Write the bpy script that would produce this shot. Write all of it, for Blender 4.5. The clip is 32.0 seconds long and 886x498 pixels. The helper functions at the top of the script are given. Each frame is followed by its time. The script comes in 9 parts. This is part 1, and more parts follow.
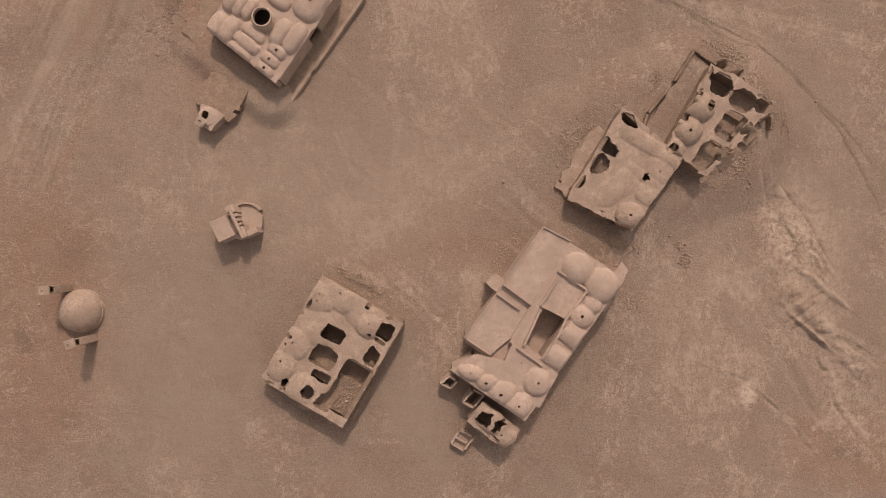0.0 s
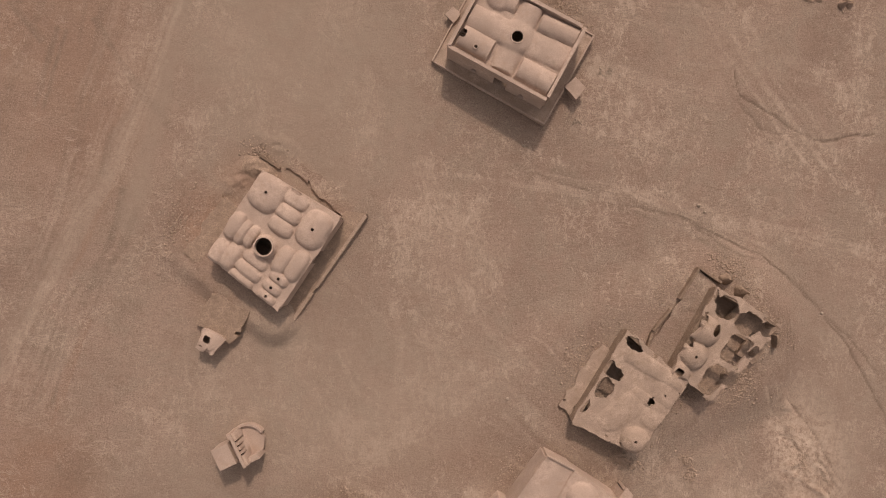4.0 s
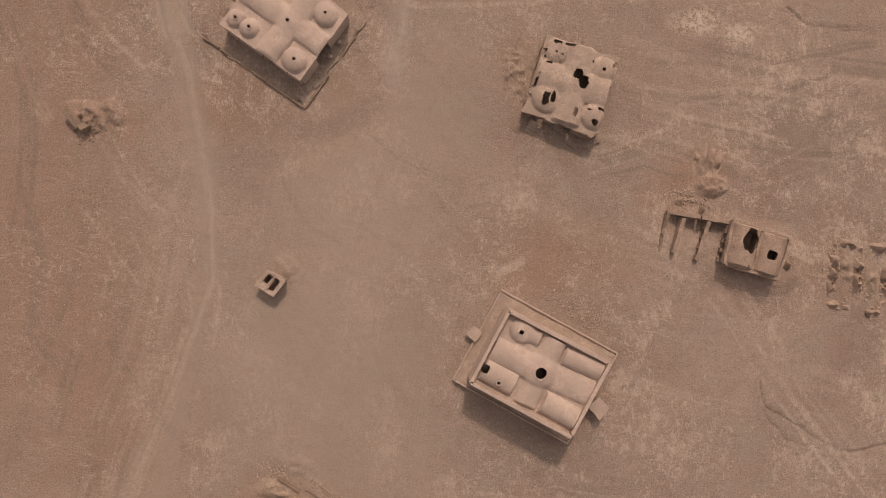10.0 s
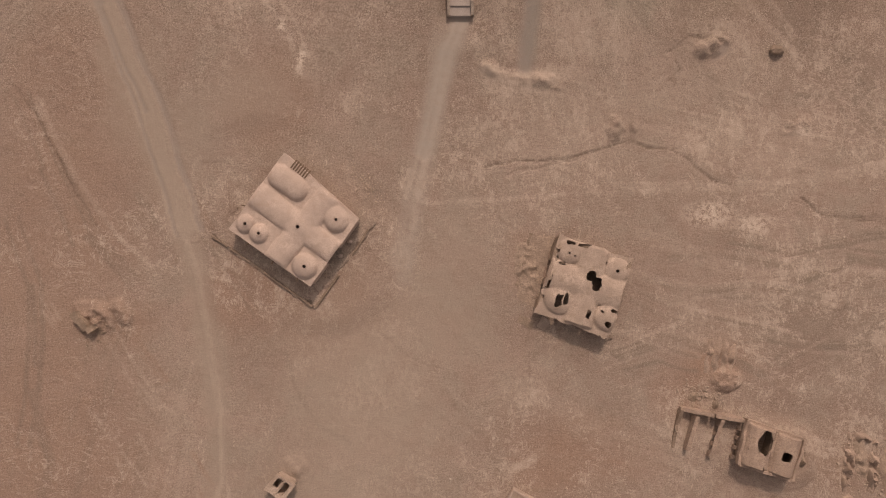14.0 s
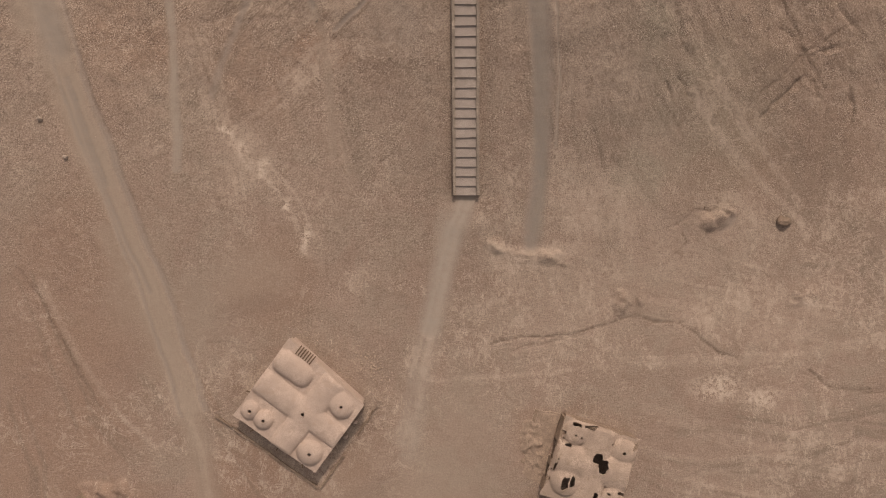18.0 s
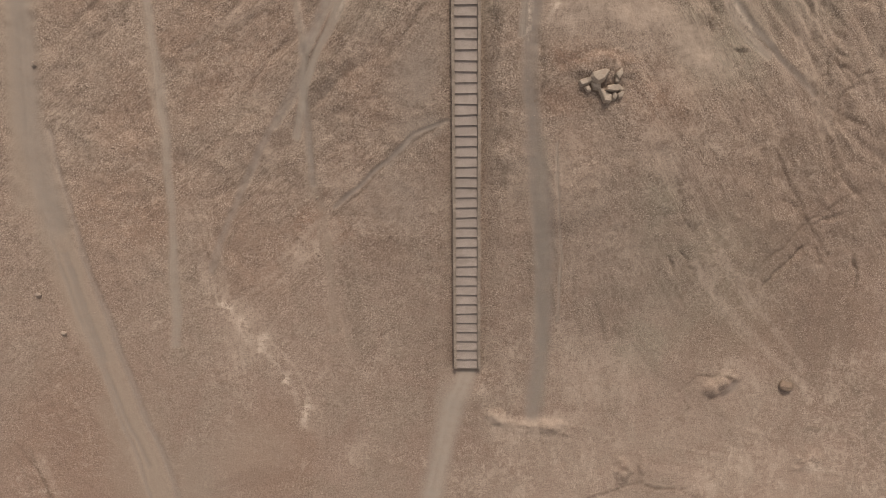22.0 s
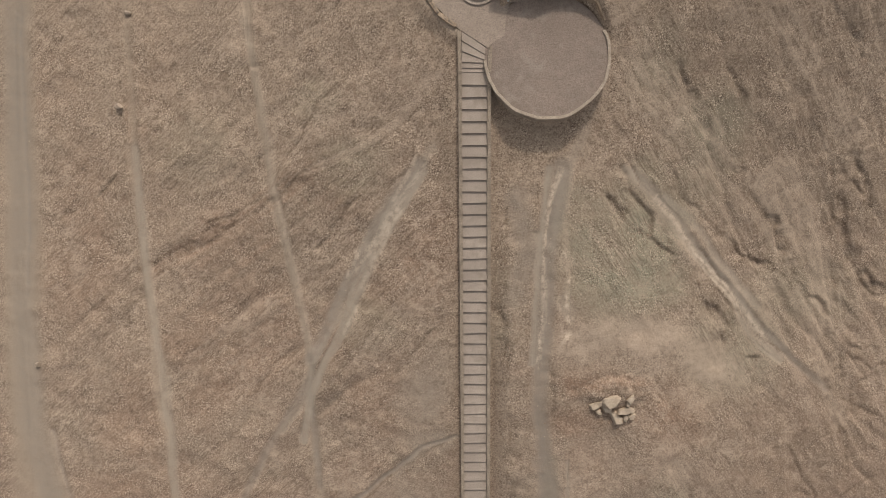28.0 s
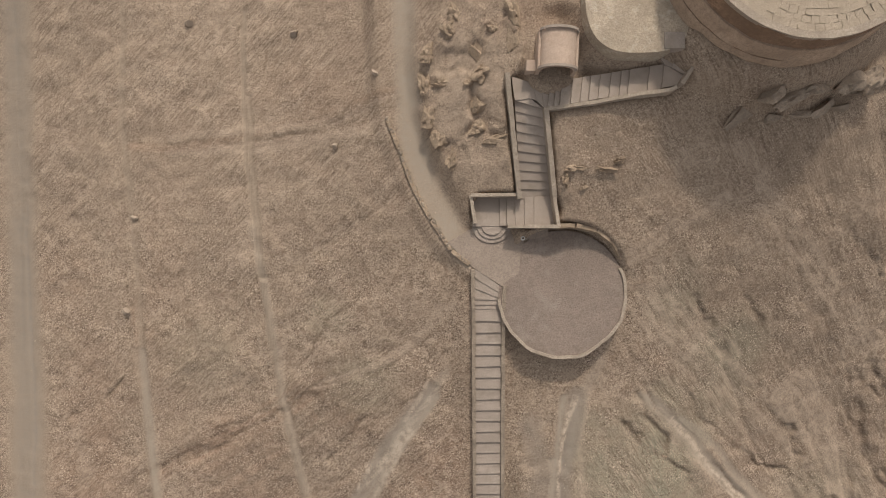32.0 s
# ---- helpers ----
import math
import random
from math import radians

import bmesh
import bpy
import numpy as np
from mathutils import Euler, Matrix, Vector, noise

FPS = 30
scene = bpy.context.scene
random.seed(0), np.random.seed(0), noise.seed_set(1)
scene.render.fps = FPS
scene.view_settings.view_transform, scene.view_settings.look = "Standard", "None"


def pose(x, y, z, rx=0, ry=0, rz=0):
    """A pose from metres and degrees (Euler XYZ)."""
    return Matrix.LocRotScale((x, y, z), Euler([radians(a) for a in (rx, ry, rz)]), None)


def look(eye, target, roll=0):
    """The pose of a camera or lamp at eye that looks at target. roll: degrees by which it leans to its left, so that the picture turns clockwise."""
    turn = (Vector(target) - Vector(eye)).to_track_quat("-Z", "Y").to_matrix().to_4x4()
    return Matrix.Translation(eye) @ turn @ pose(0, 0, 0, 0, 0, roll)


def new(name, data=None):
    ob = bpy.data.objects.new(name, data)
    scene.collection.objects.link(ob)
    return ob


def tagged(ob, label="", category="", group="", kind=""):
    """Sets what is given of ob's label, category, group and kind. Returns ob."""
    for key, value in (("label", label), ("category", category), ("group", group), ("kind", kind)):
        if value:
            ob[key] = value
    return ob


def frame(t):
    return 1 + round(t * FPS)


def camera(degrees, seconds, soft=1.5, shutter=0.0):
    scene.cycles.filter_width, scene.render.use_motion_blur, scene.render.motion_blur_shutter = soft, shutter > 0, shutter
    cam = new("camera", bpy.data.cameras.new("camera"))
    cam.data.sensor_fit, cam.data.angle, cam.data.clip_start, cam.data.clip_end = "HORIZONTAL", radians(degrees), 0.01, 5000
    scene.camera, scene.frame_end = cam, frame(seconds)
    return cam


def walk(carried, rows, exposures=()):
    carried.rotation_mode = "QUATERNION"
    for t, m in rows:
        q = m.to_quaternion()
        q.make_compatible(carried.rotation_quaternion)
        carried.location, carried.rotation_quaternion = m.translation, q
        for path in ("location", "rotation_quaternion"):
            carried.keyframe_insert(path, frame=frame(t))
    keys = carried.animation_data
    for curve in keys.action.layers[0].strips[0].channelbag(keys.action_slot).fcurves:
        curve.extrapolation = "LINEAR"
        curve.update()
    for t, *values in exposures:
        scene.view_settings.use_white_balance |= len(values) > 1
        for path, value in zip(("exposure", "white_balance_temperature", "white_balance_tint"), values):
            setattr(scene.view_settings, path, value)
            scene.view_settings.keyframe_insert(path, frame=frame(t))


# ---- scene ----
cam = camera(73.0, 32.0, soft=0.7)
# seconds, eye x, y, z and heading of a drone that looks straight down
ROWS = [
    (0.0, 0.00, 0.00, 74.17, 0.00),
    (0.5, -0.06, 3.23, 74.08, -0.01),
    (1.0, -0.14, 6.52, 74.01, -0.02),
    (1.5, -0.21, 9.85, 73.96, -0.01),
    (2.0, -0.27, 13.21, 73.92, 0.01),
    (2.5, -0.30, 16.59, 73.88, -0.01),
    (3.0, -0.32, 20.03, 73.80, -0.00),
    (3.5, -0.34, 23.47, 73.68, -0.00),
    (5.5, -0.78, 37.23, 73.23, -0.07),
    (6.0, -0.99, 40.58, 73.15, -0.08),
    (6.5, -1.21, 43.90, 73.06, -0.10),
    (7.0, -1.42, 47.15, 72.96, -0.13),
    (7.5, -1.67, 50.36, 72.85, -0.13),
    (8.0, -1.88, 53.51, 72.71, -0.13),
    (8.5, -2.13, 56.64, 72.59, -0.14),
    (9.0, -2.42, 59.72, 72.50, -0.15),
    (9.5, -2.66, 62.78, 72.41, -0.16),
    (10.0, -2.88, 65.85, 72.30, -0.18),
    (10.5, -3.10, 68.92, 72.19, -0.19),
    (11.0, -3.31, 71.96, 72.08, -0.20),
    (11.5, -3.47, 74.94, 71.98, -0.20),
    (12.0, -3.60, 77.92, 71.92, -0.17),
    (12.5, -3.74, 80.87, 71.83, -0.16),
    (13.0, -3.88, 83.78, 71.73, -0.15),
    (13.5, -4.03, 86.73, 71.63, -0.14),
    (14.0, -4.16, 89.68, 71.55, -0.14),
    (14.5, -4.30, 92.62, 71.50, -0.15),
    (16.5, -4.61, 103.83, 71.30, -0.15),
    (17.0, -4.66, 106.23, 71.26, -0.14),
    (17.5, -4.70, 108.58, 71.20, -0.15),
    (18.0, -4.76, 110.91, 71.15, -0.16),
    (18.5, -4.77, 113.23, 71.11, -0.16),
    (19.0, -4.77, 115.58, 71.09, -0.17),
    (19.5, -4.75, 117.95, 71.06, -0.17),
    (20.0, -4.72, 120.37, 71.05, -0.16),
    (20.5, -4.70, 122.89, 71.03, -0.17),
    (21.0, -4.73, 125.58, 70.96, -0.16),
    (21.5, -4.76, 128.32, 70.86, -0.15),
    (22.0, -4.80, 131.13, 70.79, -0.16),
    (22.5, -4.83, 134.04, 70.73, -0.16),
    (23.0, -4.87, 136.99, 70.66, -0.18),
    (23.5, -4.93, 139.92, 70.59, -0.19),
    (24.0, -5.06, 142.86, 70.51, -0.22),
    (24.5, -5.15, 145.70, 70.47, -0.23),
    (25.0, -5.25, 148.48, 70.43, -0.25),
    (25.5, -5.32, 151.27, 70.37, -0.26),
    (27.5, -5.54, 162.22, 70.11, -0.29),
    (28.0, -5.60, 164.96, 70.04, -0.28),
    (28.5, -5.73, 167.76, 69.96, -0.27),
    (29.0, -5.80, 170.63, 69.87, -0.29),
    (29.5, -5.89, 173.56, 69.72, -0.31),
    (30.0, -6.03, 176.49, 69.58, -0.34),
    (30.5, -6.17, 179.31, 69.46, -0.38),
    (31.0, -6.36, 181.98, 69.37, -0.41),
    (31.5, -6.52, 184.54, 69.28, -0.41),
    (32.0, -6.70, 186.99, 69.19, -0.41),
]
# the camera's own white balance cools as the plain gives way to the hill
EXPOSURES = [(0.0, -0.05, 7600, 25.5), (14.0, -0.05, 7560, 25.5), (18.0, -0.02, 7360, 20), (22.0, 0.05, 6950, 15.5), (26.0, 0.13, 6770, 9.5), (32.0, 0.26, 6850, 10)]
walk(cam, [(t, pose(x, y, z, 0, 0, yaw)) for t, x, y, z, yaw in ROWS], EXPOSURES)

# ---- light ----
world = bpy.data.worlds.new("sky")
scene.world = world
world.use_nodes = True
SUN_UP, SUN_EAST = radians(43), radians(9)
sky = world.node_tree.nodes.new("ShaderNodeTexSky")
sky.sky_type, sky.sun_disc = "NISHITA", False
sky.sun_elevation, sky.sun_rotation = SUN_UP, SUN_EAST
sky.dust_density, sky.air_density, sky.ozone_density = 2.5, 0.8, 0.3
background = world.node_tree.nodes["Background"]
background.inputs["Strength"].default_value = 0.15
haze = world.node_tree.nodes.new("ShaderNodeHueSaturation")
haze.inputs["Saturation"].default_value = 0.2
world.node_tree.links.new(sky.outputs["Color"], haze.inputs["Color"])
world.node_tree.links.new(haze.outputs["Color"], background.inputs["Color"])
sun = new("sun", bpy.data.lights.new("sun", "SUN"))
sun.data.energy, sun.data.angle, sun.data.color = 1.75, radians(3.5), (1.0, 0.92, 0.82)
sun.matrix_world = look(Vector((math.sin(SUN_EAST) * math.cos(SUN_UP), math.cos(SUN_EAST) * math.cos(SUN_UP), math.sin(SUN_UP))) * 150, (0, 0, 0))


# ---- numbers: noise and the lie of the land ----
def value_noise(x, y, seed=0):
    xi, yi = np.floor(x).astype(np.int64), np.floor(y).astype(np.int64)
    fx, fy = x - xi, y - yi
    fx, fy = fx * fx * (3 - 2 * fx), fy * fy * (3 - 2 * fy)

    def rnd(a, b):
        h = (a * 374761393 + b * 668265263 + seed * 974711) & 0xFFFFFFFF
        h = ((h ^ (h >> 13)) * 1274126177) & 0xFFFFFFFF
        return ((h ^ (h >> 16)) & 0xFFFF) / 65535.0

    top = rnd(xi, yi) * (1 - fx) + rnd(xi + 1, yi) * fx
    low = rnd(xi, yi + 1) * (1 - fx) + rnd(xi + 1, yi + 1) * fx
    return (top * (1 - fy) + low * fy) * 2 - 1


def fbm(x, y, size, octaves=4, seed=0):
    x, y = np.asarray(x, float) / size, np.asarray(y, float) / size
    total, gain = 0.0, 1.0
    for k in range(octaves):
        total = total + gain * value_noise(x * 2 ** k + 17.3 * k, y * 2 ** k - 9.1 * k, seed + k)
        gain *= 0.5
    return total / 1.9


def smooth(x):
    x = np.clip(x, 0, 1)
    return x * x * (3 - 2 * x)


HILL = {
    118: (0.42, 0.53, -0.12, -0.29, -1.61, -0.67),
    138: (0.99, 0.23, 1.83, 2.77, 0.84, 0.78),
    158: (0.92, 1.23, 4.05, 3.07, -0.17, 2.47),
    178: (0.83, 2.73, 3.47, 3.08, 2.11, 1.98),
    200: (2.23, 2.48, 8.96, 5.86, 8.57, 3.63),
    225: (5.18, 1.37, 8.84, 10.60, 10.59, 9.11),
}


def land(x, y):
    """Height of the bare land: a plain that falls a little eastwards, and the hill in the north."""
    z = -0.57 - 0.033 * np.clip(x, -70, 70)
    for northing, weights in HILL.items():
        for easting, k in zip((-45, -20, 0, 18, 38, 62), weights):
            z = z + k * np.exp(-((x - easting) ** 2 + (y - northing) ** 2) / 450.0)
    return z


MOUNDS = []


def mound(x, y, rx, ry, h, turn=0, seed=0, steep=1.05):
    """A bank or spoil heap that is part of the ground; a small steep gives it a flat top and ragged scarps."""
    MOUNDS.append((x, y, rx, ry, h, turn, seed, steep))


mound(-31.9, 94.2, 1.2, 2.2, 0.7, -35, 3)
mound(-14.6, 97.2, 1.0, 3.4, 0.5, 42, 4)
mound(-21.9, 63.4, 1.6, 2.0, 0.4, 40, 6)
mound(-45.2, 81.8, 2.6, 2.0, 1.1, -40, 12)
mound(-42.2, 82.6, 1.2, 1.8, 0.7, 30, 13)
mound(17.0, 104.4, 1.3, 1.6, 0.8, 0, 14)
mound(19.2, 105.0, 0.5, 1.4, 0.6, 0, 15)
mound(39.6, 105.2, 2.0, 1.5, 0.6, 0, 16)
mound(28.9, 114.6, 2.6, 1.4, 0.8, 20, 17)
mound(6.8, 110.0, 5.6, 1.0, 0.6, -6, 18)
mound(1.6, 111.2, 1.5, 1.0, 0.7, -20, 19)
mound(30.2, 73.6, 1.9, 1.3, 0.6, 0, 77)
mound(12.6, 150.2, 3.4, 2.0, 0.7, 4, 33, 0.6)
mound(30.2, 73.6, 2.0, 1.3, 0.6, 0, 77)
for k in range(9):
    mound(46.5 + 1.0 * (k % 5) - 1.2 * (k // 5), -3.2 - 0.9 * (k % 5) - 6.0 * (k // 5), 0.3, 2.8, 0.45, 58 if k < 5 else 50, 80 + k)
mound(43.0, 6.0, 1.0, 4.5, 0.5, 14, 90)
mound(43.6, -1.0, 1.4, 3.0, 0.5, -20, 91)
mound(44.5, -6.0, 2.4, 2.0, 0.5, 0, 92)
mound(51.5, -13.5, 1.2, 5.0, 0.5, 42, 93)
mound(47.5, -9.0, 1.0, 4.0, 0.5, 45, 94)
mound(-31.5, 27.5, 2.0, 5.2, 0.8, -35, 120)
mound(-25.4, 35.6, 1.6, 4.2, 0.8, -35, 121)
mound(-21.0, 39.8, 3.0, 1.5, 0.7, -20, 122)
mound(33.5, 10.8, 2.0, 3.0, 0.8, 30, 123)
mound(37.5, 13.0, 2.0, 4.0, 0.7, 30, 126)
mound(21.8, 0.9, 2.8, 1.2, 1.0, -35, 124)
mound(17.2, 12.2, 1.8, 4.4, 0.7, -38, 125)
mound(-4.2, -5.0, 1.2, 3.0, 0.5, 60, 127)
mound(-10.0, -3.6, 5.0, 1.0, 0.5, -30, 128)
mound(36.0, 23.4, 3.6, 1.2, 0.7, -32, 129)
# eroded banks of earth on the hilltop
mound(-6.1, 199.5, 2.1, 3.7, 0.65, 10, 140, 0.20)
mound(-1.7, 202.5, 1.9, 4.8, 0.65, -4, 141, 0.20)
mound(-5.3, 206.2, 1.9, 3.0, 0.50, -25, 142, 0.20)
mound(-3.3, 194.6, 2.4, 2.8, 0.45, 0, 143, 0.35)
mound(-7.3, 204.4, 1.0, 2.5, 0.35, -10, 144, 0.35)
mound(-2.9, 205.5, 1.1, 2.9, 0.40, 0, 145, 0.20)
mound(-0.7, 206.3, 1.0, 1.9, 0.40, 10, 146, 0.20)
mound(6.1, 193.9, 2.2, 1.1, 0.25, 0, 147, 0.50)
mound(4.1, 192.9, 1.0, 1.5, 0.25, 0, 148, 0.50)
mound(7.6, 201.8, 2.3, 0.7, 0.30, 0, 149, 0.60)

PADS = [
    (7.0, 6.0, ((18.5, 9.5, -0.35), (24.0, 12.5, -0.35), (34.0, 16.0, -0.55))),]


def pad(half, blend, *points):
    """Ground that was levelled along a line of x, y, z points."""
    PADS.append((half, blend, points))


STAIR_FOOT, STAIR_HEAD = (-2.03, 117.2, 0.75), (-2.58, 181.4, 14.1)
pad(1.3, 2.4, (-31.0, 26.2, 0.9), (-29.3, 24.9, 1.15), (-21.0, 18.2, 1.1))
pad(6.6, 3.6, (-25.0, 96.2, 0.5), (-18.6, 88.6, 0.5))
pad(2.6, 2.6, (32.5, 65.2, -1.2), (37.4, 64.2, -1.2))
pad(1.5, 2.2, (-2.03, 115.5, 0.5), (-2.03, 117.2, 0.35), (-2.58, 181.4, 13.6), (-2.62, 184.2, 13.8))
pad(5.4, 0.7, (4.15, 182.8, 14.3), (4.2, 183.4, 14.3))
pad(1.5, 1.6, (-2.4, 186.2, 14.3), (-2.2, 187.6, 14.35))
pad(1.0, 1.6, (-11.6, 212.0, 14.9), (-11.4, 203.0, 14.3), (-10.9, 199.0, 14.1), (-9.0, 194.0, 14.05), (-6.0, 188.5, 14.3), (-3.5, 186.0, 14.45))
pad(1.35, 0.5, (-2.6, 190.3, 14.6), (2.0, 190.3, 15.2))
pad(1.45, 0.5, (1.6, 191.0, 15.1), (0.35, 200.0, 18.3))
pad(1.2, 1.0, (1.0, 200.0, 18.5), (11.6, 201.3, 19.7), (13.2, 203.2, 20.1))
pad(1.7, 1.2, (2.6, 202.0, 19.7), (2.6, 204.3, 19.7))
pad(9.8, 3.4, (20.1, 210.8, 22.7), (20.2, 213.0, 22.7))
pad(3.2, 2.5, (8.5, 206.3, 21.2), (9.0, 210.0, 21.2))


def near_line(x, y, points):
    """Distance to a line of points, and the height there."""
    best, height = np.full(np.shape(x), 1e9), np.zeros(np.shape(x))
    for a, b in zip(points, points[1:]):
        dx, dy = b[0] - a[0], b[1] - a[1]
        s = np.clip(((x - a[0]) * dx + (y - a[1]) * dy) / (dx * dx + dy * dy + 1e-9), 0, 1)
        d = np.hypot(x - a[0] - s * dx, y - a[1] - s * dy)
        closer = d < best
        best = np.where(closer, d, best)
        if len(a) > 2:
            height = np.where(closer, a[2] + s * (b[2] - a[2]), height)
    return best, height


def terrain(x, y):
    x, y = np.asarray(x, float), np.asarray(y, float)
    z = land(x, y)
    rough = smooth((y - 112) / 30) * smooth((75 - np.abs(x)) / 20)
    z = z + 0.10 * fbm(x, y, 9, 4, 3) + rough * (0.32 * fbm(x + 0.5 * y, y - 0.4 * x, 7, 4, 5) + 0.20 * fbm(x, y, 1.7, 4, 8)) + 0.035 * fbm(x, y, 1.1, 3, 11)
    # rain-cut flutes on both flanks of the hill
    east = smooth((x - 7) / 9) * smooth((y - 122) / 30) * smooth((260 - y) / 40)
    c, l = 0.85 * x + 0.53 * y, 0.53 * x - 0.85 * y
    n = fbm(c + 3.6 * fbm(x, y, 15, 4, 51), l / 5.0, 7.5, 4, 52)
    z = z - east * (0.55 * np.clip(1 - np.abs(n) * 3.6, 0, 1) ** 1.3 - 0.10) * (0.25 + 0.75 * smooth((x - 14) / 16))
    z = z - east * smooth((x - 18) / 14) * 0.16 * np.clip(1 - np.abs(fbm(c + 1.4 * fbm(x, y, 5, 4, 53), l / 6.0, 2.6, 3, 54)) * 4.0, 0, 1)
    west = smooth((-5 - x) / 9) * smooth((y - 122) / 30) * smooth((62 + x) / 20)
    c, l = 0.62 * x - 0.78 * y, 0.78 * x + 0.62 * y
    n = fbm(c + 3.2 * fbm(x, y, 16, 4, 61), l / 4.5, 8.5, 4, 62)
    z = z - west * (0.25 + 0.75 * smooth(0.5 + fbm(x, y, 22, 2, 66))) * (0.5 * np.clip(1 - np.abs(n) * 3.0, 0, 1) ** 1.5 - 0.15)
    for mx, my, rx, ry, h, turn, seed, steep in MOUNDS:
        reach = 1.5 * max(rx, ry)
        w = (np.abs(x - mx) < reach) & (np.abs(y - my) < reach)
        if w.any():
            c, sn = math.cos(radians(turn)), math.sin(radians(turn))
            dx, dy = x[w] - mx, y[w] - my
            q = np.hypot((dx * c + dy * sn) / rx, (-dx * sn + dy * c) / ry) + (min(0.40, 0.45 * rx) if steep > 1 else 0.6) * fbm(x[w], y[w], 2.0, 5, seed)
            z[w] += h * np.clip((1.05 - q) / steep, 0, 1) ** 0.8 * (0.75 + (1.1 if steep > 1 else 0.25) * fbm(x[w], y[w], 0.9, 4, seed + 3)) * (0.45 if 119 < seed < 130 else 0.85 if my < 112 else 1.0)
    for half, blend, points in PADS:
        d, h = near_line(x, y, points)
        k = smooth((half + blend - d) / blend)
        z = z * (1 - k) + h * k
    return z


def ground_at(x, y):
    return float(terrain(np.array([x]), np.array([y]))[0])


# ---- materials ----
def material(name, colour, rough=0.9, vary=0.25, size=1.0, bump=0.3, fine=18.0, stain=None, metallic=0.0, island=False, grit=1.0):
    """Mineral surface: a base colour with broad blotches, grain and fine relief, at real-world size."""
    m = bpy.data.materials.new(name)
    m.use_nodes = True
    n, links = m.node_tree.nodes, m.node_tree.links
    shader = n["Principled BSDF"]
    shader.inputs["Roughness"].default_value, shader.inputs["Metallic"].default_value = rough, metallic
    shader.inputs["Specular IOR Level"].default_value = 0.15
    where = n.new("ShaderNodeNewGeometry")

    def cloud(scale, detail, roughness=0.55):
        t = n.new("ShaderNodeTexNoise")
        t.inputs["Scale"].default_value, t.inputs["Detail"].default_value, t.inputs["Roughness"].default_value = scale, detail, roughness
        links.new(where.outputs["Position"], t.inputs["Vector"])
        return t.outputs["Fac"]

    def ramp(fac, low, high, most=1.0):
        r = n.new("ShaderNodeMapRange")
        r.inputs["From Min"].default_value, r.inputs["From Max"].default_value, r.inputs["To Max"].default_value = low, high, most
        links.new(fac, r.inputs["Value"])
        return r.outputs["Result"]

    def mix(fac, a, b):
        x = n.new("ShaderNodeMix")
        x.data_type = "RGBA"
        links.new(fac, x.inputs[0])
        for socket, v in ((x.inputs[6], a), (x.inputs[7], b)):
            if isinstance(v, tuple):
                socket.default_value = (*v, 1)
            else:
                links.new(v, socket)
        return x.outputs[2]

    dark = tuple(c * (1 - vary) for c in colour)
    light = tuple(min(1, c * (1 + vary * 0.8)) for c in colour)
    out = mix(ramp(cloud(0.55 / size, 5), 0.34, 0.66), dark, light)
    grain = cloud(fine, 7, 0.75)
    out = mix(ramp(cloud(2.2 / size, 7, 0.7), 0.42, 0.64), out, dark)
    out = mix(ramp(grain, 0.44, 0.72, grit), out, tuple(c * 0.60 for c in colour))
    if stain:
        out = mix(ramp(cloud(1.3 / size, 6, 0.65), 0.54, 0.70), out, stain)
    if island:
        info = n.new("ShaderNodeObjectInfo")
        out = mix(ramp(info.outputs["Random"], -0.6, 1.4), out, dark)
    links.new(out, shader.inputs["Base Color"])
    relief = n.new("ShaderNodeBump")
    relief.inputs["Strength"].default_value, relief.inputs["Distance"].default_value = bump, 0.14
    links.new(grain, relief.inputs["Height"])
    links.new(relief.outputs["Normal"], shader.inputs["Normal"])
    return m


ADOBE = material("mud_plaster", (0.455, 0.345, 0.265), vary=0.24, size=1.0, bump=0.7, fine=7, stain=(0.30, 0.222, 0.16))
PLASTER = material("smooth_mud_plaster", (0.465, 0.357, 0.285), vary=0.17, size=1.3, bump=0.28, fine=6, stain=(0.375, 0.278, 0.215), grit=0.5)
CLAY = material("dark_mud_plaster", (0.375, 0.272, 0.203), vary=0.25, size=0.9, bump=0.6, fine=6, stain=(0.27, 0.19, 0.135))
RUIN = material("weathered_mud_brick", (0.325, 0.238, 0.172), vary=0.32, size=0.7, bump=1.0, fine=5, stain=(0.235, 0.165, 0.115))
RUBBLE = material("rubble_earth", (0.385, 0.283, 0.208), vary=0.28, size=0.5, bump=1.0, fine=5)
CRAG = material("eroded_earth", (0.40, 0.305, 0.222), vary=0.3, size=0.7, bump=1.0, fine=4, stain=(0.30, 0.215, 0.15))
STAIR = material("pale_cement", (0.375, 0.312, 0.264), vary=0.16, size=2.0, bump=0.25, stain=(0.265, 0.22, 0.182))
KERB = material("stair_wall_render", (0.365, 0.294, 0.230), vary=0.28, size=0.7, bump=1.0, fine=6)
MORTAR = material("pale_mortar", (0.43, 0.355, 0.285), vary=0.22, size=0.6, bump=0.8, fine=6)
TOWER_DARK = material("rough_tower_mud", (0.30, 0.198, 0.135), vary=0.3, size=1.0, bump=0.9, fine=4, stain=(0.21, 0.14, 0.10))
TOWER_PALE = material("smooth_tower_render", (0.41, 0.302, 0.222), vary=0.2, size=1.4, bump=0.5, fine=5, stain=(0.27, 0.195, 0.145))
TERRACE = material("gravel_mortar", (0.272, 0.215, 0.180), vary=0.15, size=2.2, bump=0.7, fine=6, stain=(0.28, 0.235, 0.198))
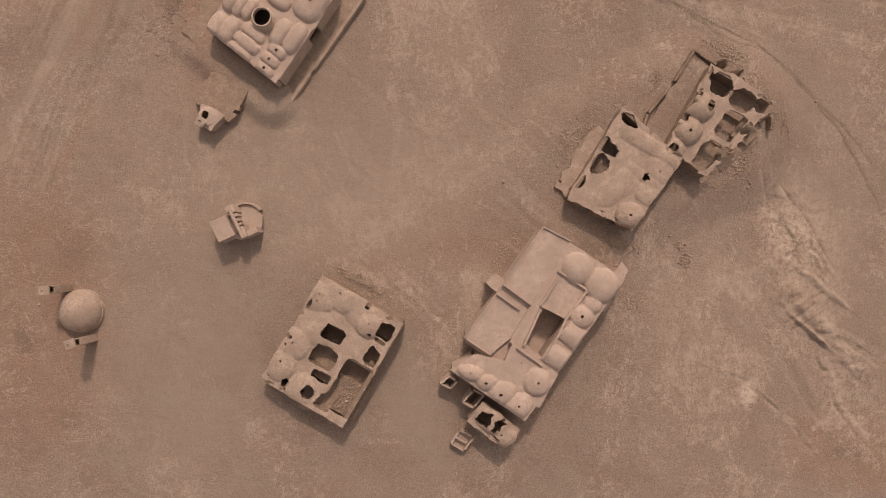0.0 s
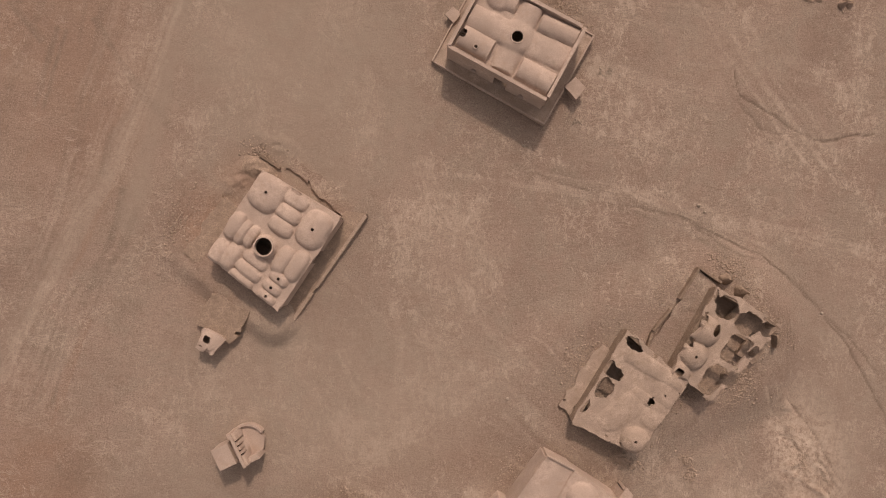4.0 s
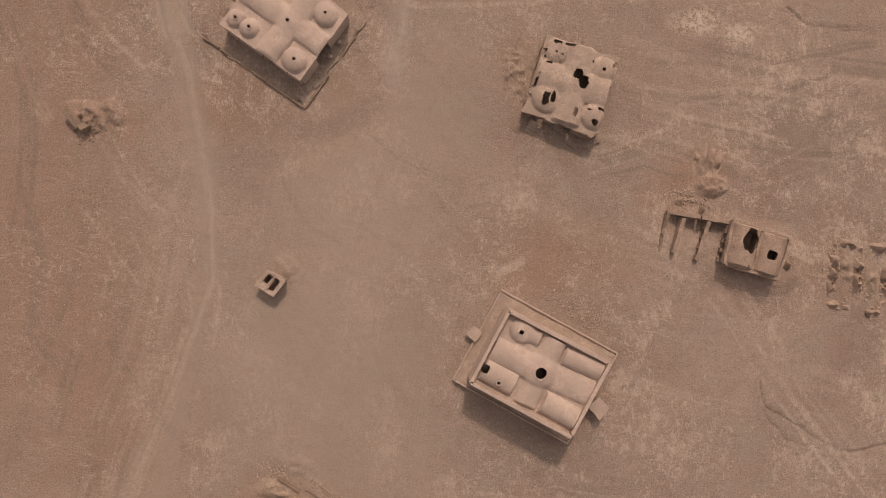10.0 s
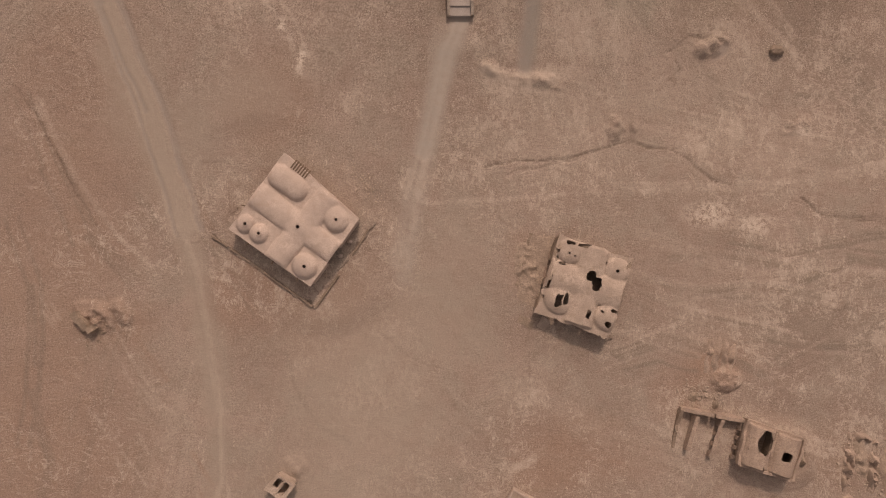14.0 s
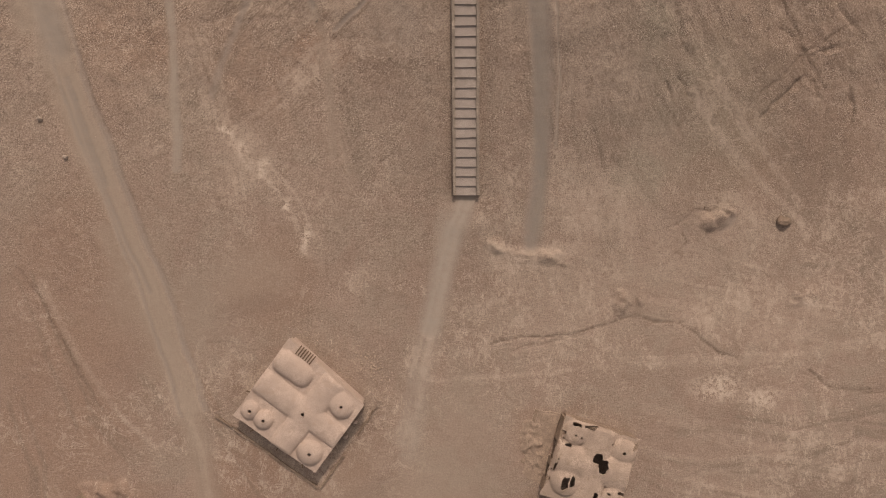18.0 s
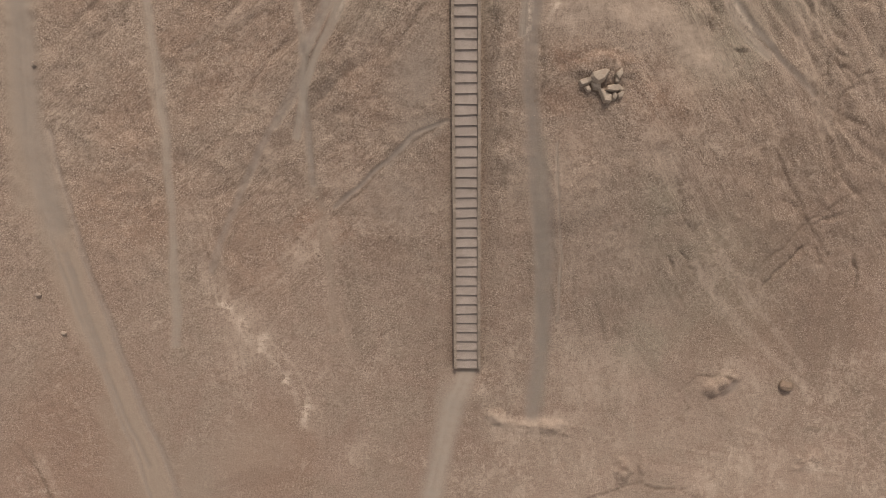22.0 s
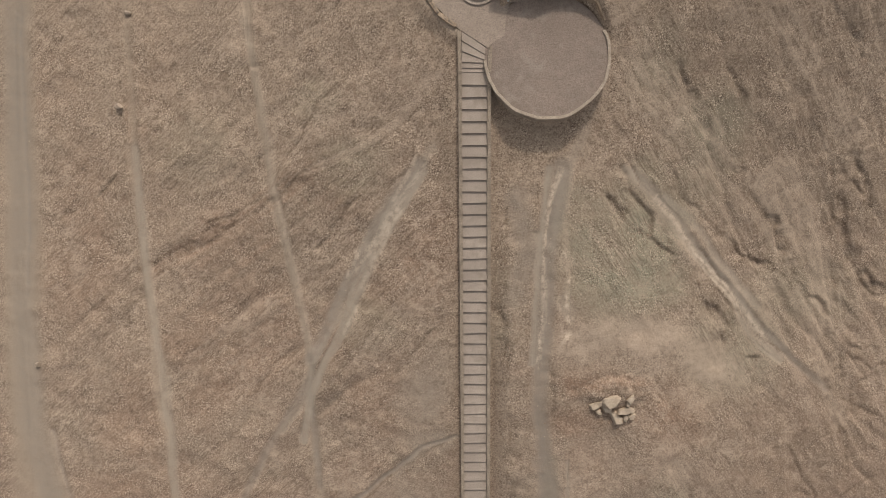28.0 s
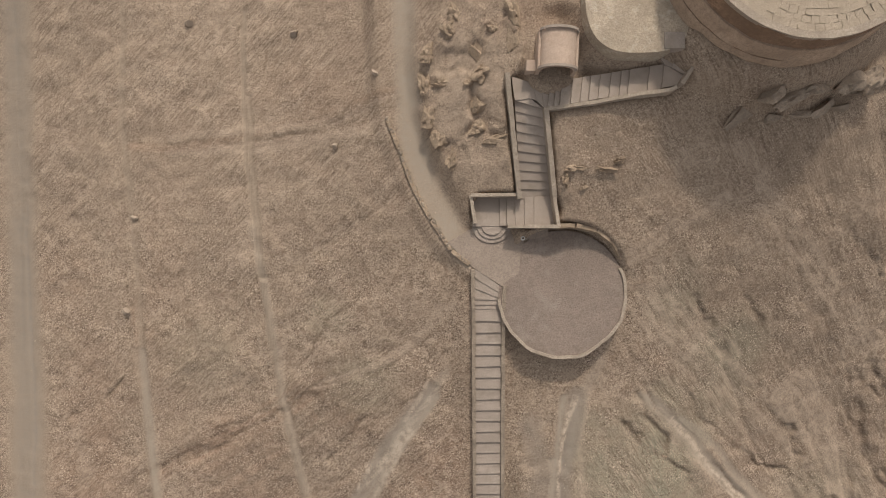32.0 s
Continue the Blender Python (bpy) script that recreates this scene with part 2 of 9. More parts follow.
GRAVEL = material("pale_gravel_mortar", (0.48, 0.395, 0.305), vary=0.2, size=1.0, bump=0.9, fine=5, stain=(0.52, 0.45, 0.37))
ROCK = material("pale_rock", (0.46, 0.375, 0.29), vary=0.18, size=0.9, bump=0.5, fine=5, stain=(0.31, 0.24, 0.18))
CLIFF = material("brown_rock", (0.24, 0.185, 0.14), vary=0.4, size=1.0, bump=1.0, fine=3)
STONE = material("loose_stone", (0.43, 0.345, 0.27), vary=0.18, size=0.5, bump=0.5, island=True)
BRICKBAT = material("broken_mud_brick", (0.41, 0.308, 0.232), vary=0.2, size=0.5, bump=0.4)
WOOD = material("dry_wood", (0.20, 0.135, 0.09), vary=0.3, size=0.4, bump=0.4)
# near-black brown: shade painted into wall slots and dome vent, also the lamp lens
SHADE = material("slot_shade_and_lens", (0.12, 0.085, 0.065), vary=0.3, size=1.0, bump=0.3)
METAL = material("painted_metal", (0.55, 0.53, 0.50), rough=0.5, vary=0.1, size=0.5, bump=0.05)


# ---- mesh tools ----
def mesh_object(name, verts, faces, mat, parent=None, label="", soft=True):
    me = bpy.data.meshes.new(name)
    me.from_pydata(verts, [], faces)
    me.update()
    me.materials.append(mat)
    if soft:
        me.polygons.foreach_set("use_smooth", [True] * len(me.polygons))
        me.set_sharp_from_angle(angle=radians(42))
    ob = new(name, me)
    if parent is not None:
        ob.parent = parent
    if label:
        ob["label"] = label
    return ob


def part(name, bm, mat, parent, label="", soft=False):
    me = bpy.data.meshes.new(name)
    bm.to_mesh(me)
    bm.free()
    me.materials.append(mat)
    if soft:
        me.polygons.foreach_set("use_smooth", [True] * len(me.polygons))
    ob = new(name, me)
    ob.parent = parent
    if label:
        ob["label"] = label
    return ob


def thing(name, x, y, z, label, category, group="", turn=0.0):
    ob = new(name)
    ob.matrix_world = pose(x, y, z, 0, 0, turn)
    ob.empty_display_size = 0.3
    return tagged(ob, label, category, group)


def solid_grid(top, low, keep):
    """A closed shell between two grids of points, where keep says which cells stand."""
    n, m = top.shape[:2]
    number = np.arange(n * m).reshape(n, m)
    a, b, c, d = number[:-1, :-1][keep], number[1:, :-1][keep], number[1:, 1:][keep], number[:-1, 1:][keep]
    quads = np.stack([a, b, c, d], 1)
    size = n * m
    edges = np.concatenate([quads[:, [k, (k + 1) % 4]] for k in range(4)])
    have = set(map(tuple, edges.tolist()))
    faces = quads.tolist() + (quads[:, ::-1] + size).tolist()
    faces += [(p, p + size, q + size, q) for p, q in have if (q, p) not in have]
    verts = np.concatenate([top.reshape(-1, 3), low.reshape(-1, 3)])
    used = np.unique(np.array([v for f in faces for v in f]))
    renumber = np.zeros(2 * size, int)
    renumber[used] = np.arange(len(used))
    return verts[used].tolist(), [tuple(renumber[list(f)].tolist()) for f in faces]


def dome(u, v, ru, rv, h):
    return lambda x, y: 1.05 * h * np.clip(1 - ((x - u) / (1.06 * ru)) ** 2 - ((y - v) / (1.06 * rv)) ** 2, 0, 1) ** 0.54


def vault(u0, v0, u1, v1, half, h):
    def f(x, y):
        d, _ = near_line(x, y, ((u0, v0), (u1, v1)))
        return 1.0 * h * np.clip(1 - (d / (1.05 * half)) ** 2, 0, 1) ** 0.55
    return f


def cushion(u, v, ru, rv, h):
    """A squarish pillow vault."""
    return lambda x, y: h * np.clip(1 - np.abs((x - u) / ru) ** 2.8 - np.abs((y - v) / rv) ** 2.8, 0, 1) ** 0.55


def barrel(u0, v0, u1, v1, half, h):
    """A barrel vault with blunt ends."""
    def f(x, y):
        du, dv = u1 - u0, v1 - v0
        leg = math.hypot(du, dv)
        s, d = ((x - u0) * du + (y - v0) * dv) / leg, ((x - u0) * dv - (y - v0) * du) / leg
        return h * np.clip(1 - (d / half) ** 2, 0, 1) ** 0.6 * smooth(np.minimum(s, leg - s) / 0.16)
    return f


def hole(u, v, ru, rv, square, jag):
    return (u, v, ru, rv, square, jag)


def roof_shell(quad, z, shapes, holes, thick=0.26, step=0.15, ragged=0.06, sag=0.05, seed=0, tilt=0.0):
    """A mud roof over a four-cornered plan (west, north, east, south): domes and vaults swell from it, and holes go through."""
    w, n, e, s = (np.array(c) for c in quad)
    lu = (np.linalg.norm(s - w) + np.linalg.norm(e - n)) / 2
    lv = (np.linalg.norm(n - w) + np.linalg.norm(e - s)) / 2
    nu, nv = max(4, int(lu / step)), max(4, int(lv / step))
    u, v = np.meshgrid(np.linspace(0, lu, nu + 1), np.linspace(0, lv, nv + 1), indexing="ij")
    inside = np.zeros(u.shape, bool)
    for k, (cu, cv, ru, rv, square, jag) in enumerate(holes):
        p = 5.0 if square else 2.0
        du, dv = u - cu, v - cv
        ang = np.arctan2(dv / rv, du / ru)
        wob = 1 + jag * (fbm(np.cos(ang) * 1.5 + 7 * k + seed, np.sin(ang) * 1.5, 0.7, 3, k) * 1.6)
        rho = ((np.abs(du) / ru) ** p + (np.abs(dv) / rv) ** p) ** (1 / p) / wob
        into = rho < 1
        if into.sum() < 9 or min(ru, rv) < 1.5 * step:
            i, j = np.unravel_index(np.argmin(rho), rho.shape)
            i, j = min(max(i, 1), nu - 1), min(max(j, 1), nv - 1)
            into[i - 1:i + 2, j - 1:j + 2] = True
        shut = np.pad(into, 1)
        deep = shut[:-2, 1:-1] & shut[2:, 1:-1] & shut[1:-1, :-2] & shut[1:-1, 2:] & shut[:-2, :-2] & shut[2:, 2:] & shut[:-2, 2:] & shut[2:, :-2]
        snap = into & ~deep
        scale = np.where(snap, 1 / np.maximum(rho, 0.08), 1)
        u, v = np.where(snap, np.clip(cu + du * scale, 0, lu), u), np.where(snap, np.clip(cv + dv * scale, 0, lv), v)
        inside |= into
    keep = ~(inside[:-1, :-1] & inside[1:, :-1] & inside[1:, 1:] & inside[:-1, 1:])
    h = np.zeros(u.shape)
    for f in shapes:
        h = h + np.maximum(f(u, v), 0) ** 12
    h = h ** (1 / 12) + sag * fbm(u, v, 3.0, 3, seed) * 1.5 + 0.05 * fbm(u, v, 0.7, 3, seed + 4) + tilt * (v / lv - 0.5)
    edge = np.minimum(np.minimum(u, lu - u), np.minimum(v, lv - v))
    fade = smooth(edge / 0.5)
    h = h * (0.55 + 0.45 * smooth(edge / 0.3))
    su, sv = u / lu, v / lv
    x = (w[0] * (1 - su) + s[0] * su) * (1 - sv) + (n[0] * (1 - su) + e[0] * su) * sv
    y = (w[1] * (1 - su) + s[1] * su) * (1 - sv) + (n[1] * (1 - su) + e[1] * su) * sv
    x = x + 1.6 * ragged * fbm(x, y, 1.1, 4, seed + 1) * (1 - fade)
    y = y + 1.6 * ragged * fbm(x, y, 1.1, 4, seed + 2) * (1 - fade)
    if ragged > 0.12:
        bite = (edge < 0.75) & (fbm(x, y, 1.2, 3, seed + 8) > (0.3 if ragged > 0.15 else 0.42))
        keep &= ~(bite[:-1, :-1] & bite[1:, :-1] & bite[1:, 1:] & bite[:-1, 1:])
    top = np.stack([x, y, z + h], -1)
    low = top - np.array([0, 0, thick])
    return solid_grid(top, low, keep)


def on_quad(quad, u, v):
    w, n, e, s = (np.array(c) for c in quad)
    lu = (np.linalg.norm(s - w) + np.linalg.norm(e - n)) / 2
    lv = (np.linalg.norm(n - w) + np.linalg.norm(e - s)) / 2
    a, b = u / lu, v / lv
    return tuple((w * (1 - a) + s * a) * (1 - b) + (n * (1 - a) + e * a) * b)


def mud_wall(parent, a, b, thick, z0, z1, openings=(), ragged=0.0, mat=None, name="wall", seed=0, label="", z2=None, step=0.35):
    """A wall from a to b with real openings (start, end, foot, head); a ruined one has an uneven crown."""
    a, b = np.array(a, float), np.array(b, float)
    length = float(np.linalg.norm(b - a))
    z2 = z1 if z2 is None else z2
    marks = set(np.linspace(0, length, max(2, int(length / step)) + 1).round(3)) | {round(v, 3) for o in openings for v in o[:2]}
    levels = set(np.linspace(0, 1, 4 if ragged or not openings else 3).round(3)) | {round((v - z0) / (z1 - z0), 3) for o in openings for v in o[2:]}
    s, k = np.array(sorted(m for m in marks if 0 <= m <= length)), np.array(sorted(f for f in levels if 0 <= f <= 1))
    S, K = np.meshgrid(s, k, indexing="ij")
    way, side = (b - a) / length, np.array([-(b - a)[1], (b - a)[0]]) / length
    crown = z1 + (z2 - z1) * S / length
    if ragged:
        crown = crown + ragged * fbm(S + seed * 3.7, S * 0 + seed, 1.3, 4, seed) - ragged * 0.4
    Z = z0 + (crown - z0) * K
    keep = np.ones((len(s) - 1, len(k) - 1), bool)
    for o in openings:
        i = (s[:-1] + s[1:]) / 2
        j = z0 + (z1 - z0) * (k[:-1] + k[1:]) / 2
        keep &= ~(((i > o[0]) & (i < o[1]))[:, None] & ((j > o[2]) & (j < o[3]))[None, :])
    rough = (0.03 + 0.12 * ragged) * np.ones(S.shape)
    sides = []
    for sign in (1, -1):
        off = sign * thick / 2 + rough * fbm(S + 5 * sign + seed, Z, 0.8, 3, seed + sign + 3)
        off = off * np.where(ragged, 1 - 0.25 * K, 1 - 0.05 * K)
        sides.append(np.stack([a[0] + way[0] * S + side[0] * off, a[1] + way[1] * S + side[1] * off, Z], -1))
    origin = np.array(parent.matrix_world.translation) if parent is not None else np.zeros(3)
    verts, faces = solid_grid(sides[1] - origin, sides[0] - origin, keep)
    return mesh_object(name, verts, faces, mat or ADOBE, parent, label, soft=bool(ragged))


def box_bm(bm, x0, y0, z0, x1, y1, z1, bevel=0.02):
    made = bmesh.ops.create_cube(bm, size=1, matrix=Matrix.LocRotScale(((x0 + x1) / 2, (y0 + y1) / 2, (z0 + z1) / 2), None, (abs(x1 - x0), abs(y1 - y0), abs(z1 - z0))))
    if bevel:
        edges = list({e for v in made["verts"] for e in v.link_edges})
        bmesh.ops.bevel(bm, geom=edges, offset=bevel, segments=2, affect="EDGES", profile=0.6)


def block(name, parent, x0, y0, z0, x1, y1, z1, mat, bevel=0.03, label=""):
    bm = bmesh.new()
    box_bm(bm, x0, y0, z0, x1, y1, z1, bevel)
    return part(name, bm, mat, parent, label)


def stones(name, label, x, y, rx, ry, count, size, mat=None, seed=0, turn=0.0, sink=0.3, category="rubble", along=()):
    """Loose stones or clods strewn over the ground, too many to count."""
    rng = random.Random(seed * 7 + count)
    base = [(1, 0, 0), (-1, 0, 0), (0, 1, 0), (0, -1, 0), (0, 0, 1), (0, 0, -1)]
    tri = [(0, 2, 4), (2, 1, 4), (1, 3, 4), (3, 0, 4), (2, 0, 5), (1, 2, 5), (3, 1, 5), (0, 3, 5)]
    places = []
    legs = [math.dist(a, b) for a, b in zip(along, along[1:])]
    for (a, b), leg in zip(zip(along, along[1:]), legs):
        for _ in range(int(count * leg / sum(legs))):
            f = rng.random()
            places.append((a[0] + f * (b[0] - a[0]) + rng.gauss(0, rx), a[1] + f * (b[1] - a[1]) + rng.gauss(0, ry)))
    for _ in range(0 if along else count):
        r, a = abs(rng.gauss(0, 0.5)), rng.uniform(0, math.tau)
        px, py = r * math.cos(a) * rx, r * math.sin(a) * ry
        c, s = math.cos(radians(turn)), math.sin(radians(turn))
        places.append((x + px * c - py * s, y + px * s + py * c))
    heights = terrain(np.array([p[0] for p in places]), np.array([p[1] for p in places]))
    verts, faces = [], []
    for (px, py), h in zip(places, heights):
        k = 0.72 * size * (0.5 + 1.9 * rng.random() ** 4)
        q = Euler((rng.uniform(0, 6), rng.uniform(0, 6), rng.uniform(0, 6))).to_matrix()
        n = len(verts)
        for b in base:
            p = q @ (Vector(b) * k * rng.uniform(0.6, 1.15))
            verts.append((px + p.x, py + p.y, h + p.z * 0.8 + k * (0.5 - sink)))
        faces += [tuple(n + i for i in f) for f in tri]
    ob = mesh_object(name, verts, faces, mat or BRICKBAT, None, soft=False)
    return tagged(ob, label, category, kind="stuff")


def boulder(name, label, x, y, z, rx, ry, rz, mat, seed=0, rough=0.35, cuts=3, category="rock", parent=None, group="", angular=0.0, turn=0.0, tip=0.0):
    bm = bmesh.new()
    bmesh.ops.create_icosphere(bm, subdivisions=cuts, radius=1)
    for v in bm.verts:
        p = v.co.copy()
        k = 1 + rough * noise.noise(p * 1.7 + Vector((seed * 3.1, seed, 0))) + rough * 0.4 * noise.noise(p * 4.2 + Vector((0, seed, seed)))
        if angular:
            for m in range(7):
                rng = random.Random(seed * 31 + m)
                d = Vector((rng.gauss(0, 1), rng.gauss(0, 1), rng.gauss(0, 0.7))).normalized()
                over = p.dot(d) * k - (1 - angular * rng.random())
                if over > 0:
                    p = p - d * over / k
        v.co = Vector((p.x * rx, p.y * ry, p.z * rz)) * k
    ob = part(name, bm, mat, parent, soft=not angular)
    ob.location, ob.rotation_euler = (x, y, z), (radians(tip), 0, radians(turn))
    return tagged(ob, label, category, group) if parent is None else ob
# ---- ground: one sheet to the horizon ----
LAYERS = ("grey", "slate", "ash", "pale", "white", "red", "olive", "dark", "gully")
far = [75, 95, 130, 200, 350, 700, 1500, 3000]
GX = np.concatenate([[-f for f in far[::-1]], np.linspace(-64, 64, 640), far])
GY = np.concatenate([[-f + 0 for f in far[::-1]], np.linspace(-38, 232, 1340), [245, 262, 290, 350, 500, 900, 1700, 3200]])
MX, MY = np.meshgrid(GX, GY, indexing="ij")
MARK = {k: np.zeros(MX.shape) for k in LAYERS}
WARP_X = MX + 0.7 * fbm(MX, MY, 4.0, 4, 21) + 0.15 * fbm(MX, MY, 0.8, 2, 22)
WARP_Y = MY + 0.7 * fbm(MX, MY, 4.0, 4, 31) + 0.15 * fbm(MX, MY, 0.8, 2, 32)
FRAY = 0.5 + 0.9 * fbm(MX, MY, 2.4, 4, 41)


def window(x0, x1, y0, y1):
    return slice(*np.searchsorted(GX, (x0, x1))), slice(*np.searchsorted(GY, (y0, y1)))


def streak(layer, width, strength, *points):
    """A track, vein or rill along a line of points."""
    reach = width * 2.5 + 2
    xs, ys = [p[0] for p in points], [p[1] for p in points]
    w = window(min(xs) - reach, max(xs) + reach, min(ys) - reach, max(ys) + reach)
    narrow = layer == "gully"
    k = 1.0 if narrow else 0.45
    d, _ = near_line(MX[w] + k * (WARP_X - MX)[w], MY[w] + k * (WARP_Y - MY)[w], points)
    # narrow mask: carves the gully and carries the shade painted inside it
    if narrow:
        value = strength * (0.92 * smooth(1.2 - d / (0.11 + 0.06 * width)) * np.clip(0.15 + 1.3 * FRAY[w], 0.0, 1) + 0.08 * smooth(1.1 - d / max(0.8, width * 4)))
    else:
        value = strength * smooth(1.25 - d / width) * np.clip(0.75 + 0.5 * FRAY[w], 0.35, 1)
    MARK[layer][w] = np.maximum(MARK[layer][w], value)


def patch(layer, x, y, rx, ry, strength, turn=0):
    """A stain or wash of another earth with a frayed edge; in the dark layer just a darker tone."""
    reach = max(rx, ry) * 1.8 + 2
    w = window(x - reach, x + reach, y - reach, y + reach)
    c, s = math.cos(radians(turn)), math.sin(radians(turn))
    dx, dy = WARP_X[w] + 0.6 * (WARP_X - MX)[w] - x, WARP_Y[w] - y
    q = np.hypot((dx * c + dy * s) / rx, (-dx * s + dy * c) / ry)
    value = strength * smooth(1.35 - q) * np.clip(0.75 + 0.5 * FRAY[w], 0, 1)
    MARK[layer][w] = np.maximum(MARK[layer][w], value)


CUT = np.zeros(MX.shape)
SCARPS = []


def scarp(width, depth, *points):
    """A rain-cut edge: a ragged little cliff that falls to its south side and runs out gently."""
    SCARPS.append(points)
    reach = width * 4 + 2
    xs, ys = [p[0] for p in points], [p[1] for p in points]
    w = window(min(xs) - reach, max(xs) + reach, min(ys) - reach, max(ys) + reach)
    x, y = MX[w], MY[w]
    qx = x + 0.5 * (WARP_X[w] - x) + 0.6 * fbm(x, y, 1.2, 5, 91)
    qy = y + 0.5 * (WARP_Y[w] - y) + 0.6 * fbm(x, y, 1.2, 5, 92)
    best, fall = np.full(x.shape, 1e9), np.zeros(x.shape)
    for (ax, ay), (bx, by) in zip(points, points[1:]):
        dx, dy = bx - ax, by - ay
        leg = math.hypot(dx, dy)
        k = np.clip(((qx - ax) * dx + (qy - ay) * dy) / leg ** 2, 0, 1)
        d = np.hypot(qx - ax - k * dx, qy - ay - k * dy)
        south = ((qx - ax) * dy - (qy - ay) * dx) / leg * (1 if dx > 0 else -1)
        closer = d < best
        best, fall = np.where(closer, d, best), np.where(closer, south, fall)
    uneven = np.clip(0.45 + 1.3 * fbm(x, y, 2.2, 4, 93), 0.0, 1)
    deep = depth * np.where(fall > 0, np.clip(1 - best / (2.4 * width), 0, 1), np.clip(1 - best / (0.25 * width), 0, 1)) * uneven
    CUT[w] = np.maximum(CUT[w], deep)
    # the cliff's unlit face is painted too, as a band in the dark layer
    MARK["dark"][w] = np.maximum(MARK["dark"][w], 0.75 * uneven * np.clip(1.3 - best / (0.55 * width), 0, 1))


def strands(layer, count, spread, strength, *points):
    """A bundle of thin pale lines that run beside each other, as left by water and feet."""
    rng = random.Random(int(points[0][0] * 10) + count)
    for _ in range(count):
        s0, s1 = sorted((rng.uniform(-0.6, 0.55), rng.uniform(0.45, 1.6)))
        off, line = rng.gauss(0, spread * 0.5), []
        n = len(points) - 1
        for k, (x, y) in enumerate(points):
            if s0 <= k / n <= s1:
                a, b = points[max(0, k - 1)], points[min(n, k + 1)]
                leg = math.dist(a, b)
                o = off + rng.gauss(0, 0.12)
                line.append((x - (b[1] - a[1]) / leg * o, y + (b[0] - a[0]) / leg * o))
        if len(line) > 1:
            streak(layer, rng.uniform(0.20, 0.42), min(1.0, 0.85 * strength * rng.uniform(0.9, 1.7)), *line)


streak('grey', 1.77, 0.55, (-38.7, 29.9), (-36.0, 40.9), (-32.9, 53.1), (-30.7, 66.0), (-31.2, 76.2), (-33.8, 89.7))
streak('grey', 1.74, 0.60, (-31.4, 70.5), (-33.3, 86.6), (-36.9, 98.0), (-41.6, 107.8), (-43.7, 113.0))
streak('grey', 1.96, 0.75, (-34.3, 91.8), (-38.7, 105.9), (-43.5, 118.4), (-47.7, 130.7), (-51.3, 144.1))
streak('grey', 2.18, 0.80, (-43.5, 118.4), (-48.3, 129.5), (-51.6, 141.0), (-52.7, 153.8), (-52.6, 165.3))
streak('grey', 2.02, 0.85, (-52.4, 137.1), (-52.5, 155.1), (-52.8, 174.1), (-52.2, 192.5))
streak('grey', 2.07, 0.90, (-52.1, 159.8), (-52.4, 177.4), (-52.6, 195.9), (-51.2, 213.4))
streak('grey', 2.06, 0.30, (-55.6, 11.6), (-46.3, 27.1), (-38.2, 41.4), (-32.8, 53.0), (-30.7, 64.0), (-31.1, 70.9))
streak('pale', 0.34, 0.50, (-54.3, 10.9), (-44.9, 31.2), (-40.9, 35.2), (-34.8, 50.3), (-30.7, 62.0), (-30.7, 70.9))
streak('pale', 0.21, 0.40, (-52.9, 12.2), (-42.9, 32.5), (-36.8, 48.2), (-34.1, 56.5))
streak('pale', 0.27, 0.45, (-45.3, 30.0), (-39.3, 39.6), (-35.3, 49.0), (-32.6, 55.8), (-35.2, 72.1), (-33.9, 76.2))
streak('pale', 0.20, 0.40, (-31.1, 71.8), (-29.8, 59.7), (-30.5, 54.2))
streak('pale', 0.28, 0.40, (-54.0, 11.1), (-49.9, 20.1), (-45.2, 30.5))
streak('pale', 0.21, 0.35, (-52.6, 13.2), (-47.9, 22.9), (-44.5, 30.5))
streak('ash', 1.68, 1.00, (-2.0, 116.8), (-3.7, 113.0), (-4.7, 107.6), (-6.4, 101.5))
streak('ash', 1.35, 0.50, (-6.4, 102.2), (-8.1, 95.5), (-9.5, 88.1))
streak('pale', 0.54, 0.70, (-4.4, 107.6), (-5.7, 102.2), (-6.8, 98.2), (-7.9, 92.1))
streak('ash', 1.62, 0.50, (-6.2, 101.2), (-7.9, 93.1), (-9.0, 86.4))
streak('grey', 0.95, 0.45, (5.7, 111.2), (6.8, 119.6), (6.2, 130.9), (5.7, 142.3))
streak('grey', 0.94, 0.45, (6.9, 124.1), (5.8, 135.9), (4.8, 146.6), (4.2, 154.2))
streak('dark', 0.85, 0.50, (3.7, 153.6), (4.4, 162.0), (4.8, 169.1))
streak('pale', 0.22, 0.90, (4.2, 153.9), (4.6, 160.4), (4.1, 164.8), (4.8, 169.1), (5.9, 172.3))
streak('pale', 0.39, 0.60, (6.2, 155.9), (6.9, 162.6), (6.4, 168.0), (7.2, 173.8))
streak('ash', 0.66, 0.40, (5.6, 167.2), (6.8, 173.7), (8.3, 176.3))
streak('pale', 0.40, 0.45, (51.5, 100.3), (42.2, 98.1), (32.2, 97.0), (16.6, 96.9), (8.2, 95.8), (1.3, 95.4), (-6.8, 95.1))
streak('pale', 0.28, 0.35, (51.4, 98.9), (32.2, 97.7), (15.2, 97.6))
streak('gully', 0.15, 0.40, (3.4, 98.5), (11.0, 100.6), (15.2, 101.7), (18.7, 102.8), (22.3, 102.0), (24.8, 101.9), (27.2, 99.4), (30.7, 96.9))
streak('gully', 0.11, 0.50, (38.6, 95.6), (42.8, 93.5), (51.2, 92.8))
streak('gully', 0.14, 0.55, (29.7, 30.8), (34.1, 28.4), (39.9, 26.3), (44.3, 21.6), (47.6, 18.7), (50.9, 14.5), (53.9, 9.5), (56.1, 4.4))
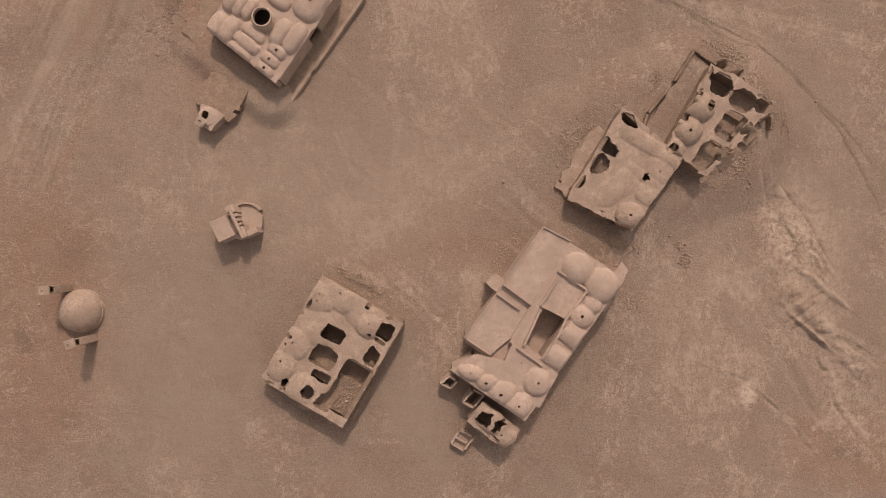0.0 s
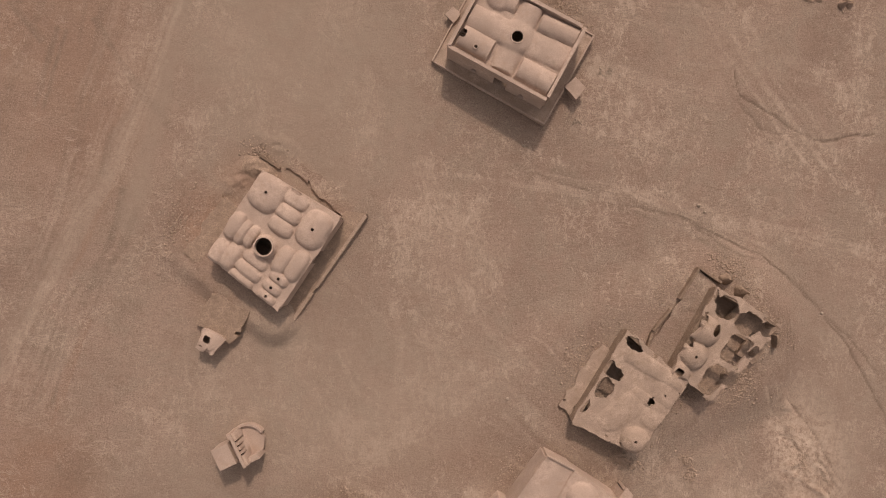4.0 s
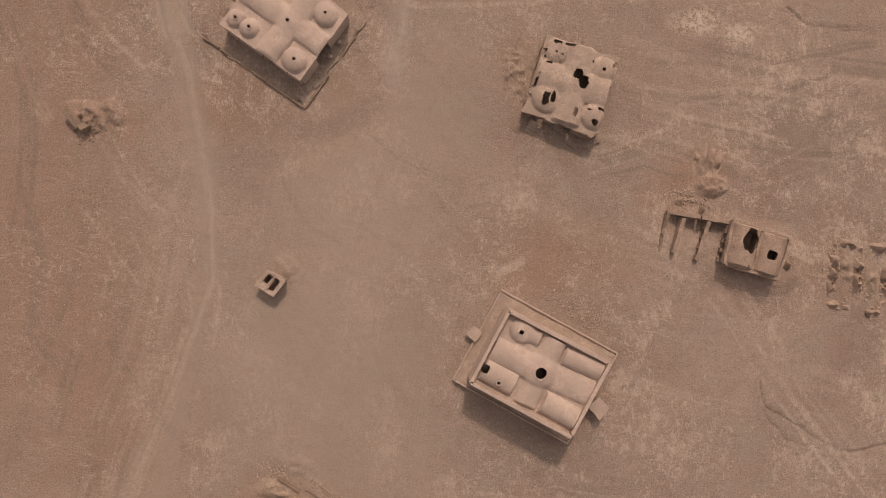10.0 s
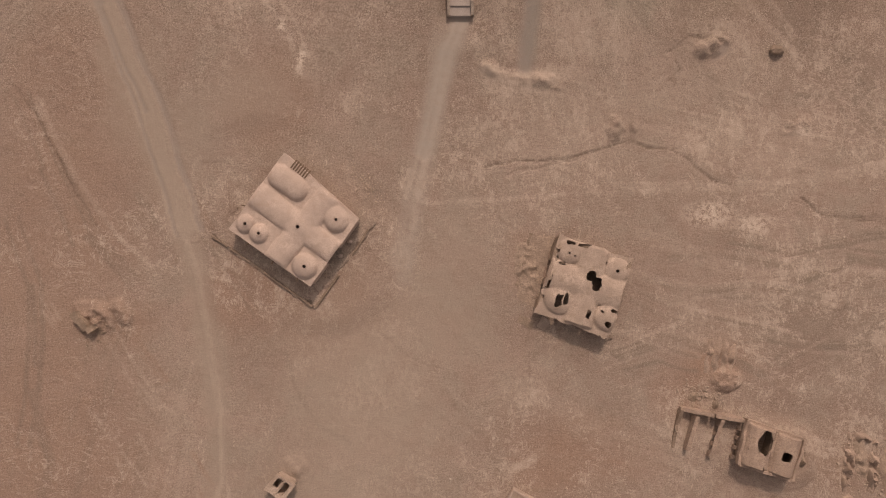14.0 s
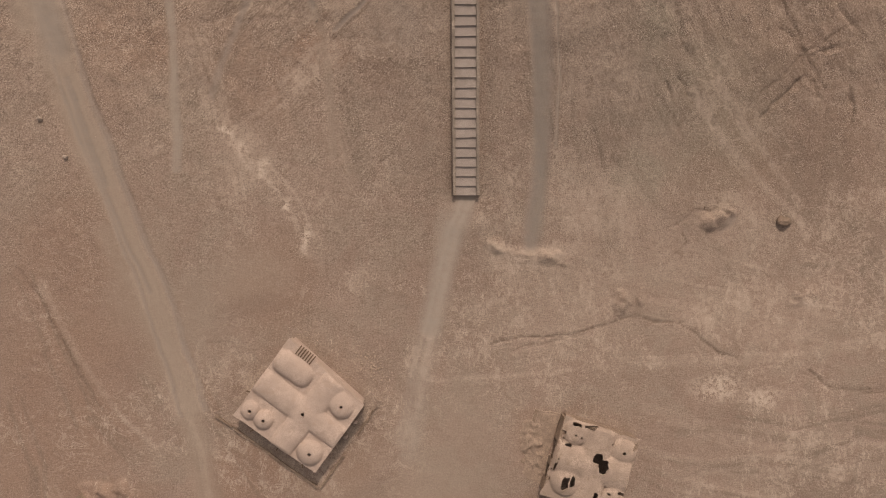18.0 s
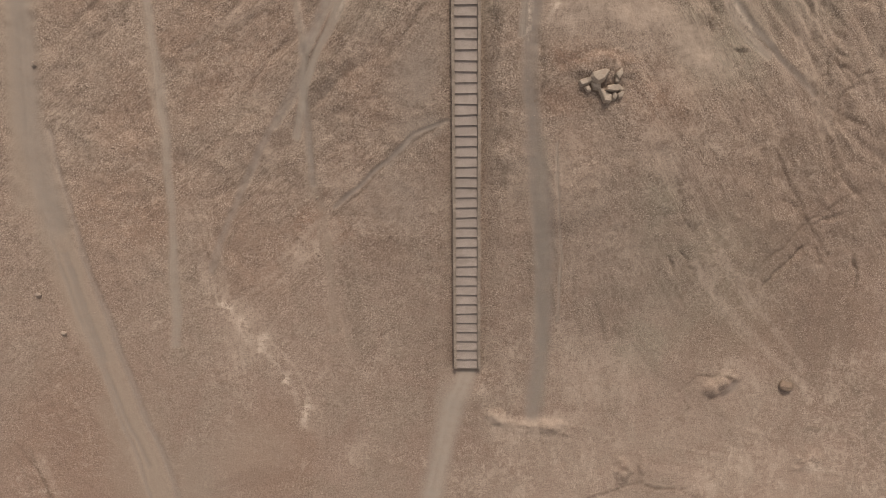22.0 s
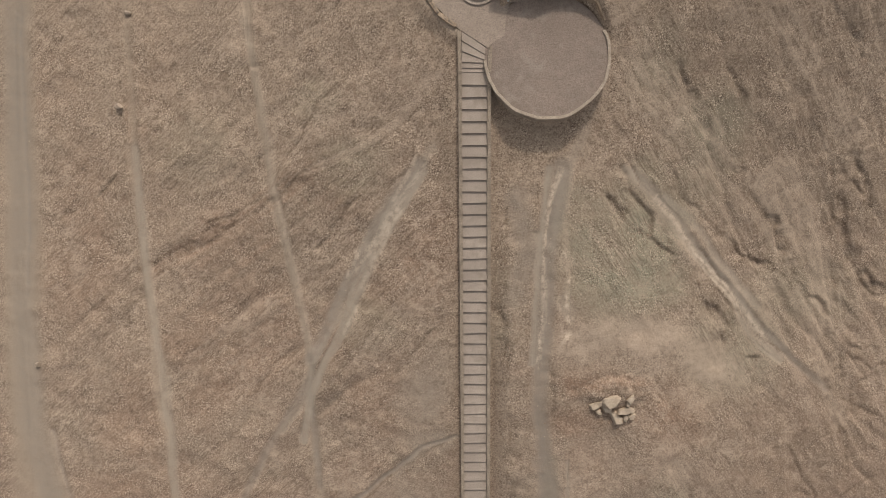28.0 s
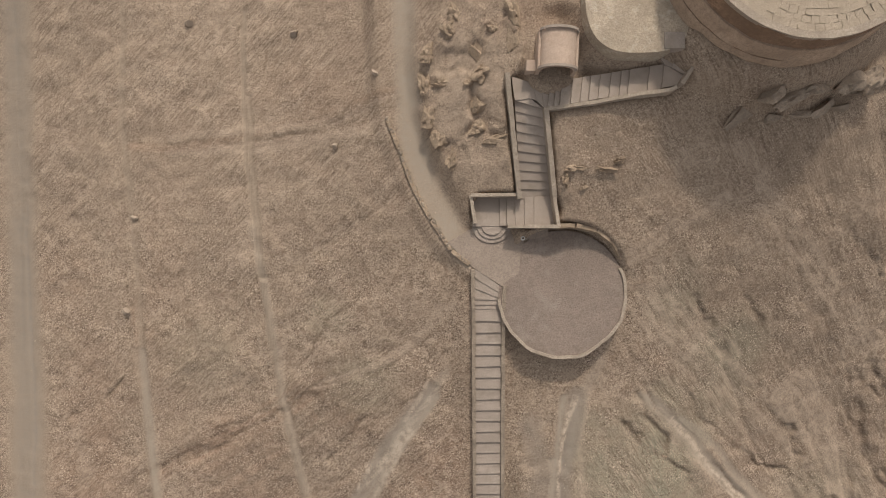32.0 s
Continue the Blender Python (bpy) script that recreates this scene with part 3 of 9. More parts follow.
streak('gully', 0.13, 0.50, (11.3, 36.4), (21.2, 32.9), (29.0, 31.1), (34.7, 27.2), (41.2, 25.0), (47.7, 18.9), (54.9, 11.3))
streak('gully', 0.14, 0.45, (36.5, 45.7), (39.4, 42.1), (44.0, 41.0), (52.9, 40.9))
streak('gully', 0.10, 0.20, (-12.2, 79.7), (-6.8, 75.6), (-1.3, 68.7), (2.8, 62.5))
streak('pale', 0.49, 0.40, (-1.3, 36.5), (7.1, 35.1), (17.7, 33.6), (28.3, 31.8))
streak('pale', 0.99, 0.50, (3.2, 31.2), (4.7, 26.9), (4.0, 24.1), (6.8, 21.3))
streak('pale', 0.98, 0.50, (-2.7, 37.9), (-1.3, 32.3), (2.2, 29.5), (4.3, 26.7), (3.6, 23.9))
streak('pale', 0.71, 0.50, (-10.1, 2.9), (-3.1, 5.0), (3.2, 10.0), (8.9, 13.5))
streak('pale', 0.71, 0.50, (-5.9, 3.6), (-1.0, 6.4), (4.7, 8.6))
streak('pale', 0.63, 0.50, (-6.9, 20.2), (-5.5, 16.0), (-6.2, 11.1), (-6.9, 4.7))
streak('pale', 0.70, 0.50, (0.8, 24.4), (2.9, 20.2), (5.1, 16.7), (7.9, 13.8))
patch('white', 45.8, 0.8, 4.3, 7.9, 0.28, 20)
patch('white', 51.7, -18.7, 4.3, 6.5, 0.25, 20)
patch('pale', 46.5, 0.8, 5.0, 8.6, 0.60, 20)
patch('pale', 39.2, -17.9, 1.4, 2.2, 0.80, 0)
patch('pale', 34.1, -18.5, 3.6, 4.3, 0.40, 0)
patch('red', 50.9, -25.2, 7.9, 5.0, 0.60, 0)
patch('red', -49.3, 0.1, 9.0, 5.5, 0.75, 0)
patch('red', -49.9, -13.7, 4.1, 6.2, 0.80, 0)
patch('red', -47.2, -19.3, 3.5, 4.1, 0.70, 0)
patch('red', -52.6, -11.6, 2.8, 2.8, 0.70, 0)
patch('red', -28.1, 20.3, 4.2, 6.3, 0.35, 30)
patch('red', -4.5, 1.5, 14.1, 4.2, 0.20, 20)
patch('red', 2.5, 0.1, 7.1, 3.5, 0.30, 0)
patch('red', -46.2, 60.5, 8.2, 17.7, 0.55, 15)
patch('red', -39.5, 63.3, 3.4, 10.9, 0.40, 10)
patch('pale', -39.5, 48.2, 1.4, 2.7, 0.50, 0)
patch('pale', -51.6, 48.2, 3.4, 2.0, 0.40, 0)
patch('red', -24.0, 36.6, 4.1, 2.8, 0.70, 0)
patch('red', -28.8, 29.7, 4.8, 6.2, 0.70, 30)
patch('red', -27.4, 18.7, 3.4, 4.1, 0.50, 30)
patch('pale', 0.1, 32.3, 2.1, 4.2, 0.40, 30)
patch('red', 9.9, 63.0, 7.7, 2.8, 0.60, 10)
patch('pale', 5.7, 63.7, 2.8, 0.7, 0.60, 20)
patch('red', -51.2, 67.3, 6.1, 18.9, 0.55, -10)
patch('red', -41.9, 80.9, 4.1, 4.1, 0.60, 0)
patch('red', -52.4, 87.5, 4.0, 5.4, 0.50, 0)
patch('red', -17.7, 83.1, 8.2, 7.5, 0.50, 30)
patch('red', 9.8, 66.0, 6.9, 2.4, 0.60, 0)
patch('pale', -38.6, 50.4, 1.6, 5.4, 0.50, -30)
patch('pale', 5.6, 72.9, 6.9, 3.5, 0.30, 0)
patch('pale', 12.6, 68.8, 4.9, 1.4, 0.40, -30)
patch('red', 25.2, 72.3, 4.2, 4.2, 0.60, 0)
patch('red', -24.8, 107.3, 6.0, 6.7, 0.50, 0)
patch('red', -26.4, 84.6, 8.1, 5.4, 0.60, 30)
patch('red', -16.3, 81.2, 6.1, 5.4, 0.35, 0)
patch('red', 6.8, 87.2, 3.4, 4.8, 0.60, 20)
patch('red', 29.0, 75.5, 4.8, 4.2, 0.70, 0)
patch('white', 28.5, 94.2, 3.5, 1.8, 0.55, 10)
patch('white', 34.2, 92.8, 2.9, 1.4, 0.50, 0)
patch('pale', 21.5, 109.4, 11.1, 4.2, 0.35, 10)
patch('pale', 34.5, 102.0, 9.1, 3.5, 0.50, 0)
patch('pale', 6.1, 109.7, 6.1, 1.4, 0.60, 10)
patch('pale', -19.5, 111.3, 1.3, 2.7, 0.50, 0)
patch('red', -50.4, 109.1, 6.0, 13.2, 0.50, -20)
patch('red', -52.1, 72.0, 5.3, 10.0, 0.50, 0)
patch('pale', -36.4, 69.8, 1.3, 4.0, 0.50, -20)
patch('red', -45.6, 81.3, 6.0, 4.7, 0.55, 0)
patch('pale', -9.6, 88.6, 1.4, 2.0, 0.40, 0)
patch('red', 36.7, 62.9, 8.3, 5.6, 0.35, 0)
patch('red', 44.5, 64.2, 4.9, 5.6, 0.40, 0)
patch('white', -29.5, 124.3, 1.3, 0.6, 0.45, 30)
patch('white', -27.8, 122.6, 0.7, 0.9, 0.45, -30)
patch('white', -25.7, 120.2, 0.5, 1.3, 0.45, -15)
patch('white', -22.5, 116.4, 0.4, 0.9, 0.45, -20)
patch('white', -21.7, 114.7, 0.5, 0.9, 0.45, -20)
patch('white', -20.6, 111.7, 0.5, 1.6, 0.45, -15)
patch('pale', -27.9, 121.6, 3.3, 3.9, 0.40, -40)
patch('red', -39.2, 134.5, 4.5, 3.9, 0.60, 0)
patch('red', -42.4, 135.8, 5.8, 6.5, 0.50, 0)
patch('red', -12.6, 134.8, 3.8, 5.1, 0.45, 20)
patch('red', -26.4, 131.3, 5.2, 7.8, 0.40, 20)
patch('red', -45.9, 127.4, 4.5, 5.2, 0.35, 0)
patch('pale', 7.1, 110.2, 7.4, 1.2, 0.85, 5)
patch('pale', 1.7, 110.9, 1.5, 0.9, 0.90, 0)
patch('pale', 2.4, 108.5, 2.0, 0.5, 0.50, 0)
patch('pale', 19.7, 122.9, 4.0, 3.3, 0.35, 0)
patch('pale', 32.4, 103.0, 11.1, 3.5, 0.50, 10)
patch('red', 32.6, 123.1, 12.3, 7.5, 0.40, 20)
patch('olive', 19.1, 135.8, 3.8, 3.8, 0.50, 0)
patch('olive', 18.5, 119.6, 4.0, 4.0, 0.50, 0)
patch('dark', 15.9, 134.5, 1.9, 1.3, 0.40, 0)
patch('dark', -11.4, 132.4, 2.6, 5.8, 0.30, 10)
patch('pale', 10.0, 155.0, 5.2, 3.5, 0.60, 0)
patch('red', 18.5, 147.3, 5.4, 4.8, 0.60, -20)
patch('red', 9.6, 151.6, 3.5, 1.8, 0.60, 0)
patch('red', 7.4, 146.5, 2.4, 1.8, 0.70, 0)
patch('olive', 25.6, 154.7, 7.4, 6.7, 0.60, 0)
patch('olive', 33.9, 160.2, 7.5, 4.4, 0.50, 0)
patch('red', -24.2, 157.5, 4.3, 5.6, 0.50, 30)
patch('red', -13.0, 148.7, 3.7, 4.9, 0.45, 10)
patch('red', -27.0, 152.8, 5.0, 3.1, 0.50, 0)
patch('olive', -13.4, 157.4, 3.6, 3.6, 0.50, 0)
patch('ash', -6.8, 151.9, 2.4, 3.6, 0.30, 0)
patch('ash', -7.2, 144.4, 3.1, 1.6, 0.40, 0)
patch('pale', -24.5, 141.6, 0.9, 1.5, 0.70, 0)
patch('red', -35.9, 138.4, 3.8, 3.8, 0.35, 0)
patch('red', 44.7, 122.4, 7.6, 11.1, 0.35, 0)
patch('red', 10.1, 140.6, 2.4, 3.6, 0.40, 0)
streak('ash', 0.58, 0.60, (-36.2, 150.5), (-36.1, 144.2), (-35.9, 138.4), (-35.4, 129.4), (-35.2, 120.3))
streak('grey', 0.51, 0.50, (-39.0, 164.8), (-37.3, 156.1), (-36.2, 150.5))
streak('pale', 0.25, 0.60, (-21.5, 160.3), (-20.5, 155.0), (-19.6, 153.1), (-22.1, 147.2), (-24.8, 143.5), (-26.9, 138.4))
streak('ash', 0.43, 0.60, (-15.9, 158.8), (-18.2, 155.4), (-19.6, 152.5), (-20.7, 148.4), (-23.4, 144.7))
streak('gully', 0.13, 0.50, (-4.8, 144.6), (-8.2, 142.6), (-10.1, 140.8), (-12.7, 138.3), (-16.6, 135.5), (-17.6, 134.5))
streak('ash', 0.62, 0.40, (-5.1, 144.6), (-8.8, 142.6), (-10.7, 140.2))
streak('grey', 0.44, 0.50, (-19.9, 152.0), (-19.9, 144.0), (-19.7, 139.6))
streak('grey', 0.32, 0.40, (-19.2, 134.5), (-17.5, 126.7), (-15.6, 120.1))
streak('red', 0.90, 0.40, (-27.1, 129.4), (-21.8, 134.5), (-17.9, 137.1))
streak('ash', 0.60, 0.35, (-26.3, 189.2), (-25.2, 184.5), (-24.4, 179.3), (-23.4, 171.7), (-22.1, 165.1), (-21.0, 159.0), (-19.9, 154.1), (-20.4, 149.0))
streak('pale', 0.30, 0.60, (-23.1, 171.1), (-22.3, 167.5), (-21.8, 163.3), (-20.5, 157.2))
streak('gully', 0.13, 0.60, (-15.4, 181.2), (-18.4, 179.5), (-22.4, 174.0), (-23.7, 171.7), (-27.0, 169.4), (-31.0, 167.6))
streak('dark', 0.59, 0.50, (-16.2, 174.9), (-19.9, 173.3), (-23.1, 171.4))
streak('pale', 0.52, 0.60, (-6.8, 181.3), (-10.8, 176.8), (-15.0, 174.8), (-19.9, 172.7))
streak('ash', 0.70, 0.45, (-8.0, 172.9), (-10.4, 169.0), (-13.4, 165.1), (-15.9, 161.5), (-17.3, 157.9))
streak('white', 0.23, 0.22, (-13.1, 165.3), (-14.3, 163.9), (-15.6, 162.7))
streak('white', 0.17, 0.25, (-6.3, 174.7), (-8.0, 172.9), (-11.0, 168.5), (-12.8, 165.1))
streak('pale', 0.23, 0.50, (-16.0, 157.9), (-13.5, 162.1), (-11.0, 166.8))
streak('gully', 0.11, 0.50, (-8.0, 176.9), (-9.4, 172.9), (-10.9, 171.3))
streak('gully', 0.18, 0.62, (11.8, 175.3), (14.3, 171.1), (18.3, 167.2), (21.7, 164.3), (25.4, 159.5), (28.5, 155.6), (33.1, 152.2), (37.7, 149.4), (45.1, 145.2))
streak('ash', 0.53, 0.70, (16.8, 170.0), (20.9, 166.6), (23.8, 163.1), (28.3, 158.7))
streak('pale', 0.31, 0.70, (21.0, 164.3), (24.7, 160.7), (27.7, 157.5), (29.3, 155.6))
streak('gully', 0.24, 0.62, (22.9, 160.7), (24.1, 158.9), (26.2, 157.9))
streak('dark', 0.60, 0.40, (21.9, 161.3), (25.5, 157.6), (30.8, 153.6))
patch('olive', 15.4, 162.6, 5.2, 5.7, 0.85, 20)
patch('olive', 21.0, 172.9, 3.4, 5.1, 0.60, -30)
patch('olive', -0.2, 158.7, 2.3, 6.8, 0.30, 0)
patch('dark', 33.0, 178.7, 9.3, 15.0, 0.45, 20)
patch('pale', 13.2, 155.7, 5.2, 2.3, 0.50, 0)
patch('olive', -33.2, 176.1, 5.5, 5.5, 0.30, 0)
patch('olive', -15.0, 173.1, 3.5, 3.5, 0.60, -30)
patch('olive', -18.4, 180.0, 3.5, 2.3, 0.40, 0)
patch('red', -11.7, 160.4, 4.1, 2.9, 0.50, 40)
patch('red', -29.4, 157.7, 8.7, 6.8, 0.40, 20)
patch('red', -36.4, 179.9, 3.7, 12.2, 0.30, 0)
patch('pale', -46.7, 164.0, 1.0, 3.8, 0.70, 0)
patch('red', -45.2, 172.1, 3.8, 7.5, 0.40, 0)
patch('ash', 6.6, 159.3, 1.1, 1.7, 0.50, 0)
streak('grey', 0.56, 0.35, (-39.4, 191.9), (-39.4, 176.9), (-39.1, 167.7), (-38.1, 157.7), (-36.8, 150.1), (-35.8, 138.5))
streak('red', 0.37, 0.50, (-38.7, 186.5), (-40.0, 180.0), (-39.3, 172.6))
streak('red', 0.58, 0.60, (-10.9, 201.5), (-16.6, 200.4), (-27.0, 198.7), (-33.3, 197.7), (-39.6, 197.9))
streak('gully', 0.10, 0.40, (-11.5, 200.6), (-19.0, 198.7), (-27.7, 197.9), (-39.6, 198.3))
streak('grey', 0.41, 0.50, (-26.9, 211.4), (-27.0, 202.7), (-26.2, 193.5), (-25.5, 184.9), (-24.6, 176.6), (-22.4, 168.3), (-21.4, 160.8))
streak('pale', 0.29, 0.50, (-26.1, 187.2), (-25.6, 183.7), (-24.5, 178.4))
streak('grey', 0.48, 0.50, (-39.7, 213.0), (-40.3, 201.5), (-39.7, 189.7), (-39.2, 180.0), (-39.3, 167.6))
streak('ash', 1.34, 1.00, (-10.1, 209.6), (-10.0, 202.4), (-9.8, 197.4), (-7.9, 192.2), (-5.3, 187.5), (-3.8, 186.0))
streak('dark', 0.91, 0.50, (-7.0, 181.7), (-9.2, 178.9), (-17.2, 176.3), (-23.6, 170.7))
streak('ash', 0.63, 0.45, (-6.5, 175.0), (-9.2, 172.6), (-12.8, 167.1), (-15.2, 162.7))
streak('white', 0.23, 0.22, (-12.2, 166.6), (-14.6, 163.3), (-15.9, 161.4))
streak('white', 0.17, 0.22, (-6.5, 175.0), (-9.3, 170.3), (-12.2, 166.6))
streak('gully', 0.12, 0.50, (-14.9, 174.7), (-19.8, 172.7), (-23.6, 170.1), (-30.1, 166.7))
streak('gully', 0.11, 0.40, (-7.5, 179.2), (-11.4, 176.0), (-14.9, 174.1))
# soft shadow of tower and hilltop, painted into the ground below them
patch('dark', 8.5, 195.1, 5.3, 2.9, 0.45, 0)
patch('dark', 23.9, 193.8, 7.4, 5.9, 0.40, 0)
patch('pale', -27.4, 186.6, 2.9, 2.3, 0.40, 0)
patch('olive', 15.1, 182.7, 3.1, 4.7, 0.50, 0)
patch('pale', -46.2, 163.7, 1.2, 1.9, 0.70, 0)
patch('red', -47.5, 183.7, 3.7, 6.1, 0.35, 0)
patch('red', -18.9, 202.0, 6.6, 3.3, 0.40, -15)
streak('gully', 0.14, 0.50, (10.6, 177.9), (15.0, 172.6), (22.2, 167.3), (28.2, 162.3))
streak('pale', 0.15, 0.40, (17.7, 191.6), (13.2, 188.4), (9.9, 186.2))
patch('grey', -17.8, 51.6, 15.7, 18.5, 0.60, 0)
patch('grey', -15.0, 70.8, 8.2, 13.7, 0.40, 0)
patch('grey', -13.7, 71.7, 11.5, 14.9, 0.50, 0)
patch('grey', -15.7, 9.9, 21.0, 14.0, 0.45, 0)
patch('grey', -16.5, 44.8, 15.9, 13.8, 0.50, 0)
patch('grey', -31.6, -12.5, 11.1, 18.1, 0.50, 0)
patch('grey', -4.5, -18.2, 4.2, 11.3, 0.50, 20)
patch('grey', 48.7, 8.0, 6.5, 18.7, 0.35, 0)
patch('grey', -2.8, 87.9, 4.8, 8.2, 0.40, 0)
patch('grey', -4.3, 82.2, 7.4, 8.1, 0.50, 0)
patch('red', -50.2, 57.0, 15.0, 28.6, 0.60, 20)
patch('red', -51.2, 62.6, 13.5, 28.3, 0.60, 0)
patch('red', -49.4, 93.3, 10.7, 28.0, 0.55, -10)
patch('red', -51.3, -8.2, 11.0, 17.9, 0.70, 0)
patch('dark', -45.2, 0.1, 4.1, 2.8, 0.35, 0)
patch('red', 12.6, 65.3, 11.1, 4.2, 0.50, -10)
patch('dark', 30.3, 175.9, 14.0, 19.2, 0.50, 25)
patch('red', 36.5, 134.9, 13.4, 13.4, 0.35, 0)
patch('olive', 26.3, 127.5, 10.7, 10.7, 0.40, 0)
patch('pale', 11.0, 103.7, 11.0, 8.2, 0.35, 0)
patch('pale', 35.5, 51.9, 8.5, 5.7, 0.30, 0)
patch('pale', 33.4, -8.5, 11.5, 11.5, 0.30, 0)
patch('pale', -1.7, 7.8, 12.7, 6.3, 0.50, 25)
patch('pale', 0.1, 26.7, 6.3, 11.1, 0.40, 20)
patch('pale', -13.6, 69.4, 8.2, 11.0, 0.30, 0)
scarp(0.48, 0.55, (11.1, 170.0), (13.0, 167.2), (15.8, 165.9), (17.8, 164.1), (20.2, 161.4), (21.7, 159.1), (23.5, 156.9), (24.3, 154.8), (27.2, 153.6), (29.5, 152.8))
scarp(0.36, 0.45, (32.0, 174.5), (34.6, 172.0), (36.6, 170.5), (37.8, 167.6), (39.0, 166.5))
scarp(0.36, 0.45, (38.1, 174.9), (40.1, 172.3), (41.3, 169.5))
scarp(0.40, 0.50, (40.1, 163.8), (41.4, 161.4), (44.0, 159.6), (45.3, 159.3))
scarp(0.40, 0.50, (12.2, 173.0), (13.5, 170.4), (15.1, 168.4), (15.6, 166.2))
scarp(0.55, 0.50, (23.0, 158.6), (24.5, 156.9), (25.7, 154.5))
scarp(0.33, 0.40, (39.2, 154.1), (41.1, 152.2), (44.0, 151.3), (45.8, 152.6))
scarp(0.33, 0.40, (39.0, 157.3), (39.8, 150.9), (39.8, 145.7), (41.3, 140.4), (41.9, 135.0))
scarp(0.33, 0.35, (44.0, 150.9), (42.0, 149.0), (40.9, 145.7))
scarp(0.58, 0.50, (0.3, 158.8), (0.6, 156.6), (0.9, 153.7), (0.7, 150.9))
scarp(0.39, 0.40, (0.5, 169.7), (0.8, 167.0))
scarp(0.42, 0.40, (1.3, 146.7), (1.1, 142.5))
strands('pale', 16, 0.85, 0.75, (12.5, 173.0), (15.6, 170.0), (18.9, 166.4), (22.5, 162.7), (25.4, 159.9), (27.0, 157.6), (29.3, 154.6), (31.7, 152.2))
strands('ash', 5, 0.85, 0.60, (12.5, 173.0), (15.6, 170.0), (18.9, 166.4), (22.5, 162.7), (25.4, 159.9), (27.0, 157.6), (29.3, 154.6), (31.7, 152.2))
strands('pale', 18, 1.36, 0.55, (28.4, 173.7), (30.9, 171.2), (33.1, 168.5), (34.5, 165.7), (36.1, 161.6), (37.1, 157.9))
strands('pale', 10, 1.00, 0.50, (26.1, 159.9), (29.2, 157.1), (31.6, 154.0), (34.1, 149.7), (36.6, 144.5))
strands('pale', 12, 1.42, 0.40, (33.3, 160.3), (35.9, 155.4), (37.7, 149.6), (40.2, 144.4))
strands('white', 3, 0.34, 0.30, (4.1, 152.6), (4.3, 157.6), (4.3, 162.1), (4.7, 168.6), (5.9, 172.8))
patch('white', 6.0, 164.0, 0.2, 1.0, 0.40, 0)
patch('white', 5.8, 159.3, 0.2, 1.5, 0.40, 0)
patch('white', 5.7, 156.5, 0.2, 1.7, 0.40, 0)
patch('white', 7.1, 159.9, 0.2, 1.1, 0.40, 0)
patch('white', 6.8, 162.1, 0.2, 1.1, 0.40, 0)
strands('ash', 5, 0.56, 0.80, (3.2, 153.1), (3.4, 159.3), (3.9, 166.4), (4.6, 172.8))
strands('ash', 7, 0.72, 0.65, (-10.5, 170.4), (-12.4, 165.5), (-15.0, 161.1), (-16.3, 157.0), (-18.4, 152.9), (-20.1, 149.2), (-21.3, 143.6))
strands('white', 4, 0.47, 0.32, (-10.0, 169.2), (-12.1, 166.0), (-15.2, 162.8))
strands('white', 3, 0.36, 0.32, (-10.6, 168.7), (-13.7, 161.0), (-16.3, 156.4), (-17.7, 153.5))
strands('white', 2, 0.23, 0.30, (-10.6, 169.8), (-8.8, 172.9), (-7.6, 175.4))
streak('grey', 0.43, 0.50, (-24.0, 172.6), (-22.9, 167.9), (-22.1, 163.2), (-21.3, 159.0), (-20.5, 156.0), (-20.0, 151.1), (-19.6, 144.9))
strands('pale', 4, 0.31, 0.70, (-23.5, 169.1), (-22.1, 163.2), (-21.3, 159.0), (-20.5, 155.4))
streak('grey', 0.70, 0.50, (-39.6, 176.1), (-38.9, 166.9), (-38.5, 160.6), (-38.0, 155.6), (-37.2, 148.7), (-36.1, 141.0), (-35.8, 132.0), (-35.4, 121.5))
strands('pale', 5, 0.50, 0.50, (-38.6, 166.8), (-38.5, 160.6), (-38.0, 155.6), (-37.2, 148.7), (-36.1, 141.0))
streak('grey', 2.17, 0.95, (-53.1, 176.7), (-53.4, 157.7), (-52.8, 146.2), (-49.7, 136.0), (-45.0, 121.6))
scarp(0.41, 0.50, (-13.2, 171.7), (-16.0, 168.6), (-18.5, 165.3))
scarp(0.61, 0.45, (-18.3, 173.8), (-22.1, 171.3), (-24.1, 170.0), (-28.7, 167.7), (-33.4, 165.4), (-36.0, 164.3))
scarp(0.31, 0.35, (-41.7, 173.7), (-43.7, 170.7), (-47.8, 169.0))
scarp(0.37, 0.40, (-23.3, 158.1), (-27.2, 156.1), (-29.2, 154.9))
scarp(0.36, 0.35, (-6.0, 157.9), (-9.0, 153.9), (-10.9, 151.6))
strands('dark', 8, 1.60, 0.60, (-16.4, 173.6), (-22.1, 170.8), (-28.7, 167.1), (-35.4, 163.7), (-41.4, 159.4))
strands('pale', 9, 1.37, 0.50, (-23.2, 158.8), (-25.9, 158.2), (-27.9, 156.7), (-29.9, 155.5), (-33.2, 152.5))
strands('red', 8, 1.87, 0.60, (-18.3, 173.3), (-25.4, 168.7), (-33.4, 164.8), (-38.7, 161.9))
strands('pale', 7, 1.82, 0.35, (-5.4, 162.3), (-10.2, 156.8), (-14.0, 151.0), (-17.3, 146.1))
strands('dark', 7, 1.82, 0.40, (-6.6, 165.2), (-10.7, 159.2), (-15.2, 153.4), (-19.1, 148.6))
strands('pale', 8, 1.49, 0.45, (-11.0, 200.0), (-16.6, 198.5), (-25.8, 198.1), (-35.2, 197.8))
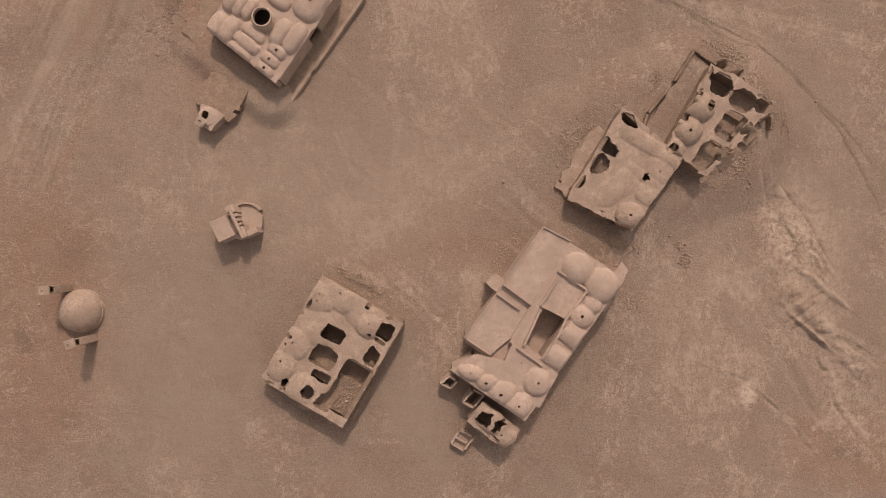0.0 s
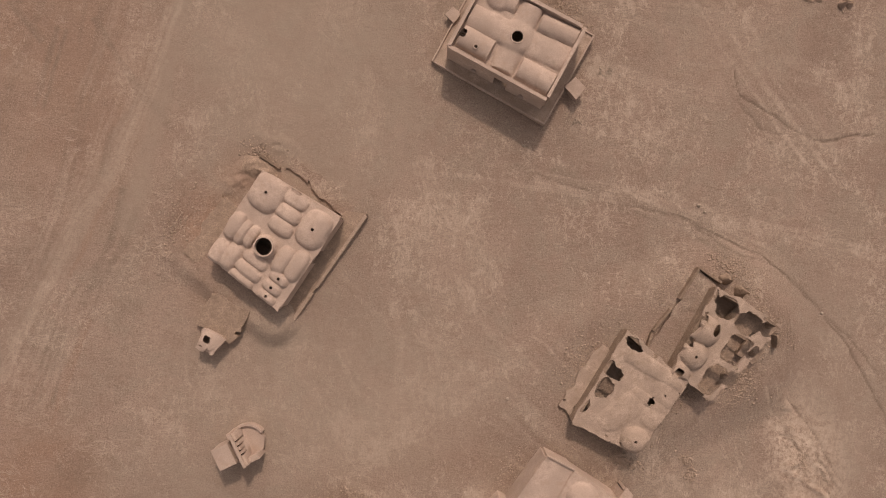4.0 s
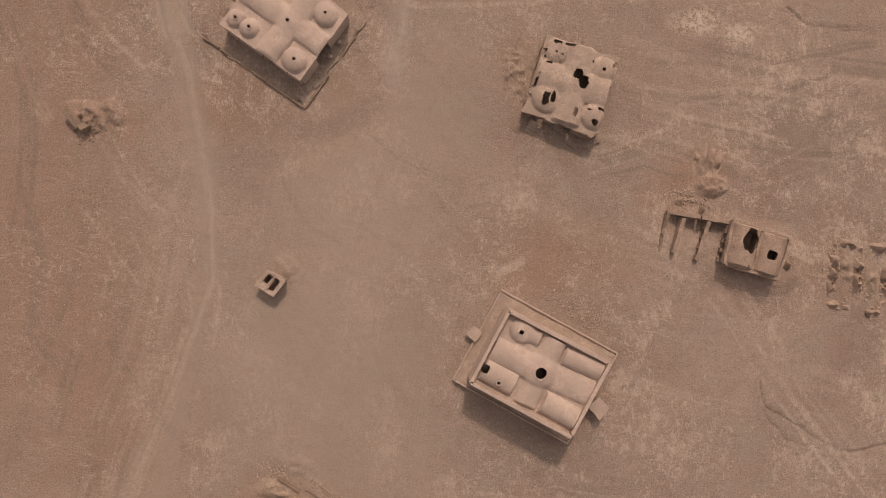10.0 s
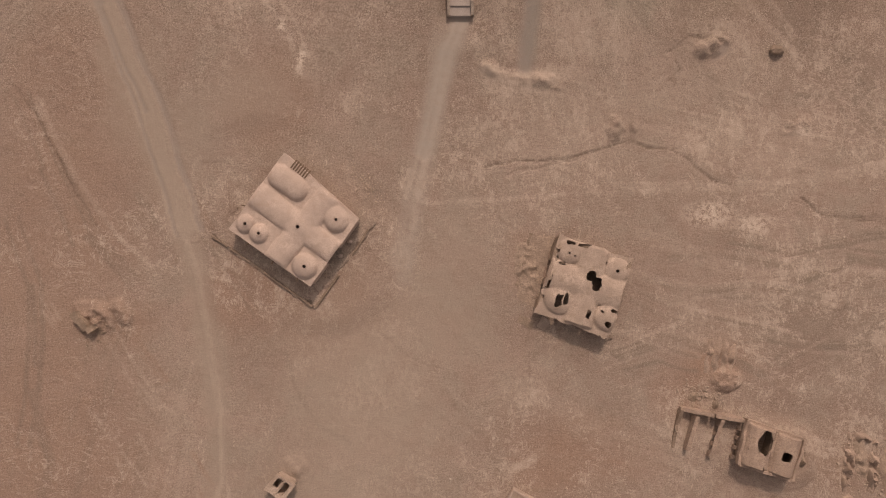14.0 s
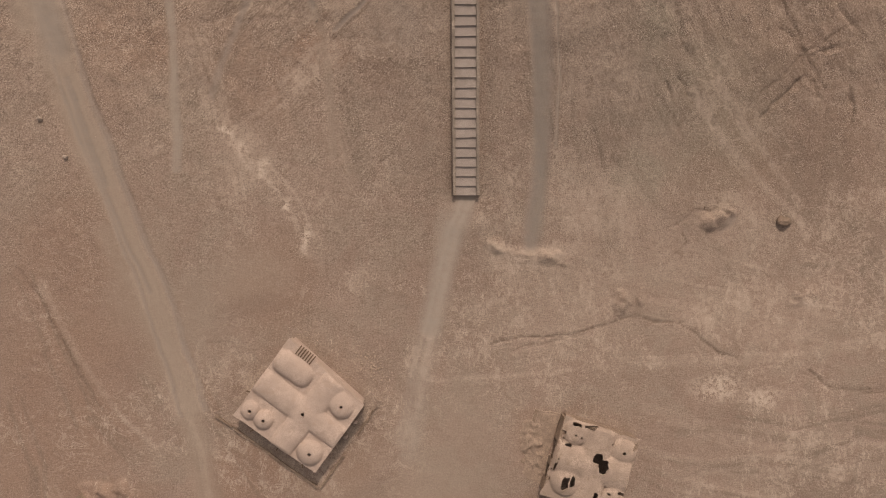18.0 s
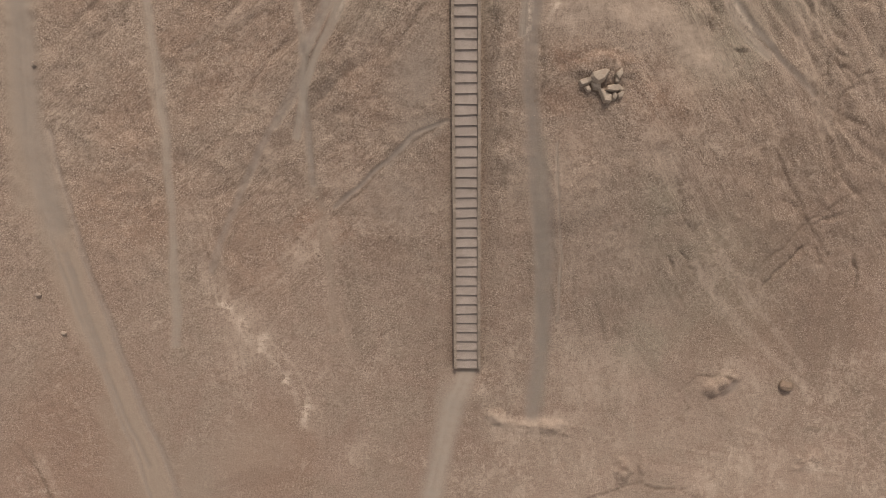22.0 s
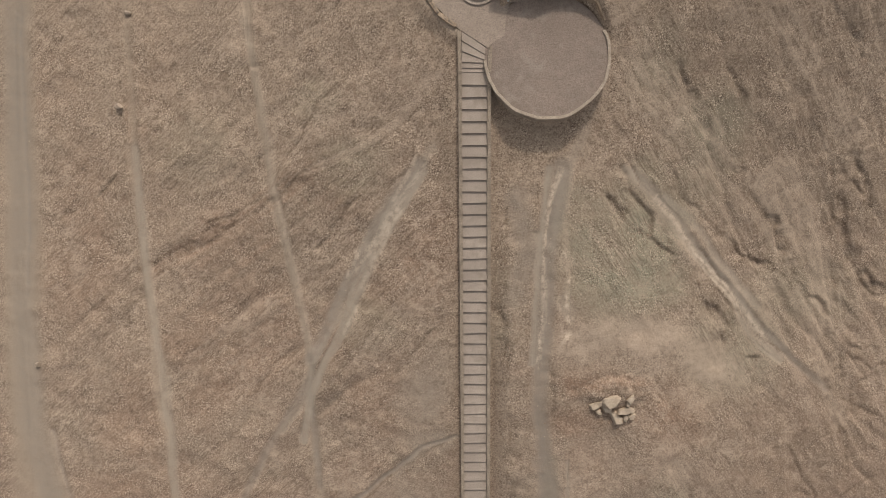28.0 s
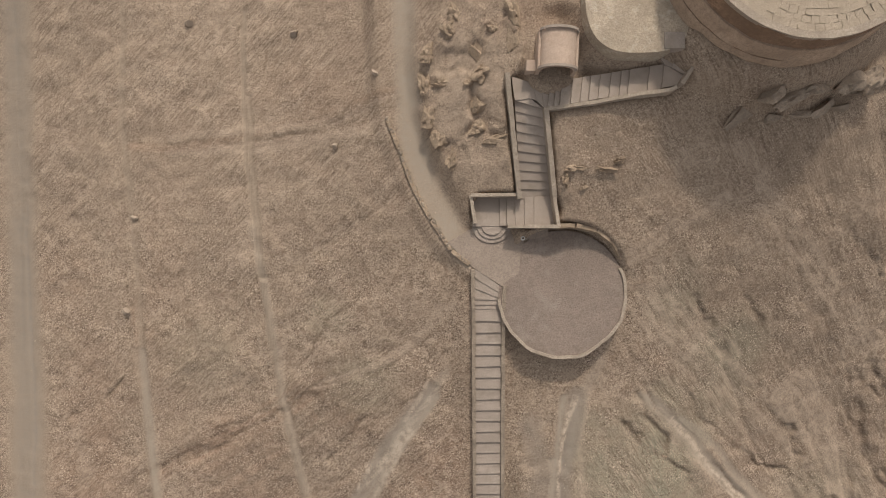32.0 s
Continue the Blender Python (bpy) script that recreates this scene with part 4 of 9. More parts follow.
strands('dark', 6, 1.15, 0.50, (-10.9, 201.0), (-16.6, 199.6), (-25.8, 198.4), (-35.2, 197.8))
strands('pale', 7, 0.70, 0.50, (18.4, 191.8), (14.2, 188.9), (9.9, 185.9))
strands('pale', 10, 2.23, 0.45, (11.6, 184.9), (15.4, 180.5), (21.4, 175.1), (28.1, 169.2), (33.7, 163.6))
strands('dark', 8, 2.20, 0.50, (12.1, 188.9), (16.4, 184.8), (22.7, 178.6), (30.5, 171.5), (37.2, 164.6))
strands('pale', 8, 2.19, 0.40, (18.3, 195.5), (23.8, 189.9), (30.3, 183.5), (37.7, 176.1))
strands('dark', 8, 3.13, 0.45, (22.4, 195.6), (28.0, 188.9), (35.9, 179.9))
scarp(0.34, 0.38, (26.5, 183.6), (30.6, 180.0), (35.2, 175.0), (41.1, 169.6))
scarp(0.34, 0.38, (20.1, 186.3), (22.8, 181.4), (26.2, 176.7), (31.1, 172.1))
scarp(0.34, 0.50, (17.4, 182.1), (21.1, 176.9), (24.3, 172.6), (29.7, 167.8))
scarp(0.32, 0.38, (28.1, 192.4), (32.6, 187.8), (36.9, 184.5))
strands('grey', 4, 0.35, 0.60, (-26.9, 211.4), (-27.0, 202.7), (-26.2, 193.5), (-25.5, 184.9), (-24.6, 176.6))
patch('pale', -4.8, 201.7, 3.4, 6.4, 0.60, 0)
patch('pale', -3.4, 194.0, 3.0, 2.0, 0.50, 0)
patch('red', 1.2, 206.5, 2.8, 1.9, 0.50, 0)
patch('olive', 21.1, 177.2, 4.5, 3.9, 0.90, 0)
streak('dark', 0.57, 0.35, (5.7, 111.2), (6.8, 119.6), (6.2, 130.9), (5.7, 142.3))
streak('olive', 0.89, 0.50, (6.4, 112.9), (6.8, 119.6), (6.2, 130.9), (5.7, 142.3))
strands('white', 5, 1.20, 0.26, (-30.1, 124.9), (-27.8, 122.6), (-25.7, 120.2), (-24.1, 118.3), (-22.5, 116.4), (-21.7, 114.7), (-20.6, 111.7))
strands('pale', 8, 1.65, 0.50, (-51.9, 192.5), (-52.8, 174.1), (-52.5, 155.1), (-51.8, 137.3))
strands('pale', 8, 1.57, 0.50, (-34.3, 91.8), (-38.7, 105.9), (-43.5, 118.4), (-47.7, 130.7), (-51.3, 144.1))
strands('pale', 3, 1.01, 0.50, (43.2, 8.0), (45.8, 3.7), (47.2, 0.1))
strands('pale', 3, 1.01, 0.50, (44.2, 5.8), (46.8, 1.5), (48.3, -2.1))
strands('pale', 3, 1.01, 0.50, (45.3, 3.7), (47.8, -0.6), (49.3, -4.3))
strands('pale', 3, 1.01, 0.50, (46.3, 1.5), (48.9, -2.8), (50.3, -6.4))
strands('pale', 3, 1.01, 0.50, (47.3, -0.6), (49.9, -5.0), (51.4, -8.6))
strands('pale', 3, 1.01, 0.50, (46.1, -2.8), (48.7, -7.1), (50.2, -10.7))
strands('pale', 3, 1.01, 0.50, (47.2, -5.0), (49.7, -9.3), (51.2, -12.9))
strands('pale', 3, 1.01, 0.50, (48.2, -7.1), (50.8, -11.5), (52.2, -15.1))
strands('pale', 3, 1.01, 0.50, (49.2, -9.3), (51.8, -13.6), (53.3, -17.3))
strands('pale', 6, 0.68, 0.60, (-54.3, 10.9), (-44.9, 31.2), (-40.9, 35.2), (-34.8, 50.3), (-30.7, 62.0), (-30.7, 70.9))
strands('pale', 5, 0.82, 0.50, (-52.9, 12.2), (-42.9, 32.5), (-36.8, 48.2), (-34.1, 56.5))
strands('pale', 9, 2.09, 0.50, (-2.7, 37.9), (-1.3, 32.3), (2.2, 29.5), (4.3, 26.7), (3.6, 23.9))
strands('pale', 10, 1.41, 0.40, (11.3, 36.4), (21.2, 34.3), (31.2, 30.0), (41.2, 25.7))
strands('pale', 10, 2.84, 0.45, (31.9, 61.1), (37.7, 52.6), (44.1, 43.4), (48.5, 37.7))
strands('pale', 8, 1.41, 0.50, (-10.1, 2.9), (-3.1, 5.0), (3.2, 10.0), (8.9, 13.5))
strands('pale', 5, 0.69, 0.50, (-54.0, 11.1), (-49.9, 20.1), (-45.2, 30.5))
strands('pale', 6, 0.9, 0.35, (51.5, 99.9), (42.2, 98.1), (32.2, 97.0), (16.6, 96.9), (8.2, 95.8), (1.3, 95.4), (-6.8, 95.1))
strands('pale', 6, 1.34, 0.50, (-31.1, 70.5), (-33.3, 86.6), (-36.9, 98.0), (-41.6, 107.8))
strands('pale', 6, 1.31, 0.45, (-34.3, 91.8), (-38.7, 105.9), (-43.5, 118.4), (-47.7, 130.7), (-51.3, 144.1))
strands('pale', 6, 0.80, 0.50, (-2.0, 116.3), (-3.7, 113.0), (-4.7, 107.6), (-6.4, 101.5), (-8.1, 95.5))
strands('pale', 8, 2.09, 0.40, (4.1, 109.7), (14.5, 107.9), (25.1, 109.5), (36.0, 106.3))
strands('pale', 8, 2.08, 0.40, (9.9, 107.5), (20.3, 104.6), (32.4, 102.3), (43.8, 100.8))
strands('dark', 6, 2.03, 0.40, (12.7, 124.8), (20.1, 116.9), (29.6, 110.0))
strands('pale', 5, 1.11, 0.32, (23.2, 88.9), (24.6, 88.8), (26.0, 88.7), (27.5, 88.3), (29.0, 87.7), (30.6, 87.0))
strands('pale', 5, 1.11, 0.32, (16.4, 67.2), (18.9, 66.7), (21.4, 66.2), (23.9, 65.7), (26.4, 65.0), (29.0, 64.1))
strands('pale', 5, 1.11, 0.32, (22.6, 67.8), (24.1, 67.5), (25.5, 67.4), (27.0, 67.2), (28.5, 66.7), (30.0, 66.1))
strands('pale', 5, 1.11, 0.32, (23.7, 48.3), (25.9, 47.5), (28.0, 46.9), (30.0, 46.5), (32.1, 46.2), (34.1, 45.7))
strands('pale', 5, 1.12, 0.32, (40.8, 84.5), (42.8, 84.1), (44.9, 83.8), (46.9, 83.4), (49.1, 82.8), (51.3, 82.0))
strands('pale', 5, 1.11, 0.32, (18.3, 65.0), (20.2, 64.5), (22.2, 63.8), (24.2, 63.0), (26.1, 62.3), (28.1, 61.9))
strands('pale', 5, 1.11, 0.32, (23.4, 80.7), (25.8, 79.8), (28.1, 79.0), (30.5, 78.4), (32.7, 78.0), (35.0, 77.7))
strands('pale', 5, 1.11, 0.32, (15.9, 80.2), (17.6, 79.8), (19.3, 79.1), (21.1, 78.4), (22.8, 77.8), (24.4, 77.5))
strands('pale', 5, 1.11, 0.32, (28.5, 64.9), (29.9, 64.7), (31.4, 64.5), (32.9, 64.1), (34.4, 63.4), (36.0, 62.8))
strands('pale', 5, 1.11, 0.32, (23.7, 55.3), (25.6, 54.6), (27.5, 54.1), (29.3, 53.9), (31.1, 53.6), (33.0, 53.1))
strands('pale', 5, 1.12, 0.32, (31.7, 62.9), (33.1, 62.5), (34.7, 61.9), (36.2, 61.2), (37.7, 60.7), (39.2, 60.4))
strands('pale', 5, 1.11, 0.32, (17.7, 50.1), (19.5, 49.7), (21.3, 49.0), (23.2, 48.3), (25.1, 47.5), (27.0, 47.0))
strands('pale', 5, 1.11, 0.32, (26.7, 57.5), (28.7, 57.2), (30.6, 56.9), (32.6, 56.5), (34.6, 55.9), (36.7, 55.0))
strands('pale', 5, 1.11, 0.32, (19.1, 90.8), (21.3, 90.3), (23.5, 90.0), (25.7, 89.6), (27.9, 89.1), (30.3, 88.3))
strands('pale', 5, 1.11, 0.32, (19.5, 48.5), (20.8, 48.3), (22.0, 48.2), (23.3, 48.0), (24.6, 47.6), (26.0, 47.0))
strands('pale', 5, 1.12, 0.32, (37.2, 50.6), (39.5, 49.7), (41.8, 48.9), (44.1, 48.3), (46.3, 47.9), (48.4, 47.6))
strands('pale', 5, 1.11, 0.32, (16.3, 80.2), (18.6, 79.4), (20.9, 78.6), (23.2, 78.0), (25.4, 77.7), (27.6, 77.3))
strands('pale', 5, 1.12, 0.32, (42.3, 52.0), (43.7, 51.6), (45.2, 51.0), (46.6, 50.4), (48.1, 49.8), (49.5, 49.5))
strands('pale', 5, 1.12, 0.32, (43.7, 79.6), (45.7, 79.2), (47.7, 78.9), (49.7, 78.6), (51.8, 78.1), (54.0, 77.3))
strands('pale', 5, 1.12, 0.32, (26.2, 93.7), (27.8, 93.1), (29.3, 92.7), (30.7, 92.6), (32.2, 92.4), (33.6, 92.2))
strands('pale', 5, 1.12, 0.32, (46.8, 66.1), (48.3, 66.0), (49.8, 65.7), (51.4, 65.2), (53.0, 64.6), (54.7, 63.9))
strands('pale', 5, 1.11, 0.32, (19.3, 91.4), (21.3, 90.9), (23.4, 90.1), (25.6, 89.3), (27.6, 88.7), (29.6, 88.3))
strands('pale', 5, 1.12, 0.32, (34.5, 67.7), (36.1, 67.4), (37.8, 66.9), (39.6, 66.2), (41.4, 65.5), (43.1, 64.9))
strands('pale', 5, 1.11, 0.32, (19.4, 68.8), (21.2, 68.2), (23.1, 67.4), (25.0, 66.7), (26.8, 66.2), (28.5, 65.9))
strands('red', 4, 1.08, 0.40, (-44.3, 88.1), (-43.7, 86.9), (-43.0, 85.6), (-42.1, 84.2), (-40.9, 82.5), (-39.6, 80.8))
strands('pale', 4, 1.08, 0.40, (-45.2, 70.2), (-44.4, 68.7), (-43.5, 67.2), (-42.4, 65.4), (-41.0, 63.5), (-39.5, 61.5))
strands('pale', 4, 1.07, 0.40, (-53.3, 87.5), (-52.3, 85.8), (-51.5, 84.4), (-50.7, 82.9), (-49.6, 81.2), (-48.3, 79.3))
strands('red', 4, 1.08, 0.40, (-45.5, 87.2), (-44.0, 84.7), (-42.6, 82.3), (-41.0, 79.7), (-39.2, 76.9), (-37.1, 74.0))
strands('dark', 4, 1.08, 0.40, (-42.7, 54.9), (-41.3, 52.4), (-39.8, 49.9), (-38.1, 47.2), (-36.0, 44.3), (-33.9, 41.4))
strands('red', 4, 1.08, 0.40, (-36.5, 67.1), (-35.0, 65.0), (-33.7, 63.0), (-32.7, 61.2), (-31.7, 59.5), (-30.6, 57.6))
strands('red', 4, 1.07, 0.40, (-50.5, 60.6), (-48.4, 57.6), (-46.3, 54.7), (-44.5, 51.9), (-42.9, 49.3), (-41.5, 46.8))
strands('red', 4, 1.07, 0.40, (-48.7, 78.4), (-47.1, 76.3), (-45.6, 74.2), (-44.4, 72.3), (-43.4, 70.6), (-42.5, 69.0))
strands('red', 4, 1.08, 0.40, (-44.0, 70.2), (-42.9, 68.5), (-41.5, 66.5), (-40.0, 64.5), (-38.6, 62.5), (-37.5, 60.8))
strands('dark', 4, 1.08, 0.40, (-34.8, 95.9), (-32.7, 92.9), (-30.7, 90.0), (-29.0, 87.3), (-27.5, 84.7), (-26.0, 82.1))
strands('red', 4, 1.07, 0.40, (-50.7, 81.7), (-49.2, 79.3), (-47.5, 76.7), (-45.6, 74.0), (-43.7, 71.3), (-42.0, 68.8))
strands('dark', 4, 1.08, 0.40, (-40.3, 96.1), (-38.7, 93.8), (-37.5, 91.7), (-36.3, 89.6), (-35.0, 87.4), (-33.4, 85.0))
strands('pale', 4, 1.08, 0.40, (-44.5, 80.9), (-43.1, 78.6), (-41.8, 76.3), (-40.2, 73.8), (-38.3, 71.1), (-36.3, 68.3))
strands('red', 4, 1.08, 0.40, (-35.7, 98.6), (-34.4, 96.9), (-33.0, 95.1), (-31.9, 93.5), (-31.0, 92.1), (-30.4, 90.7))
strands('dark', 4, 1.10, 0.40, (-39.1, 34.4), (-39.5, 32.4), (-39.9, 30.5), (-40.6, 28.5), (-41.6, 26.3), (-42.8, 24.1))
strands('dark', 4, 1.10, 0.40, (-43.5, 23.4), (-45.0, 20.2), (-46.2, 17.2), (-47.0, 14.2), (-47.8, 11.3), (-48.8, 8.3))
strands('dark', 4, 1.10, 0.40, (-46.8, 53.7), (-47.5, 51.8), (-48.0, 50.0), (-48.3, 48.2), (-48.8, 46.4), (-49.7, 44.4))
strands('dark', 4, 1.10, 0.40, (-38.5, 32.3), (-39.3, 30.0), (-40.5, 27.5), (-41.8, 25.0), (-43.0, 22.5), (-43.8, 20.2))
strands('dark', 4, 1.10, 0.40, (-37.8, 45.2), (-38.8, 43.2), (-39.9, 41.1), (-40.8, 39.2), (-41.3, 37.4), (-41.6, 35.7))
strands('red', 4, 1.10, 0.40, (-46.3, 48.6), (-46.8, 46.4), (-47.4, 44.1), (-48.5, 41.6), (-49.8, 39.1), (-51.0, 36.5))
strands('red', 4, 1.10, 0.40, (-38.8, 40.8), (-39.9, 37.6), (-41.2, 34.2), (-42.9, 30.8), (-44.5, 27.3), (-45.9, 24.0))
strands('pale', 4, 1.10, 0.40, (-45.5, 39.1), (-46.4, 36.2), (-47.1, 33.3), (-48.1, 30.3), (-49.4, 27.2), (-51.0, 23.9))
strands('red', 4, 1.10, 0.40, (-43.4, 18.3), (-44.8, 14.9), (-45.9, 11.7), (-46.8, 8.5), (-47.7, 5.3), (-49.0, 2.0))
strands('pale', 4, 1.09, 0.40, (-46.2, 24.5), (-47.4, 21.3), (-49.0, 17.9), (-50.6, 14.5), (-52.1, 11.2), (-53.1, 8.1))
strands('pale', 4, 1.10, 0.40, (-42.1, 43.6), (-42.6, 41.5), (-43.0, 39.5), (-43.7, 37.4), (-44.7, 35.2), (-45.9, 32.8))
strands('red', 4, 1.10, 0.40, (-41.1, 57.2), (-42.4, 54.4), (-43.9, 51.5), (-45.1, 48.7), (-46.0, 46.1), (-46.7, 43.6))
strands('pale', 5, 1.13, 0.40, (8.3, 7.6), (9.5, 6.6), (10.9, 5.4), (12.3, 4.1), (13.9, 2.7), (15.3, 1.3))
strands('pale', 5, 1.13, 0.40, (10.0, 15.6), (11.9, 14.0), (13.8, 12.2), (15.8, 10.4), (17.6, 8.9), (19.2, 7.4))
strands('pale', 5, 1.13, 0.40, (5.1, 7.1), (6.7, 5.7), (8.2, 4.4), (9.8, 3.0), (11.6, 1.4), (13.5, -0.3))
strands('pale', 5, 1.13, 0.40, (8.1, 8.8), (9.6, 7.4), (11.1, 6.0), (12.4, 4.9), (13.7, 3.8), (14.8, 2.8))
strands('pale', 5, 1.13, 0.40, (3.1, 12.5), (4.7, 11.0), (6.2, 9.7), (7.6, 8.5), (9.1, 7.3), (10.7, 5.8))
strands('pale', 5, 1.13, 0.40, (14.7, 15.8), (15.9, 14.7), (17.3, 13.6), (18.7, 12.3), (20.3, 10.8), (22.0, 9.4))
strands('pale', 5, 1.12, 0.40, (-7.0, -3.2), (-5.4, -4.7), (-4.0, -5.9), (-2.6, -7.1), (-1.0, -8.5), (0.6, -10.0))
strands('pale', 5, 1.12, 0.40, (-13.7, 6.4), (-12.4, 5.2), (-11.1, 4.0), (-9.9, 2.9), (-8.8, 2.0), (-7.8, 1.1))
strands('pale', 5, 1.12, 0.40, (-5.9, 17.1), (-4.8, 16.1), (-3.9, 15.3), (-3.1, 14.6), (-2.4, 14.0), (-1.6, 13.3))
strands('pale', 5, 1.13, 0.40, (8.7, 1.2), (9.9, 0.1), (11.1, -1.0), (12.1, -1.9), (13.0, -2.7), (13.8, -3.4))
strands('pale', 5, 1.13, 0.40, (4.5, -4.9), (6.4, -6.6), (8.0, -8.0), (9.6, -9.4), (11.2, -10.8), (12.8, -12.3))
strands('pale', 5, 1.12, 0.40, (-10.8, 11.7), (-9.6, 10.5), (-8.4, 9.4), (-7.2, 8.4), (-6.2, 7.5), (-5.3, 6.8))
strands('pale', 5, 1.13, 0.40, (10.2, 5.0), (11.5, 3.9), (12.8, 2.7), (13.9, 1.7), (15.0, 0.8), (15.9, -0.0))
strands('pale', 5, 1.13, 0.40, (6.0, 16.6), (7.1, 15.6), (8.1, 14.8), (9.1, 13.9), (10.3, 12.9), (11.6, 11.7))

streak('slate', 1.00, 0.80, (6.0, 172.8), (5.5, 168.5), (4.7, 163.7), (4.6, 158.2), (4.3, 153.1), (4.5, 147.9), (5.0, 141.2), (6.1, 132.2), (6.8, 119.6))
streak('slate', 1.30, 0.50, (1.6, 170.2), (2.7, 164.8), (1.7, 159.9))
streak('white', 0.13, 0.70, (5.4, 171.7), (4.8, 168.0), (4.1, 164.2), (4.3, 160.4), (4.1, 156.0), (3.9, 153.1))
patch('white', 6.6, 164.2, 0.2, 0.7, 0.75, 0)
patch('white', 7.0, 162.1, 0.2, 0.5, 0.75, 0)
patch('white', 6.8, 159.8, 0.3, 0.9, 0.75, 0)
patch('white', 6.7, 157.9, 0.3, 0.6, 0.75, 0)
patch('white', 6.3, 156.0, 0.5, 0.7, 0.75, 0)
patch('olive', 12.2, 163.8, 6.5, 7.0, 0.95, 20)
patch('olive', 7.4, 168.0, 2.5, 4.0, 0.50, 0)
patch('olive', 17.6, 168.0, 3.0, 4.0, 0.75, 0)
patch('olive', 14.9, 171.0, 3.0, 4.0, 0.70, 0)
patch('pale', 11.9, 155.4, 5.5, 2.2, 0.65, 0)
patch('pale', 16.4, 152.9, 3.0, 2.0, 0.50, 0)
patch('red', 10.8, 151.3, 2.6, 0.6, 0.85, 0)
patch('red', 18.6, 147.8, 3.5, 3.5, 0.60, 0)
patch('red', 8.3, 142.5, 1.5, 2.0, 0.40, 0)
patch('red', 8.0, 150.8, 1.2, 1.6, 0.60, 0)
streak('slate', 0.55, 0.75, (13.2, 172.6), (15.7, 170.4), (18.8, 167.1), (21.2, 164.2), (23.8, 161.7), (26.7, 158.7), (29.4, 156.0), (32.9, 152.7), (37.8, 149.0))
strands('white', 4, 0.40, 0.35, (15.7, 170.0), (18.7, 166.7), (21.2, 163.7), (23.8, 161.1), (26.7, 158.1), (29.5, 155.2))
patch('dark', 23.1, 158.3, 0.9, 2.4, 0.70, 25)
patch('red', 23.5, 157.7, 1.6, 2.6, 0.50, 25)
patch('dark', 38.2, 168.9, 8.0, 8.0, 0.45, 20)
patch('dark', 0.9, 154.6, 0.6, 2.3, 0.75, 0)
patch('dark', 0.8, 158.3, 0.5, 1.2, 0.75, 0)
patch('dark', 1.9, 144.9, 0.5, 1.0, 0.75, 0)
patch('dark', 1.8, 139.3, 0.6, 1.4, 0.75, 0)
patch('dark', 1.6, 169.6, 0.4, 0.8, 0.75, 0)
patch('dark', 0.8, 161.0, 0.3, 0.8, 0.75, 0)
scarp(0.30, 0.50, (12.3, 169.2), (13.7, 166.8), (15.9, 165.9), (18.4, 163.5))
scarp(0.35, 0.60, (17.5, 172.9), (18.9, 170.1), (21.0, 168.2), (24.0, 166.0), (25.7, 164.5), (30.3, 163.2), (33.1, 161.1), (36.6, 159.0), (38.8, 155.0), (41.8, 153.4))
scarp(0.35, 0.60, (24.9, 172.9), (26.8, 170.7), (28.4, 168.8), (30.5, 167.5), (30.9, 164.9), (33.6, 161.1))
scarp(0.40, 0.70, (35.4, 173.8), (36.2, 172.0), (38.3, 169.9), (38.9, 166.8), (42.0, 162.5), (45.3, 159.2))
strands('pale', 10, 1.30, 0.45, (27.0, 172.0), (30.6, 169.0), (33.7, 164.5), (35.8, 160.1), (37.3, 155.4))
strands('dark', 8, 1.60, 0.50, (28.2, 172.6), (32.5, 168.6), (35.3, 163.4), (38.2, 158.0))
streak('slate', 0.90, 0.80, (-7.9, 173.3), (-10.6, 169.2), (-13.1, 165.7), (-15.3, 161.7), (-17.0, 158.9), (-18.9, 154.7), (-19.9, 152.9))
patch('white', -14.8, 164.1, 0.5, 0.7, 0.60, -30)
patch('white', -16.0, 162.1, 0.2, 0.5, 0.50, 0)
patch('white', -12.8, 165.6, 0.2, 0.9, 0.50, -35)
strands('ash', 4, 0.50, 0.80, (-7.9, 172.8), (-10.6, 168.2), (-12.8, 164.4), (-14.4, 160.5), (-16.3, 157.0))
streak('dark', 1.10, 0.50, (-16.7, 173.6), (-20.8, 171.8), (-24.1, 169.7), (-27.4, 167.0), (-30.2, 164.7))
strands('dark', 8, 1.60, 0.50, (-10.0, 167.6), (-13.7, 163.4), (-16.3, 159.5))
strands('dark', 9, 2.20, 0.45, (-13.5, 171.7), (-18.5, 168.2), (-24.3, 165.0), (-30.3, 161.1), (-35.7, 157.5))
strands('dark', 7, 1.60, 0.40, (-18.8, 161.3), (-22.7, 158.4), (-27.3, 155.5), (-33.3, 152.5))
streak('dark', 0.80, 0.45, (-23.9, 159.1), (-27.3, 156.1), (-30.7, 153.7))
streak('ash', 0.60, 0.75, (-39.2, 176.0), (-38.9, 168.7), (-38.2, 160.1), (-36.8, 151.2), (-36.1, 142.3), (-35.6, 132.0), (-35.4, 120.2))
streak('pale', 0.30, 0.80, (-23.7, 172.7), (-22.8, 168.4), (-21.7, 163.8), (-20.8, 158.4), (-19.7, 154.1))
streak('slate', 0.50, 0.70, (-19.7, 152.9), (-20.3, 149.8), (-19.7, 143.6), (-19.5, 138.5))
streak('slate', 0.55, 0.55, (-19.9, 151.1), (-23.0, 146.1), (-25.5, 142.3), (-28.6, 135.8), (-31.4, 128.7))
patch('red', -26.1, 165.7, 4.0, 2.5, 0.50, 35)
patch('red', -13.8, 157.0, 4.0, 2.0, 0.50, 35)
patch('red', -17.8, 133.2, 2.6, 1.6, 0.75, 0)
patch('red', -44.5, 165.1, 2.5, 6.0, 0.50, 0)
patch('red', -14.3, 141.1, 3.0, 2.0, 0.40, 0)
